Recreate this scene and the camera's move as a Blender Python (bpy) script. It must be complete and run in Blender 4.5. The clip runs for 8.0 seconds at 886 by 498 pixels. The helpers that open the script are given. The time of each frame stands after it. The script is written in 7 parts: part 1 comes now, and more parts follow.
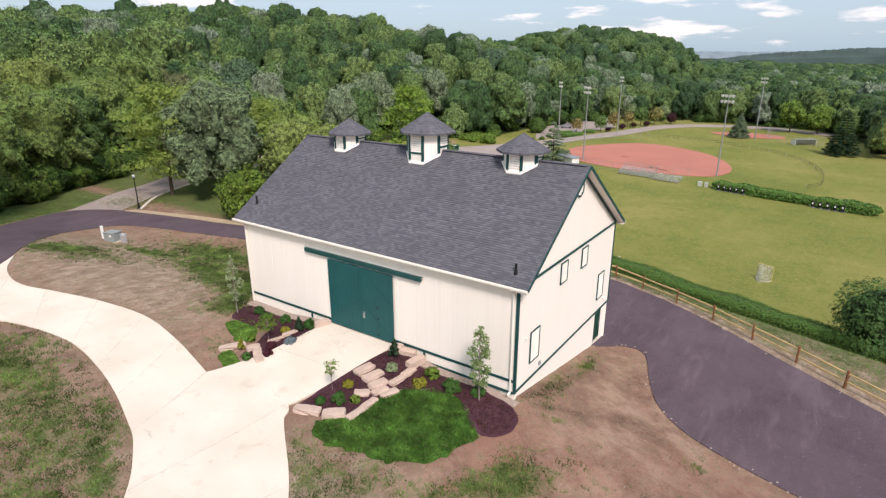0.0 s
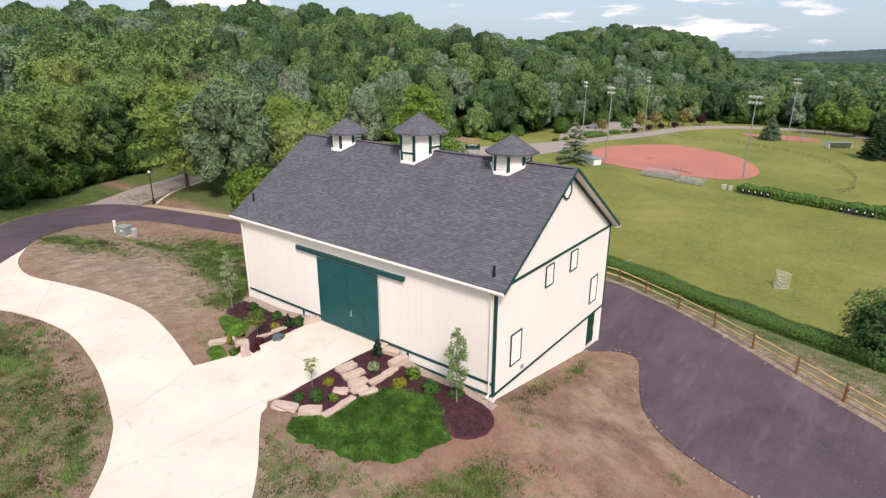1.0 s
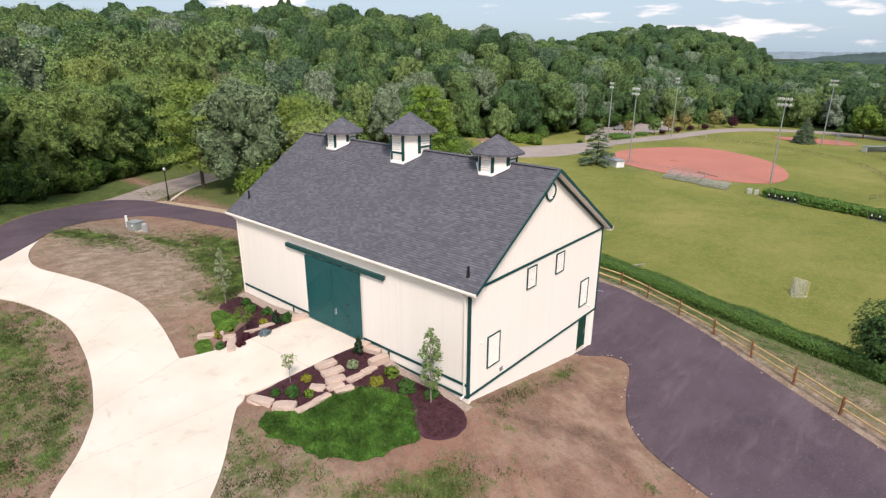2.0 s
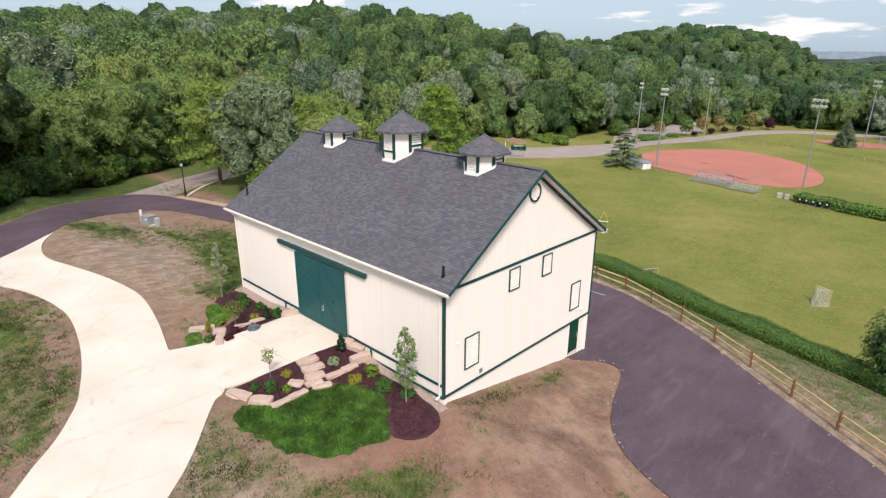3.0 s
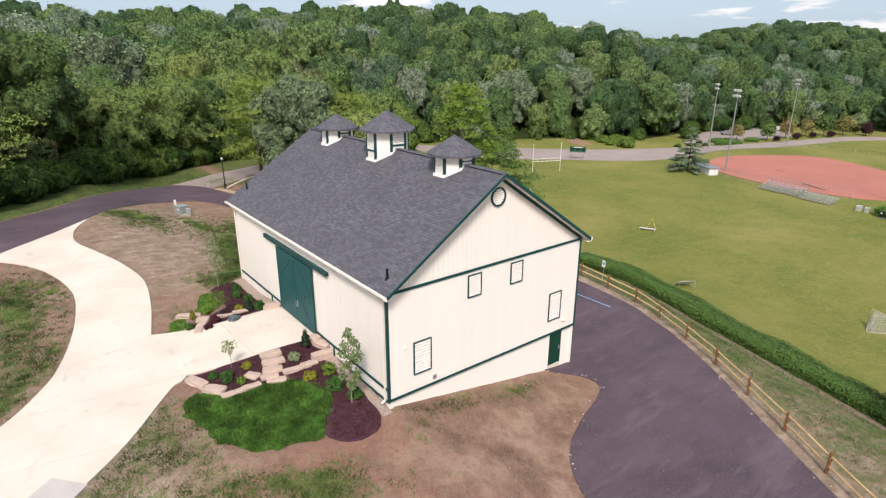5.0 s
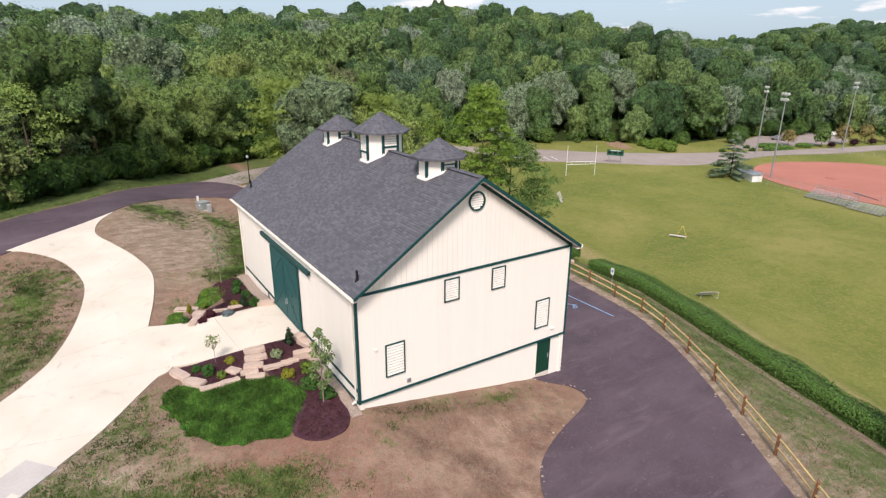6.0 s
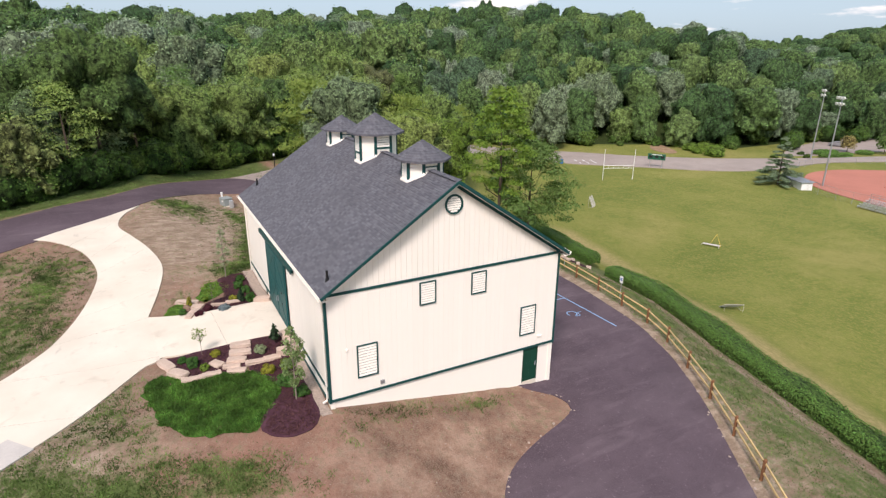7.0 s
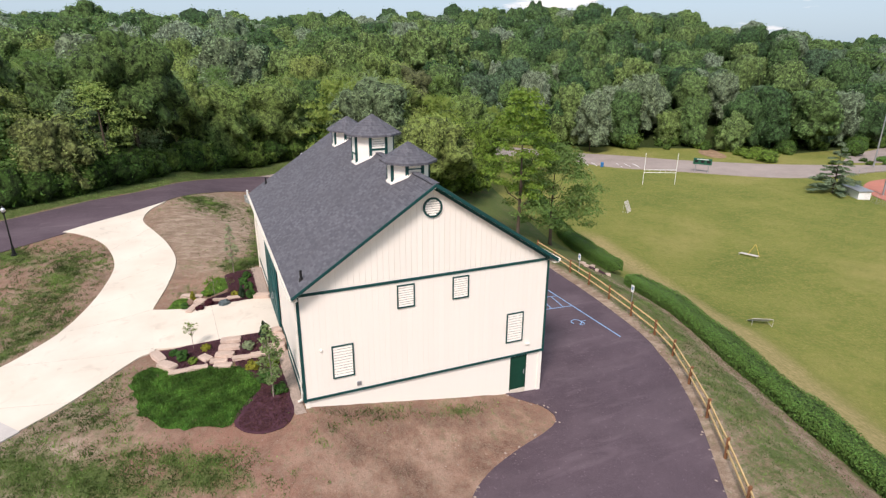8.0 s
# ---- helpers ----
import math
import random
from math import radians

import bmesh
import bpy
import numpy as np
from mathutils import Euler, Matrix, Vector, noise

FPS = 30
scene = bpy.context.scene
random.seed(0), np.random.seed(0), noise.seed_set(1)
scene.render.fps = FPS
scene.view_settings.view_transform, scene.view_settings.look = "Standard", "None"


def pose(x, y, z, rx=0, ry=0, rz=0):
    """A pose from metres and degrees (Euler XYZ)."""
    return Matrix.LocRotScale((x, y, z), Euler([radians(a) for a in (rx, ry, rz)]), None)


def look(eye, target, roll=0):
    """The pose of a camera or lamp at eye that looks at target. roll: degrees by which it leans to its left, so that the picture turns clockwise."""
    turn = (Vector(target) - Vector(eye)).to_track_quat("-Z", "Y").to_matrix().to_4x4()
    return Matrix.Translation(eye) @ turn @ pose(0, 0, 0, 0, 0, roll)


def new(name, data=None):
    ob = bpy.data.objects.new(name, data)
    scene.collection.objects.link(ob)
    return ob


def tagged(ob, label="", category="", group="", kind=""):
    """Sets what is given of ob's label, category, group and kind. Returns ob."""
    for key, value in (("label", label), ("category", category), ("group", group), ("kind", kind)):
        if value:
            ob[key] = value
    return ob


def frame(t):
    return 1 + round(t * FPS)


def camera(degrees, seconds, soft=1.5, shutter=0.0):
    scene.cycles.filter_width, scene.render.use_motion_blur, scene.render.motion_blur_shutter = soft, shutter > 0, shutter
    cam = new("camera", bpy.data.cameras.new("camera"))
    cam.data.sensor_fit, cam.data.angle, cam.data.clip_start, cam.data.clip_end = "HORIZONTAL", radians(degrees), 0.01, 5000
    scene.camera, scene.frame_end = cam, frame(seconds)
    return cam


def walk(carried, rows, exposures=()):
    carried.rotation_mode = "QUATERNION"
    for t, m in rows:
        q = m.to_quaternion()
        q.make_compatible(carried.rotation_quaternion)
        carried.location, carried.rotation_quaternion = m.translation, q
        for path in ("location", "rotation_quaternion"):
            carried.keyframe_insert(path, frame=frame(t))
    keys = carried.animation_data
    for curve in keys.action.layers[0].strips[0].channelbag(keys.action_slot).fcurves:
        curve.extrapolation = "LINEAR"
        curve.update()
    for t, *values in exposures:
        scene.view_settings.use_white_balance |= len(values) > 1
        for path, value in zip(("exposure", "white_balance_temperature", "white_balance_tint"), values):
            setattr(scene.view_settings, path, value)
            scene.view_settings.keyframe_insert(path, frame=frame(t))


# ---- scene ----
cam = camera(76.0, 8.0, 1.3)
PATH = [
    (0, (10.902, -22.143, 16.051), (9.83, -20.585, 15.399), 0.0),
    (0.5, (11.808, -21.43, 16.066), (10.699, -19.899, 15.413), 0.1),
    (1, (12.753, -20.711, 16.116), (11.602, -19.212, 15.461), 0.1),
    (1.5, (13.737, -19.91, 16.094), (12.545, -18.443, 15.44), 0.1),
    (3, (16.543, -17.19, 16.03), (15.229, -15.832, 15.375), 0.2),
    (3.5, (17.426, -16.15, 16.054), (16.067, -14.839, 15.397), 0.2),
    (4, (18.314, -15.002, 16.063), (16.91, -13.738, 15.405), 0.2),
    (4.5, (19.173, -13.731, 16.049), (17.728, -12.516, 15.39), 0.2),
    (6, (21.824, -9.491, 16.156), (20.243, -8.458, 15.497), 0.3),
    (6.5, (22.625, -7.963, 16.207), (21.0, -7.001, 15.549), 0.4),
    (7, (23.396, -6.339, 16.218), (21.73, -5.449, 15.56), 0.4),
    (7.5, (24.032, -4.705, 16.254), (22.329, -3.889, 15.596), 0.4),
    (8, (24.553, -3.052, 16.255), (22.812, -2.318, 15.599), 0.3),
]
walk(cam, [(t, look(eye, target, roll)) for t, eye, target, roll in PATH], [(0, 0.39, 6500, 22), (8, 0.39, 6500, 22)])

# ---- world and sun ----
SUN_ELEV, SUN_AZ = 47.0, 130.0
world = bpy.data.worlds.new("sky")
scene.world = world
world.use_nodes = True
wn, wl = world.node_tree.nodes, world.node_tree.links
wn.clear()
sky = wn.new("ShaderNodeTexSky")
sky.sky_type, sky.sun_disc = "NISHITA", False
sky.sun_elevation, sky.sun_rotation = radians(SUN_ELEV), radians(SUN_AZ)
sky.air_density, sky.dust_density, sky.ozone_density = 1.0, 2.0, 1.0
tc = wn.new("ShaderNodeTexCoord")
mp = wn.new("ShaderNodeMapping")
mp.inputs["Scale"].default_value = (2.2, 2.2, 11.0)
mp.inputs["Rotation"].default_value = (0, 0, radians(-17))
wl.new(tc.outputs["Generated"], mp.inputs["Vector"])
cn = wn.new("ShaderNodeTexNoise")
cn.inputs["Scale"].default_value, cn.inputs["Detail"].default_value, cn.inputs["Roughness"].default_value = 2.1, 6.0, 0.55
wl.new(mp.outputs["Vector"], cn.inputs["Vector"])
cr = wn.new("ShaderNodeValToRGB")
cr.color_ramp.elements[0].position, cr.color_ramp.elements[1].position = 0.54, 0.62
wl.new(cn.outputs["Fac"], cr.inputs["Fac"])
veil = wn.new("ShaderNodeMix")
veil.data_type = "RGBA"
veil.inputs["Factor"].default_value = 0.6
veil.inputs["B"].default_value = (6.1, 8.4, 9.5, 1)
wl.new(sky.outputs["Color"], veil.inputs["A"])
cm = wn.new("ShaderNodeMix")
cm.data_type = "RGBA"
cm.inputs["B"].default_value = (11.6, 11.2, 10.3, 1)
wl.new(veil.outputs["Result"], cm.inputs["A"])
wl.new(cr.outputs["Color"], cm.inputs["Factor"])
bg = wn.new("ShaderNodeBackground")
bg.inputs["Strength"].default_value = 0.081
wl.new(cm.outputs["Result"], bg.inputs["Color"])
wo = wn.new("ShaderNodeOutputWorld")
wl.new(bg.outputs["Background"], wo.inputs["Surface"])

sun = new("sun", bpy.data.lights.new("sun", "SUN"))
sun.data.energy, sun.data.angle, sun.data.color = 3.15, radians(14), (1.0, 0.93, 0.83)
_a, _e = radians(SUN_AZ), radians(SUN_ELEV)
sun.matrix_world = look((math.sin(_a) * math.cos(_e) * 60, math.cos(_a) * math.cos(_e) * 60, math.sin(_e) * 60), (0, 0, 0))


# ---- materials ----
class Mat:
    """A small builder for node materials."""

    def __init__(self, name, rough=0.8, metal=0.0, spec=0.3):
        self.m = bpy.data.materials.new(name)
        self.m.use_nodes = True
        self.n, self.l = self.m.node_tree.nodes, self.m.node_tree.links
        self.b = self.n["Principled BSDF"]
        self.b.inputs["Roughness"].default_value = rough
        self.b.inputs["Metallic"].default_value = metal
        self.b.inputs["Specular IOR Level"].default_value = spec
        self.co = self.n.new("ShaderNodeTexCoord").outputs["Object"]

    def noise(self, scale, detail=5.0, rough=0.55, stretch=None, co=None, distort=0.0):
        x = self.n.new("ShaderNodeTexNoise")
        x.inputs["Scale"].default_value, x.inputs["Detail"].default_value = scale, detail
        x.inputs["Roughness"].default_value, x.inputs["Distortion"].default_value = rough, distort
        src = co or self.co
        if stretch:
            k = self.n.new("ShaderNodeMapping")
            k.inputs["Scale"].default_value = stretch
            self.l.new(src, k.inputs["Vector"])
            src = k.outputs["Vector"]
        self.l.new(src, x.inputs["Vector"])
        return x.outputs["Fac"]

    def world_co(self):
        return self.n.new("ShaderNodeNewGeometry").outputs["Position"]

    def ramp(self, fac, *stops):
        r = self.n.new("ShaderNodeValToRGB")
        e = r.color_ramp.elements
        while len(e) < len(stops):
            e.new(0.5)
        for k, (p, c) in zip(e, stops):
            k.position = p
            k.color = (c, c, c, 1) if isinstance(c, (int, float)) else (*c, 1)
        self.l.new(fac, r.inputs["Fac"])
        return r.outputs["Color"]

    def mix(self, fac, a, b, blend="MIX"):
        x = self.n.new("ShaderNodeMix")
        x.data_type, x.blend_type = "RGBA", blend
        for key, v in (("Factor", fac), ("A", a), ("B", b)):
            if isinstance(v, (int, float)):
                x.inputs[key].default_value = v if key == "Factor" else (v, v, v, 1)
            elif isinstance(v, tuple):
                x.inputs[key].default_value = (*v, 1)
            else:
                self.l.new(v, x.inputs[key])
        return x.outputs["Result"]

    def math(self, op, a, b=0.0):
        x = self.n.new("ShaderNodeMath")
        x.operation = op
        for i, v in enumerate((a, b)):
            if isinstance(v, (int, float)):
                x.inputs[i].default_value = v
            else:
                self.l.new(v, x.inputs[i])
        return x.outputs[0]

    def attr(self, name):
        a = self.n.new("ShaderNodeAttribute")
        a.attribute_name = name
        return a.outputs["Fac"]

    def obj_random(self):
        return self.n.new("ShaderNodeObjectInfo").outputs["Random"]

    def island(self):
        return self.n.new("ShaderNodeNewGeometry").outputs["Random Per Island"]

    def color(self, c):
        if isinstance(c, tuple):
            self.b.inputs["Base Color"].default_value = (*c, 1)
        else:
            self.l.new(c, self.b.inputs["Base Color"])
        return self

    def rough(self, f, lo, hi):
        r = self.ramp(f, (0, lo), (1, hi))
        self.l.new(r, self.b.inputs["Roughness"])
        return self

    def bump(self, h, strength=0.3, dist=0.02):
        b = self.n.new("ShaderNodeBump")
        b.inputs["Strength"].default_value, b.inputs["Distance"].default_value = strength, dist
        self.l.new(h, b.inputs["Height"])
        self.l.new(b.outputs["Normal"], self.b.inputs["Normal"])
        return self


def plain(name, c, rough=0.7, metal=0.0, vary=0.25, scale=6.0, bump=0.15, spec=0.3):
    """A surface of one colour with grain and larger stains."""
    m = Mat(name, rough, metal, spec)
    big, fine = m.noise(scale * 0.25), m.noise(scale * 4, 8)
    lo = tuple(v * (1 - vary) for v in c)
    hi = tuple(min(1, v * (1 + vary * 0.6)) for v in c)
    m.color(m.ramp(m.math("ADD", m.math("MULTIPLY", big, 0.6), m.math("MULTIPLY", fine, 0.4)), (0.3, lo), (0.7, hi)))
    m.rough(fine, max(0.05, rough - 0.12), min(1, rough + 0.12))
    m.bump(fine, bump, 0.01)
    return m.m


def white_boards():
    m = Mat("white_paint", 0.6, spec=0.25)
    w = m.world_co()
    streak = m.noise(1.0, 6, stretch=(7, 7, 0.35), co=w)
    big = m.noise(0.3, 3, co=w)
    base = m.mix(m.obj_random(), (0.845, 0.80, 0.715), (0.865, 0.82, 0.735))
    c = m.mix(m.ramp(streak, (0.56, 0.0), (0.82, 0.14)), base, (0.70, 0.655, 0.59))
    c = m.mix(m.ramp(big, (0.45, 0.0), (0.75, 0.2)), c, (0.81, 0.762, 0.675))
    m.color(c).bump(m.noise(1.0, 8, stretch=(60, 60, 3), co=w), 0.15, 0.004)
    return m.m


def shingles(name):
    m = Mat(name, 0.92, spec=0.15)
    tab = m.n.new("ShaderNodeTexBrick")
    tab.offset, tab.squash = 0.37, 1.0
    tab.inputs["Scale"].default_value = 1.0
    tab.inputs["Brick Width"].default_value, tab.inputs["Row Height"].default_value = 0.26, 0.145
    tab.inputs["Mortar Size"].default_value = 0.004
    tab.inputs["Color1"].default_value, tab.inputs["Color2"].default_value = (0, 0, 0, 1), (1, 1, 1, 1)
    tab.inputs["Mortar"].default_value = (0.2, 0.2, 0.2, 1)
    m.l.new(m.co, tab.inputs["Vector"])
    c = m.ramp(tab.outputs["Color"], (0.0, (0.082, 0.083, 0.097)), (0.5, (0.108, 0.109, 0.125)), (1.0, (0.140, 0.141, 0.158)))
    big = m.noise(0.35, 4)
    c = m.mix(m.ramp(big, (0.35, 0.0), (0.75, 0.45)), c, (0.075, 0.074, 0.082))
    grit = m.noise(60, 4)
    c = m.mix(m.ramp(grit, (0.4, 0.0), (0.8, 0.3)), c, (0.16, 0.16, 0.175))
    m.color(c).bump(grit, 0.4, 0.005)
    return m.m


def concrete():
    m = Mat("concrete", 0.85, spec=0.25)
    w = m.world_co()
    c = m.ramp(m.noise(0.25, 5, co=w), (0.3, (0.60, 0.535, 0.44)), (0.7, (0.72, 0.655, 0.555)))
    st = m.noise(0.9, 7, 0.65, co=w, distort=0.6)
    c = m.mix(m.ramp(st, (0.56, 0.0), (0.74, 0.6)), c, (0.47, 0.405, 0.325))
    c = m.mix(m.ramp(m.obj_random(), (0, 0.0), (1, 0.14)), c, (0.52, 0.46, 0.38))
    f = m.noise(45, 6, co=w)
    c = m.mix(m.ramp(f, (0.5, 0.0), (0.8, 0.25)), c, (0.52, 0.47, 0.39))
    c = m.mix(m.ramp(m.noise(0.55, 5, 0.7, stretch=(1.0, 1.7, 1.0), co=w), (0.63, 0.0), (0.72, 0.45)), c, (0.33, 0.29, 0.245))
    m.color(c).bump(f, 0.15, 0.004)
    return m.m


def asphalt(name, lo, hi, pale):
    m = Mat(name, 0.9, spec=0.2)
    w = m.world_co()
    c = m.ramp(m.noise(0.18, 5, 0.6, co=w), (0.3, lo), (0.7, hi))
    c = m.mix(m.ramp(m.noise(0.30, 7, 0.62, stretch=(1.0, 0.4, 1.0), co=w), (0.48, 0.0), (0.72, 0.30)), c, pale)
    c = m.mix(m.ramp(m.noise(1.3, 6, 0.6, stretch=(1.0, 0.22, 1.0), co=w, distort=0.6), (0.55, 0.0), (0.72, 0.26)), c, pale)
    c = m.mix(m.ramp(m.noise(1.6, 7, 0.72, stretch=(0.5, 1.0, 1.0), co=w), (0.55, 0.0), (0.75, 0.4)), c, lo)
    c = m.mix(m.ramp(m.noise(9, 3, 0.5, co=w), (0.64, 0.0), (0.71, 0.42)), c, tuple(1.4 * q for q in pale))
    c = m.mix(m.ramp(m.noise(7, 5, 0.7, co=w), (0.5, 0.0), (0.75, 0.5)), c, hi)
    f = m.noise(70, 4, co=w)
    c = m.mix(m.ramp(f, (0.45, 0.0), (0.8, 0.45)), c, pale)
    m.color(c).bump(f, 0.5, 0.006)
    return m.m


def ground_mat():
    """Bare earth, worn turf, lush turf and mown field, by the cover attributes of the sheet."""
    m = Mat("earth_and_turf", 0.95, spec=0.1)
    w = m.world_co()
    n0, n1, n2, n3 = m.noise(0.13, 4, 0.6, co=w), m.noise(0.45, 8, 0.68, co=w), m.noise(2.6, 8, 0.72, co=w), m.noise(13, 6, 0.75, co=w)
    soil = m.ramp(n1, (0.36, (0.124, 0.069, 0.048)), (0.49, (0.222, 0.128, 0.090)), (0.60, (0.355, 0.234, 0.172)))
    soil = m.mix(m.ramp(n3, (0.42, 0.0), (0.72, 0.75)), soil, (0.30, 0.225, 0.165))
    soil = m.mix(m.ramp(n2, (0.52, 0.0), (0.75, 0.6)), soil, (0.098, 0.064, 0.044))
    soil = m.mix(m.ramp(n0, (0.45, 0.0), (0.62, 0.6)), soil, (0.285, 0.145, 0.105))
    straw = m.mix(m.ramp(n3, (0.35, 0.0), (0.65, 0.6)), m.ramp(m.noise(1.5, 8, 0.74, stretch=(1.0, 0.55, 1.0), co=w), (0.36, (0.145, 0.098, 0.067)), (0.49, (0.262, 0.195, 0.140)), (0.61, (0.44, 0.35, 0.268))), (0.33, 0.262, 0.190))
    soil = m.mix(m.ramp(m.math("ADD", m.attr("straw"), m.math("MULTIPLY", m.math("SUBTRACT", n2, 0.5), 1.6)), (0.2, 0.0), (0.8, 0.85)), soil, straw)
    n4 = m.noise(31, 3, 0.6, co=w)
    soil = m.mix(m.ramp(n4, (0.60, 0.0), (0.70, 0.65)), soil, (0.42, 0.34, 0.265))
    soil = m.mix(m.ramp(n4, (0.30, 0.75), (0.41, 0.0)), soil, (0.065, 0.042, 0.030))
    turf = m.ramp(n3, (0.32, (0.046, 0.086, 0.019)), (0.52, (0.086, 0.134, 0.034)), (0.72, (0.165, 0.198, 0.070)))
    turf = m.mix(m.ramp(n2, (0.48, 0.0), (0.75, 0.4)), turf, (0.17, 0.165, 0.075))
    turf = m.mix(m.ramp(n1, (0.42, 0.0), (0.60, 0.5)), turf, (0.052, 0.096, 0.022))
    vary = m.math("ADD", m.math("MULTIPLY", m.math("SUBTRACT", n1, 0.5), 1.3), m.math("ADD", m.math("MULTIPLY", m.math("SUBTRACT", n2, 0.5), 1.5), m.math("MULTIPLY", m.math("SUBTRACT", n3, 0.5), 1.0)))
    cover = m.math("ADD", m.attr("turf"), vary)
    c = m.mix(m.ramp(cover, (0.32, 0.0), (0.78, 0.92)), soil, turf)
    f1 = m.noise(0.05, 6, 0.6, co=w)
    mow = m.noise(0.8, 5, 0.65, stretch=(1.3, 0.45, 1), co=w)
    field = m.ramp(f1, (0.37, (0.122, 0.160, 0.032)), (0.5, (0.182, 0.204, 0.047)), (0.64, (0.262, 0.246, 0.078)))
    field = m.mix(m.ramp(mow, (0.45, 0.0), (0.8, 0.5)), field, (0.29, 0.255, 0.082))
    field = m.mix(m.ramp(n1, (0.48, 0.0), (0.68, 0.5)), field, (0.112, 0.146, 0.027))
    field = m.mix(m.ramp(n2, (0.48, 0.0), (0.64, 0.75)), field, (0.30, 0.258, 0.088))
    field = m.mix(m.ramp(n3, (0.45, 0.0), (0.66, 0.7)), field, (0.085, 0.108, 0.024))
    c = m.mix(m.ramp(m.math("ADD", m.attr("field"), m.math("MULTIPLY", m.math("SUBTRACT", n1, 0.5), 0.5)), (0.4, 0.0), (0.6, 1.0)), c, field)
    field = m.mix(m.ramp(m.noise(0.22, 6, 0.7, stretch=(0.7, 1.2, 1), co=w), (0.52, 0.0), (0.66, 0.6)), field, (0.245, 0.198, 0.075))
    field = m.mix(m.ramp(m.noise(0.16, 6, 0.7, co=w), (0.53, 0.0), (0.66, 0.5)), field, (0.115, 0.165, 0.030))
    dry = m.mix(m.ramp(n2, (0.4, 0.0), (0.65, 1.0)), (0.25, 0.215, 0.085), (0.40, 0.31, 0.155))
    c = m.mix(m.ramp(m.math("ADD", m.attr("path"), m.math("MULTIPLY", m.math("SUBTRACT", n1, 0.5), 0.6)), (0.3, 0.0), (0.9, 0.85)), c, dry)
    # inside the woods near-black green: shade under the crowns put into the ground colour
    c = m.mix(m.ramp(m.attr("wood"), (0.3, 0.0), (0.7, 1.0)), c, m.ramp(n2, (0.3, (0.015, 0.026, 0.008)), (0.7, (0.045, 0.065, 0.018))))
    m.color(c).bump(m.math("ADD", m.math("ADD", n3, m.math("MULTIPLY", n4, 0.4)), m.math("MULTIPLY", n2, 2.0)), 0.8, 0.06)
    return m.m


def lawn_mat():
    m = Mat("lawn_turf", 0.9, spec=0.1)
    w = m.world_co()
    n1, n2, n3 = m.noise(0.7, 6, 0.65, co=w), m.noise(3.0, 7, 0.7, stretch=(1, 1.6, 1), co=w), m.noise(18, 5, 0.7, co=w)
    c = m.ramp(n2, (0.32, (0.016, 0.058, 0.010)), (0.52, (0.040, 0.118, 0.018)), (0.72, (0.085, 0.185, 0.03)))
    c = m.mix(m.ramp(n1, (0.4, 0.0), (0.7, 0.55)), c, (0.085, 0.175, 0.028))
    c = m.mix(m.ramp(n3, (0.5, 0.0), (0.75, 0.5)), c, (0.02, 0.05, 0.01))
    c = m.mix(m.ramp(m.noise(1.7, 3, co=w), (0.66, 0.0), (0.72, 0.5)), c, (0.13, 0.11, 0.06))
    m.color(c).bump(m.math("ADD", n2, n3), 0.9, 0.05)
    return m.m


HULL = {}


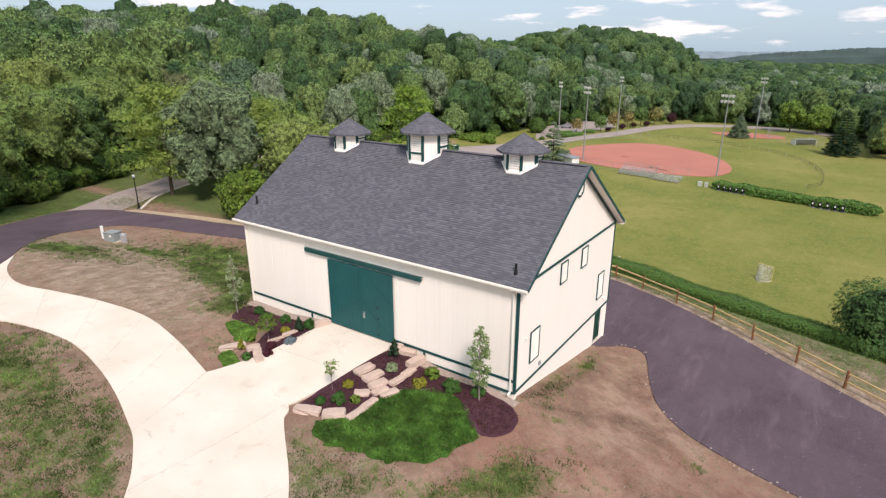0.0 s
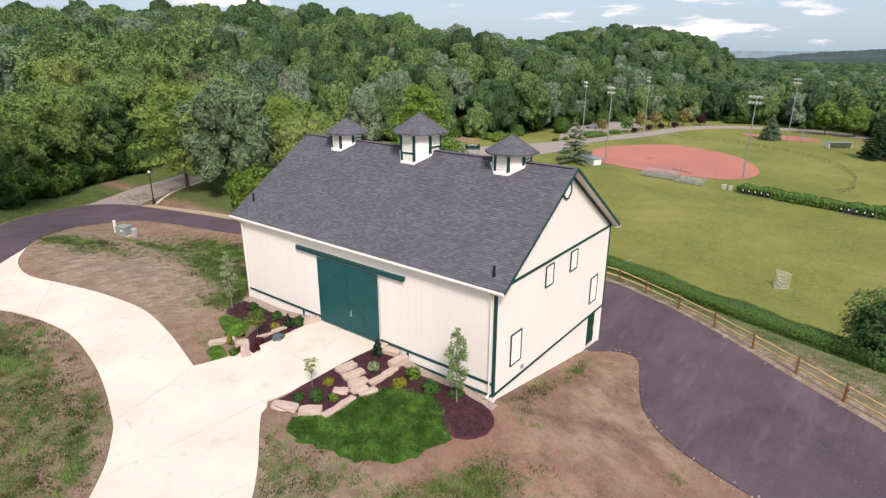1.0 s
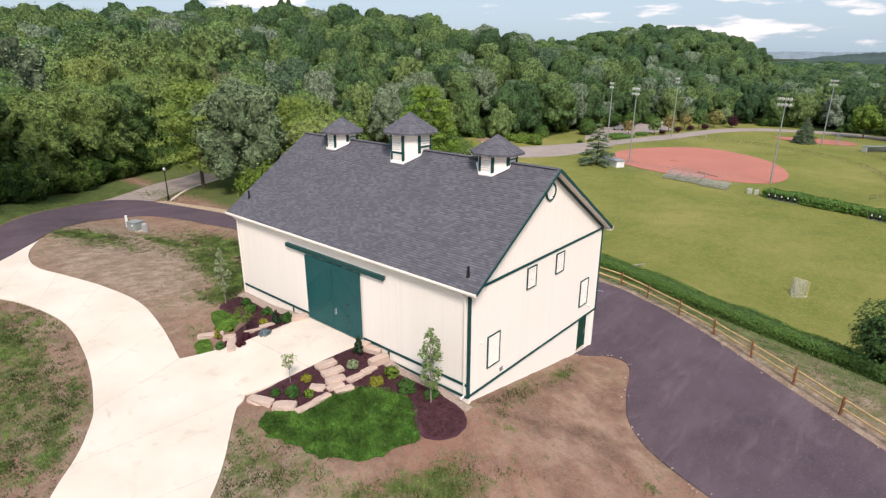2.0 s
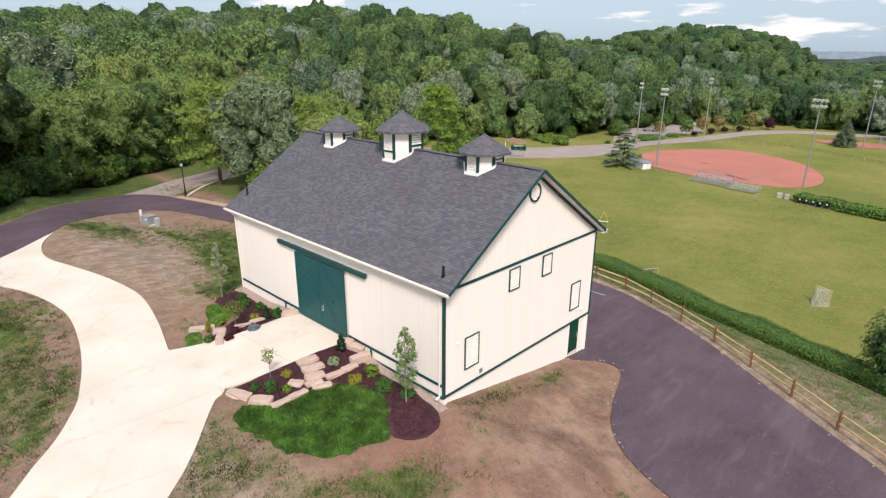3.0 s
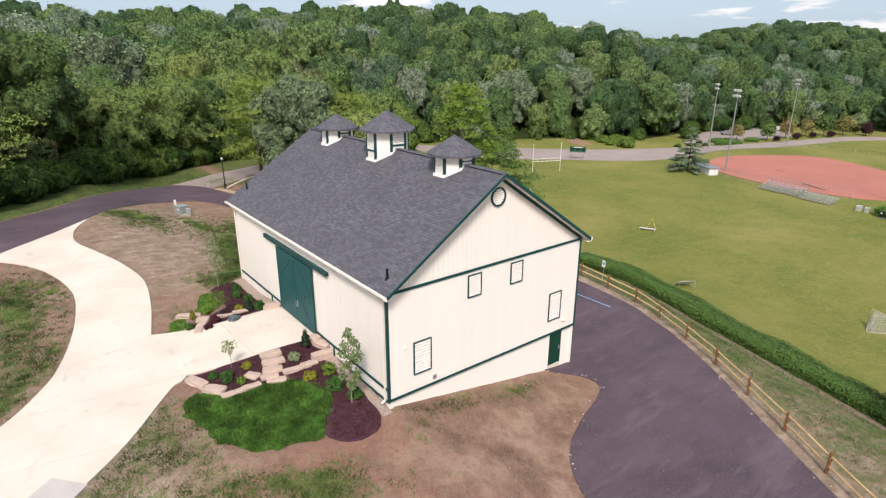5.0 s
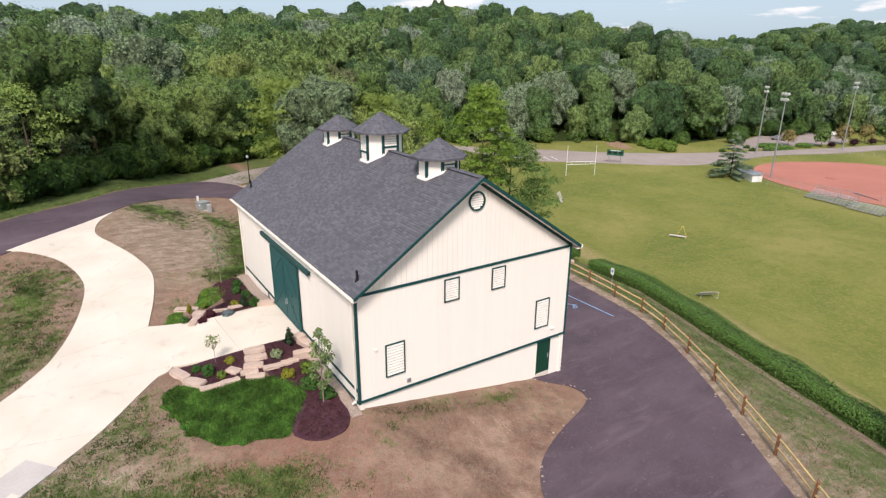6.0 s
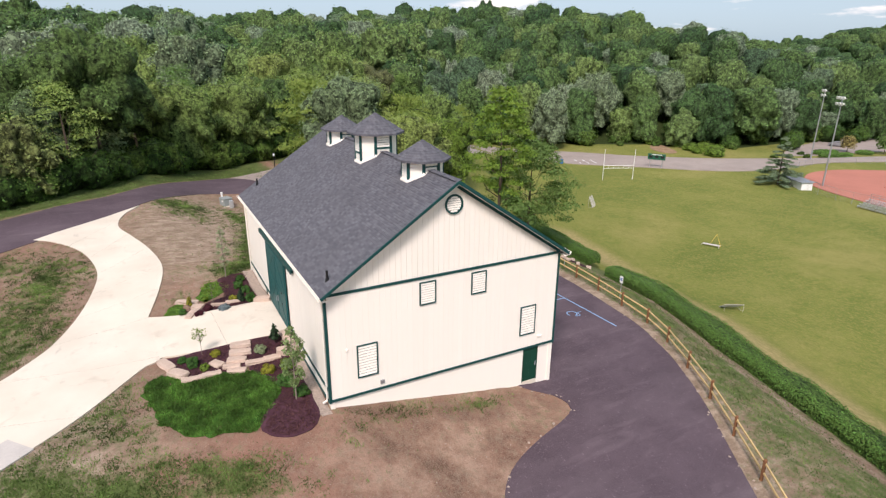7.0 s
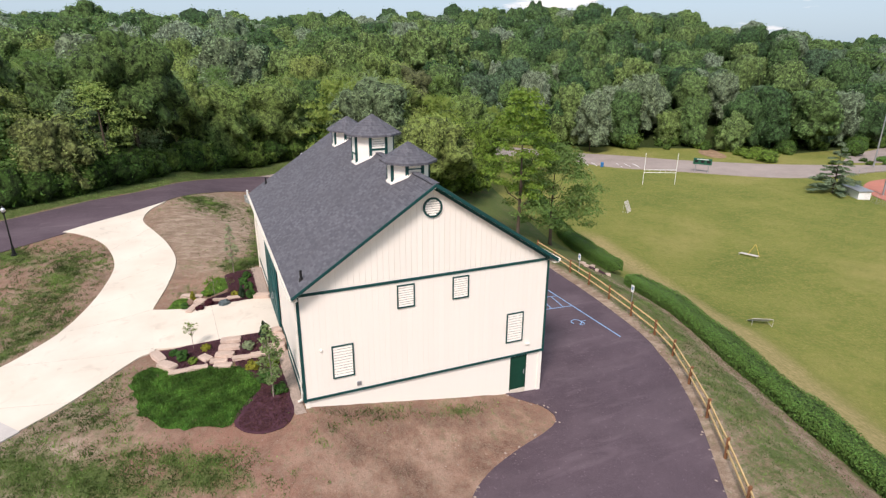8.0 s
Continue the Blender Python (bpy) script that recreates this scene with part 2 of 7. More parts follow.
def leaves(name, stops, per_tree, patch=0.0, fine=0.0, close=False):
    """Foliage in two materials: for single leaves, varied leaf by leaf, and (in HULL) for the massed foliage behind
    them, its inner shade put into a darker colour.
    per_tree: 'object' or 'attr', where the plant's own tint comes from; fine: leaflets to the metre that a spray is cut
    into;
    close: dense clipped growth."""
    for mass in (False, True):
        m = Mat(name + ("_mass" if mass else ""), 0.62, spec=0.2)
        w = m.world_co()
        tint = m.obj_random() if per_tree == "object" else m.attr("tint")
        c = m.ramp(tint, *stops)
        if patch:
            c = m.mix(1.0, c, m.ramp(m.noise(patch, 5, 0.65, co=w), (0.34, 0.42), (0.5, 1.0), (0.64, 2.0)), "MULTIPLY")
        hsv = m.n.new("ShaderNodeHueSaturation")
        m.l.new(c, hsv.inputs["Color"])
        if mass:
            # low values and dark blotches paint in the shade between clumps
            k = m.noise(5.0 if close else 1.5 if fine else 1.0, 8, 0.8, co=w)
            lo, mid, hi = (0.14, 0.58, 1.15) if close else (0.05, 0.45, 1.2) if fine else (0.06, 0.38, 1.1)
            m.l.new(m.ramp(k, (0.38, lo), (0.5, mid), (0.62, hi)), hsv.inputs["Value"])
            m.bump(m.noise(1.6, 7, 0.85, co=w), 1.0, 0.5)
        else:
            isl = m.island()
            if fine:
                cell = m.n.new("ShaderNodeTexVoronoi")
                cell.inputs["Scale"].default_value = fine
                m.l.new(w, cell.inputs["Vector"])
                m.l.new(m.ramp(cell.outputs["Color"], (0.2, 0.78), (0.5, 1.0), (0.8, 1.28)), hsv.inputs["Value"])
            else:
                m.l.new(m.ramp(isl, (0, 0.66), (0.6, 1.0), (1, 1.36)), hsv.inputs["Value"])
            m.l.new(m.ramp(isl, (0, 0.487), (1, 0.513)), hsv.inputs["Hue"])
        m.color(hsv.outputs["Color"])
        thin = m.n.new("ShaderNodeBsdfTranslucent")
        m.l.new(m.mix(1.0, hsv.outputs["Color"], (1.0, 1.1, 0.6), "MULTIPLY"), thin.inputs["Color"])
        both = m.n.new("ShaderNodeMixShader")
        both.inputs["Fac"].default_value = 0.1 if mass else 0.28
        m.l.new(m.b.outputs["BSDF"], both.inputs[1])
        m.l.new(thin.outputs["BSDF"], both.inputs[2])
        top = both
        if fine and not mass:
            top = m.n.new("ShaderNodeMixShader")
            m.l.new(m.math("GREATER_THAN", cell.outputs["Distance"], 0.55), top.inputs["Fac"])
            m.l.new(both.outputs["Shader"], top.inputs[1])
            m.l.new(m.n.new("ShaderNodeBsdfTransparent").outputs["BSDF"], top.inputs[2])
        m.l.new(top.outputs["Shader"], m.n["Material Output"].inputs["Surface"])
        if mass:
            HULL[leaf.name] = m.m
        else:
            leaf = m.m
    return leaf


M_WHITE = white_boards()
M_TRIMW = plain("white_trim_paint", (0.85, 0.81, 0.73), 0.55, vary=0.06, bump=0.05)
M_GREEN = plain("green_paint", (0.007, 0.060, 0.058), 0.5, vary=0.25, bump=0.08)
M_DOOR = plain("green_door_paint", (0.008, 0.082, 0.084), 0.5, vary=0.2, scale=3, bump=0.08)
M_FDOOR = plain("dark_green_door_paint", (0.006, 0.05, 0.03), 0.5, vary=0.2, bump=0.05)
M_SHINGLE = shingles("asphalt_shingle")
M_CONC = concrete()
M_ASPH = asphalt("new_asphalt", (0.053, 0.037, 0.047), (0.093, 0.067, 0.081), (0.205, 0.163, 0.177))
M_OLDROAD = asphalt("old_asphalt", (0.25, 0.205, 0.185), (0.33, 0.28, 0.25), (0.40, 0.35, 0.31))
M_GROUND = ground_mat()
M_MULCH = plain("bark_mulch", (0.076, 0.034, 0.046), 0.95, vary=0.6, scale=9, bump=0.9, spec=0.1)
M_STONE = plain("sandstone", (0.53, 0.41, 0.335), 0.9, vary=0.35, scale=4, bump=0.5)
M_GRAVEL = plain("pea_gravel", (0.36, 0.29, 0.24), 0.95, vary=0.5, scale=30, bump=0.9)
M_DIRT = plain("red_infield_clay", (0.42, 0.165, 0.12), 0.95, vary=0.15, scale=0.6, bump=0.2)
M_STEEL = plain("galvanised_steel", (0.42, 0.44, 0.46), 0.45, 0.7, vary=0.15)
M_ALU = plain("aluminium", (0.62, 0.63, 0.64), 0.4, 0.6, vary=0.1)
M_BLACK = plain("black_iron", (0.018, 0.019, 0.02), 0.5, 0.3, vary=0.2)
M_POST = plain("stained_post", (0.20, 0.092, 0.042), 0.85, vary=0.35, scale=8, bump=0.4)
M_RAIL = plain("pine_rail", (0.60, 0.425, 0.20), 0.85, vary=0.3, scale=8, bump=0.4)
M_BARK = plain("bark", (0.10, 0.075, 0.055), 0.95, vary=0.4, scale=6, bump=0.8)
M_PALEBARK = plain("pale_bark", (0.26, 0.22, 0.18), 0.95, vary=0.35, scale=6, bump=0.6)
M_BLUEPAINT = plain("blue_line_paint", (0.20, 0.32, 0.50), 0.8, vary=0.25, scale=5)
M_WHITEPL = plain("white_plastic", (0.78, 0.78, 0.76), 0.5, vary=0.06)
M_GREYGREEN = plain("grey_green_enamel", (0.26, 0.29, 0.28), 0.5, vary=0.15)
M_LOUVREBACK = plain("louvre_backing_paint", (0.15, 0.13, 0.115), 0.9)
WOODS = ((0.0, (0.062, 0.140, 0.052)), (0.2, (0.105, 0.205, 0.066)), (0.4, (0.165, 0.280, 0.084)), (0.6, (0.221, 0.335, 0.105)), (0.72, (0.252, 0.365, 0.105)), (0.78, (0.090, 0.175, 0.088)), (0.86, (0.185, 0.285, 0.155)), (0.93, (0.260, 0.360, 0.215)), (1.0, (0.315, 0.410, 0.280)))
WOODS_LIGHT = ((0.0, (0.120, 0.215, 0.060)), (0.25, (0.200, 0.310, 0.085)), (0.5, (0.260, 0.365, 0.098)), (0.72, (0.310, 0.395, 0.108)), (0.80, (0.195, 0.215, 0.090)), (0.88, (0.150, 0.255, 0.105)), (1.0, (0.255, 0.340, 0.165)))
M_LEAF = leaves("woodland_leaves", WOODS, "object")
M_LEAFEDGE = leaves("light_woodland_leaves", WOODS_LIGHT, "object", fine=9.0)
M_LEAFFAR = leaves("far_woodland_leaves", WOODS, "attr")
M_HEDGE = leaves("hedge_leaves", ((0, (0.115, 0.222, 0.046)), (1, (0.130, 0.240, 0.054))), "object", close=True)
M_SHRUB = leaves("shrub_leaves", ((0, (0.035, 0.10, 0.018)), (1, (0.065, 0.15, 0.03))), "object", close=True)
M_GOLD = leaves("golden_shrub_leaves", ((0, (0.20, 0.21, 0.02)), (1, (0.26, 0.25, 0.03))), "object", close=True)
M_BLUE = leaves("blue_spruce_needles", ((0, (0.13, 0.18, 0.20)), (1, (0.16, 0.21, 0.23))), "object", close=True)
M_PURPLE = leaves("purple_leaves", ((0, (0.055, 0.012, 0.02)), (1, (0.08, 0.02, 0.03))), "object", close=True)
M_CONIFER = leaves("conifer_needles", ((0, (0.022, 0.052, 0.022)), (1, (0.034, 0.066, 0.03))), "object")
M_SILVER = leaves("silvery_leaves", ((0, (0.245, 0.335, 0.180)), (1, (0.315, 0.400, 0.260))), "object")
M_LIME = leaves("bright_green_leaves", ((0, (0.11, 0.19, 0.022)), (1, (0.14, 0.22, 0.03))), "object", fine=6.0)
M_GRASS = leaves("lawn_blades", ((0, (0.068, 0.145, 0.026)), (1, (0.072, 0.150, 0.027))), "object", 1.0)
M_LAWNLIGHT = leaves("light_lawn_blades", ((0, (0.13, 0.225, 0.042)), (1, (0.135, 0.23, 0.042))), "object", 1.6)
M_LAWN = lawn_mat()


# ---- geometry helpers ----
def ss(v, a, b):
    t = np.clip((v - a) / (b - a), 0, 1)
    return t * t * (3 - 2 * t)


# bearing from the east in degrees; distance of the foot and of the crest; ground height at both
HILL_AZ = (81, 104, 110, 117, 122, 127, 131, 137, 145, 149, 154, 161, 170, 178, 190, 230)
HILL_FOOT = (270, 262, 246, 226, 190, 177, 175, 172, 168, 160, 122, 100, 86, 74, 62, 62)
HILL_CREST = (420, 420, 330, 262, 256, 264, 280, 290, 300, 304, 308, 310, 300, 290, 280, 280)
HILL_LOW = (-9.9, -9.9, -9.9, -9.9, -9.9, -9.8, -9.8, -9.5, -9, -8.5, -1.5, -0.3, 0, 0.6, 1.5, 1.5)
HILL_HIGH = (-9.9, -9.9, -9, -1.5, 4.0, 9.3, 13.2, 18.5, 21.5, 20.5, 19, 16, 14.5, 13.5, 13, 13)


def height(x, y):
    """Ground height: yard about 0, falling past the gable to a lower drive and on to a playing field at -10; wooded hills behind."""
    x, y = np.asarray(x, float), np.asarray(y, float)
    yard = 0.07 * np.clip(-14 - x, 0, 26) * ss(y, 3, -8) + 0.25 * ss(x, -4, -9) * ss(y, -9, -15)
    fall = -0.1 - 0.2 * np.clip(x + 1.5, 0, 20) - 0.185 * np.clip(y, 0, 13.4) * ss(x, -27, -21)
    v = y + 0.3 * np.clip(x + 8, 0, 40) - 0.5 * np.clip(-35 - x, 0, 60)
    fall = fall - 2.6 * ss(v, 10, 28) * ss(x, -21, -27)
    fall = -2.7 + 0.5 * ((fall + 2.7) + np.sqrt((fall + 2.7) ** 2 + 0.02))
    bank = np.interp(v, [25.5, 28.5, 33.5, 38, 44, 52, 62, 1e5], [0, -0.5, -2.7, -4.5, -6.2, -6.9, -7.25, -7.25])
    z = yard + fall + bank
    # rise to the barn door
    z = z + 0.45 * ss(y, -7.5, -0.5) * ss(x, -17, -13) * ss(x, -4, -7.5) * ss(y, 6, 1)
    # wooded hills: from the wood's foot up to a crest, told by bearing and distance from the yard's south-east
    r, az = np.hypot(x - 18, y + 12), np.degrees(np.arctan2(y + 12, x - 18)) % 360
    foot, crest = np.interp(az, HILL_AZ, HILL_FOOT), np.interp(az, HILL_AZ, HILL_CREST)
    t = np.clip((r - foot) / (crest - foot), 0, 1)
    low, high = np.interp(az, HILL_AZ, HILL_LOW), np.interp(az, HILL_AZ, HILL_HIGH)
    slope = low + (high - low) * (0.45 * t + 0.55 * t * t * (3 - 2 * t)) - (high - low) * 0.6 * ss(r, crest, crest + 160)
    z = z + (slope - z) * ss(r, foot, foot + 22) * ss(az, 84, 100)
    # the rounded hill beyond the ball field, and a longer one behind it
    u, w = (x + 150) * 0.946 + (y - 440) * 0.326, -(x + 150) * 0.326 + (y - 440) * 0.946
    z = z + 28 * np.exp(-((u / np.where(u > 0, 62, 92)) ** 2 + (w / 110) ** 2) ** 2)
    z = z + 27 * np.exp(-(((x + 400) / 190) ** 2 + ((y - 700) / 110) ** 2) ** 2)
    return z


def H(x, y):
    return float(height(x, y))


def mesh_of(name, verts, faces, material=None):
    me = bpy.data.meshes.new(name)
    me.from_pydata([tuple(v) for v in verts], [], [tuple(f) for f in faces])
    if material:
        me.materials.append(material)
    me.update()
    return me


def part(name, bm, material, parent=None, label="", smooth=False):
    """Links a bmesh (or a ready mesh) as one object, under a thing or part when given."""
    if isinstance(bm, bmesh.types.BMesh):
        me = bpy.data.meshes.new(name)
        bmesh.ops.recalc_face_normals(bm, faces=bm.faces)
        bm.to_mesh(me)
        bm.free()
    else:
        me = bm
    if material and not me.materials:
        me.materials.append(material)
    if smooth:
        for p in me.polygons:
            p.use_smooth = True
    ob = new(name, me)
    if parent:
        ob.parent = parent
    if label:
        ob["label"] = label
    return ob


def empty(name, x=0.0, y=0.0, z=0.0, rz=0.0):
    e = new(name)
    e.empty_display_size = 0.2
    e.matrix_basis = pose(x, y, z, 0, 0, rz)
    return e


def box(bm, x0, x1, y0, y1, z0, z1, bevel=0.0, m=None):
    r = bmesh.ops.create_cube(bm, size=1.0)
    vs = r["verts"]
    bmesh.ops.scale(bm, vec=(x1 - x0, y1 - y0, z1 - z0), verts=vs)
    bmesh.ops.translate(bm, vec=((x0 + x1) / 2, (y0 + y1) / 2, (z0 + z1) / 2), verts=vs)
    if m is not None:
        bmesh.ops.transform(bm, matrix=m, verts=vs)
    if bevel:
        es = {e for v in vs for e in v.link_edges}
        bmesh.ops.bevel(bm, geom=list(es), offset=bevel, segments=1, affect="EDGES")
    return bm


def boxed(*a, **k):
    return box(bmesh.new(), *a, **k)


def beam(bm, p, q, w, h, bevel=0.0):
    """A bar from p to q, w wide and h high in section."""
    p, q = Vector(p), Vector(q)
    d = q - p
    m = Matrix.Translation((p + q) / 2) @ d.to_track_quat("X", "Z").to_matrix().to_4x4()
    return box(bm, -d.length / 2, d.length / 2, -w / 2, w / 2, -h / 2, h / 2, bevel, m)


def tube(bm, p, q, r0, r1, seg=8, caps=True):
    p, q = Vector(p), Vector(q)
    d = q - p
    m = Matrix.Translation((p + q) / 2) @ d.to_track_quat("Z", "Y").to_matrix().to_4x4()
    bmesh.ops.create_cone(bm, cap_ends=caps, segments=seg, radius1=r0, radius2=r1, depth=d.length, matrix=m)
    return bm


def smooth_line(pts, step=0.5):
    """A Catmull-Rom curve through pts at even steps."""
    p = [np.array(v, float) for v in pts]
    p = [2 * p[0] - p[1]] + p + [2 * p[-1] - p[-2]]
    out = []
    for i in range(1, len(p) - 2):
        a, b, c, d = p[i - 1:i + 3]
        n = max(2, int(np.linalg.norm(c - b) / step))
        for k in range(n):
            t = k / n
            out.append(0.5 * (2 * b + (c - a) * t + (2 * a - 5 * b + 4 * c - d) * t * t + (3 * b - a - 3 * c + d) * t ** 3))
    out.append(p[-2])
    return np.array(out)


def resample(line, n):
    s = np.r_[0, np.cumsum(np.linalg.norm(np.diff(line, axis=0), axis=1))]
    u = np.linspace(0, s[-1], n)
    return np.c_[np.interp(u, s, line[:, 0]), np.interp(u, s, line[:, 1])]


def ribbon(name, left, right, material, lift, across=8, skirt=0.25, n=None, rise=None):
    """A paved strip between two edge lines, laid on the ground lift above it, with a skirt down at the edges."""
    a, b = smooth_line(left), smooth_line(right)
    n = n or max(len(a), len(b))
    a, b = resample(a, n), resample(b, n)
    u = np.linspace(0, 1, across + 1)
    g = a[:, None, :] * (1 - u)[None, :, None] + b[:, None, :] * u[None, :, None]
    z = height(g[..., 0], g[..., 1]) + lift
    if rise is not None:
        z = rise(g[..., 0], g[..., 1], z)
    v = np.concatenate([g, z[..., None]], axis=2)
    lo = v[:, [0, -1], :].copy()
    lo[..., 2] -= skirt
    w = across + 3
    v = np.concatenate([lo[:, :1], v, lo[:, 1:]], axis=1)
    idx = np.arange(n * w).reshape(n, w)
    f = np.stack([idx[:-1, :-1], idx[:-1, 1:], idx[1:, 1:], idx[1:, :-1]], axis=-1).reshape(-1, 4)
    me = mesh_of(name, v.reshape(-1, 3), f, material)
    bm = bmesh.new()
    bm.from_mesh(me)
    bmesh.ops.recalc_face_normals(bm, faces=bm.faces)
    bm.to_mesh(me)
    bm.free()
    return me


def blob(name, outline, material, lift, rings=8, skirt=0.15, rough=0.0, dome=0.0):
    """A patch laid on the ground, inside a closed outline that can be seen whole from its middle."""
    ring = smooth_line(list(outline) + [outline[0]], 0.3)[:-1]
    rng = np.random.default_rng(len(name))
    c = ring.mean(axis=0)
    ring = ring + rng.normal(0, 1, ring.shape) * rough
    n = len(ring)
    vs, fs = [(c[0], c[1], H(*c) + lift + dome)], []
    for k in range(1, rings + 1):
        t = k / rings
        p = c + (ring - c) * t
        z = height(p[:, 0], p[:, 1]) + lift + dome * (1 - t * t)
        if k < rings:
            z = z + rng.normal(0, 1, n) * rough * 0.3
        vs += [(x, y, q) for (x, y), q in zip(p, z)]
    vs += [(x, y, q - skirt - lift) for (x, y), q in zip(p, z)]
    for i in range(n):
        j = (i + 1) % n
        fs.append((0, 1 + i, 1 + j))
        for k in range(rings):
            o = 1 + k * n
            fs.append((o + i, o + n + i, o + n + j, o + j))
    return mesh_of(name, vs, fs, material)


# ---- ground: one sheet to the horizon ----
def graded(lo, hi, step, far, grow=1.08):
    core = list(np.arange(lo, hi + step / 2, step))
    a, s = [lo], step
    while a[-1] > -far:
        s *= grow
        a.append(a[-1] - s)
    b, s = [hi], step
    while b[-1] < far:
        s *= grow
        b.append(b[-1] + s)
    return np.array(a[:0:-1] + core + b[1:])


FOREST_EDGE_Y = [-80, -21, -15, -7, 0, 5, 12, 20, 40, 62, 75]
FOREST_EDGE_X = [-22, -40.5, -46, -54, -62.5, -66, -69, -74, -88, -108, -122]
FAR_EDGE_X = [-200, -122, -115, -104, -92, -84, -80, -68, -48, -22, 0, 9, 16, 20, 60, 200]
FAR_EDGE_Y = [60, 80, 96, 122, 134, 147, 190, 215, 230, 228, 226, 220, 204, 172, 160, 160]


def in_woods(x, y):
    west = (x < np.interp(y, FOREST_EDGE_Y, FOREST_EDGE_X)) & (y < 75)
    north = (y > np.interp(x, FAR_EDGE_X, FAR_EDGE_Y)) & (y >= 75)
    return west | north


def ground_sheet():
    xs, ys = graded(-62, 22, 0.6, 3500), graded(-32, 46, 0.6, 3500)
    X, Y = np.meshgrid(xs, ys)
    Z = height(X, Y)
    rough = np.random.default_rng(5).normal(0, 0.012, Z.shape)
    Z = Z + rough * ((np.abs(X + 20) < 45) & (np.abs(Y) < 50))
    nx, ny = len(xs), len(ys)
    idx = np.arange(nx * ny).reshape(ny, nx)
    f = np.stack([idx[:-1, :-1], idx[:-1, 1:], idx[1:, 1:], idx[1:, :-1]], axis=-1).reshape(-1, 4)
    me = bpy.data.meshes.new("ground")
    v = np.stack([X, Y, Z], axis=-1).reshape(-1, 3)
    me.vertices.add(len(v))
    me.vertices.foreach_set("co", v.ravel())
    me.loops.add(f.size)
    me.loops.foreach_set("vertex_index", f.ravel().astype(np.int32))
    me.polygons.add(len(f))
    me.polygons.foreach_set("loop_start", np.arange(0, f.size, 4, dtype=np.int32))
    me.update(calc_edges=True)
    me.polygons.foreach_set("use_smooth", np.ones(len(f), dtype=bool))

    def spot(cx, cy, rx, ry, ang=0.0):
        a = radians(ang)
        u, w = (X - cx) * math.cos(a) + (Y - cy) * math.sin(a), -(X - cx) * math.sin(a) + (Y - cy) * math.cos(a)
        return np.exp(-((u / rx) ** 2 + (w / ry) ** 2))

    # turf cover: 0 bare earth, 1 lush
    turf = np.full(X.shape, 0.26)
    for k in TURF_SPOTS:
        turf = np.maximum(turf, k[0] * spot(*k[1:]))
    for k in BARE_SPOTS:
        turf = turf * (1 - k[0] * spot(*k[1:]))
    turf = np.maximum(turf, 0.8 * ss(Y + 0.3 * np.clip(X + 8, 0, 40), 25.0, 26.4) * ss(X, -60, -50))
    verge = np.interp(Y, [-33, -20.7, -14.3, -8, -3, 1, 4], [-28, -35.8, -40, -45.6, -51.5, -55.6, -56.5]) - X
    turf = np.maximum(turf, 0.95 * ss(verge, -0.6, 1.0) * ss(Y, 12, 8))
    turf = np.maximum(turf, 0.85 * ss(Y, 9, 13) * ss(X, -22, -27))
    vv = Y + 0.3 * np.clip(X + 8, 0, 40)
    # dry worn path along the field side of the hedge
    path = np.exp(-((vv + 0.25 * np.minimum(X + 10, 0) - 39.8) / 3.0) ** 2) * ss(X, -46, -36)
    turf = turf * (1 - 0.85 * path)
    field = ss(vv, 36.0, 38.0) * (1 - in_woods(X, Y))
    # patchy verge between the lower drive and the hedge
    verge = ss(vv, 21.5, 23.0) * ss(vv, 34.5, 32.5) * ss(X, -24, -18)
    turf = np.where(verge > 0.01, turf * (1 - verge) + verge * (0.52 + 0.22 * ss(vv, 25.5, 27.5) - 0.62 * np.exp(-((vv - 31.2) / 0.75) ** 2) - 0.06 * np.exp(-((vv - 28.5) / 1.5) ** 2)), turf)
    straw = 0.25 + 0.9 * spot(-32, -3, 12, 6) + 0.8 * spot(-3, -12, 8, 3.5) + 0.2 * spot(-18, -16, 8, 6) + 0.9 * spot(-2, 31, 18, 1.2, -12) + 0.45 * verge
    margin = Y - np.interp(X, [p[0] for p in LOWER_OUT], [p[1] for p in LOWER_OUT])
    straw = straw + 1.1 * np.exp(-((margin - 0.5) / 0.7) ** 2) * ss(X, -24, -18)
    turf = turf * (1 - 0.7 * np.exp(-((margin - 0.4) / 0.7) ** 2) * ss(X, -24, -18))
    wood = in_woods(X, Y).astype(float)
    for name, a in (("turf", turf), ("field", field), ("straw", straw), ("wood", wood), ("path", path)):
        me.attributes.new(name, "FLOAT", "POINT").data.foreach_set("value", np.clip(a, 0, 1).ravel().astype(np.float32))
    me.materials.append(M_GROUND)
    return tagged(new("ground", me), "bare brown earth, patchy turf and mown green field", "ground", kind="structure")


# edges of the lower drive
LOWER_IN = [(-22, 13.0), (-10, 12.4), (-1.2, 11.3), (0.2, 11.6), (1.2, 12.7), (2.7, 13.0), (3.5, 11.8), (4.2, 9.7), (5.2, 7.5), (6.6, 5.9), (9.2, 4.6), (14, 3.2), (22, 1.5)]
LOWER_OUT = [(-22, 25.2), (-16.4, 25.0), (-10, 24.7), (-5.3, 24.2), (-2.8, 23.8), (-0.6, 23.2), (1.2, 22.6), (3.2, 21.6), (5.0, 20.6), (7.2, 19.2), (10.5, 16.9), (15, 13.9), (22, 9.5)]
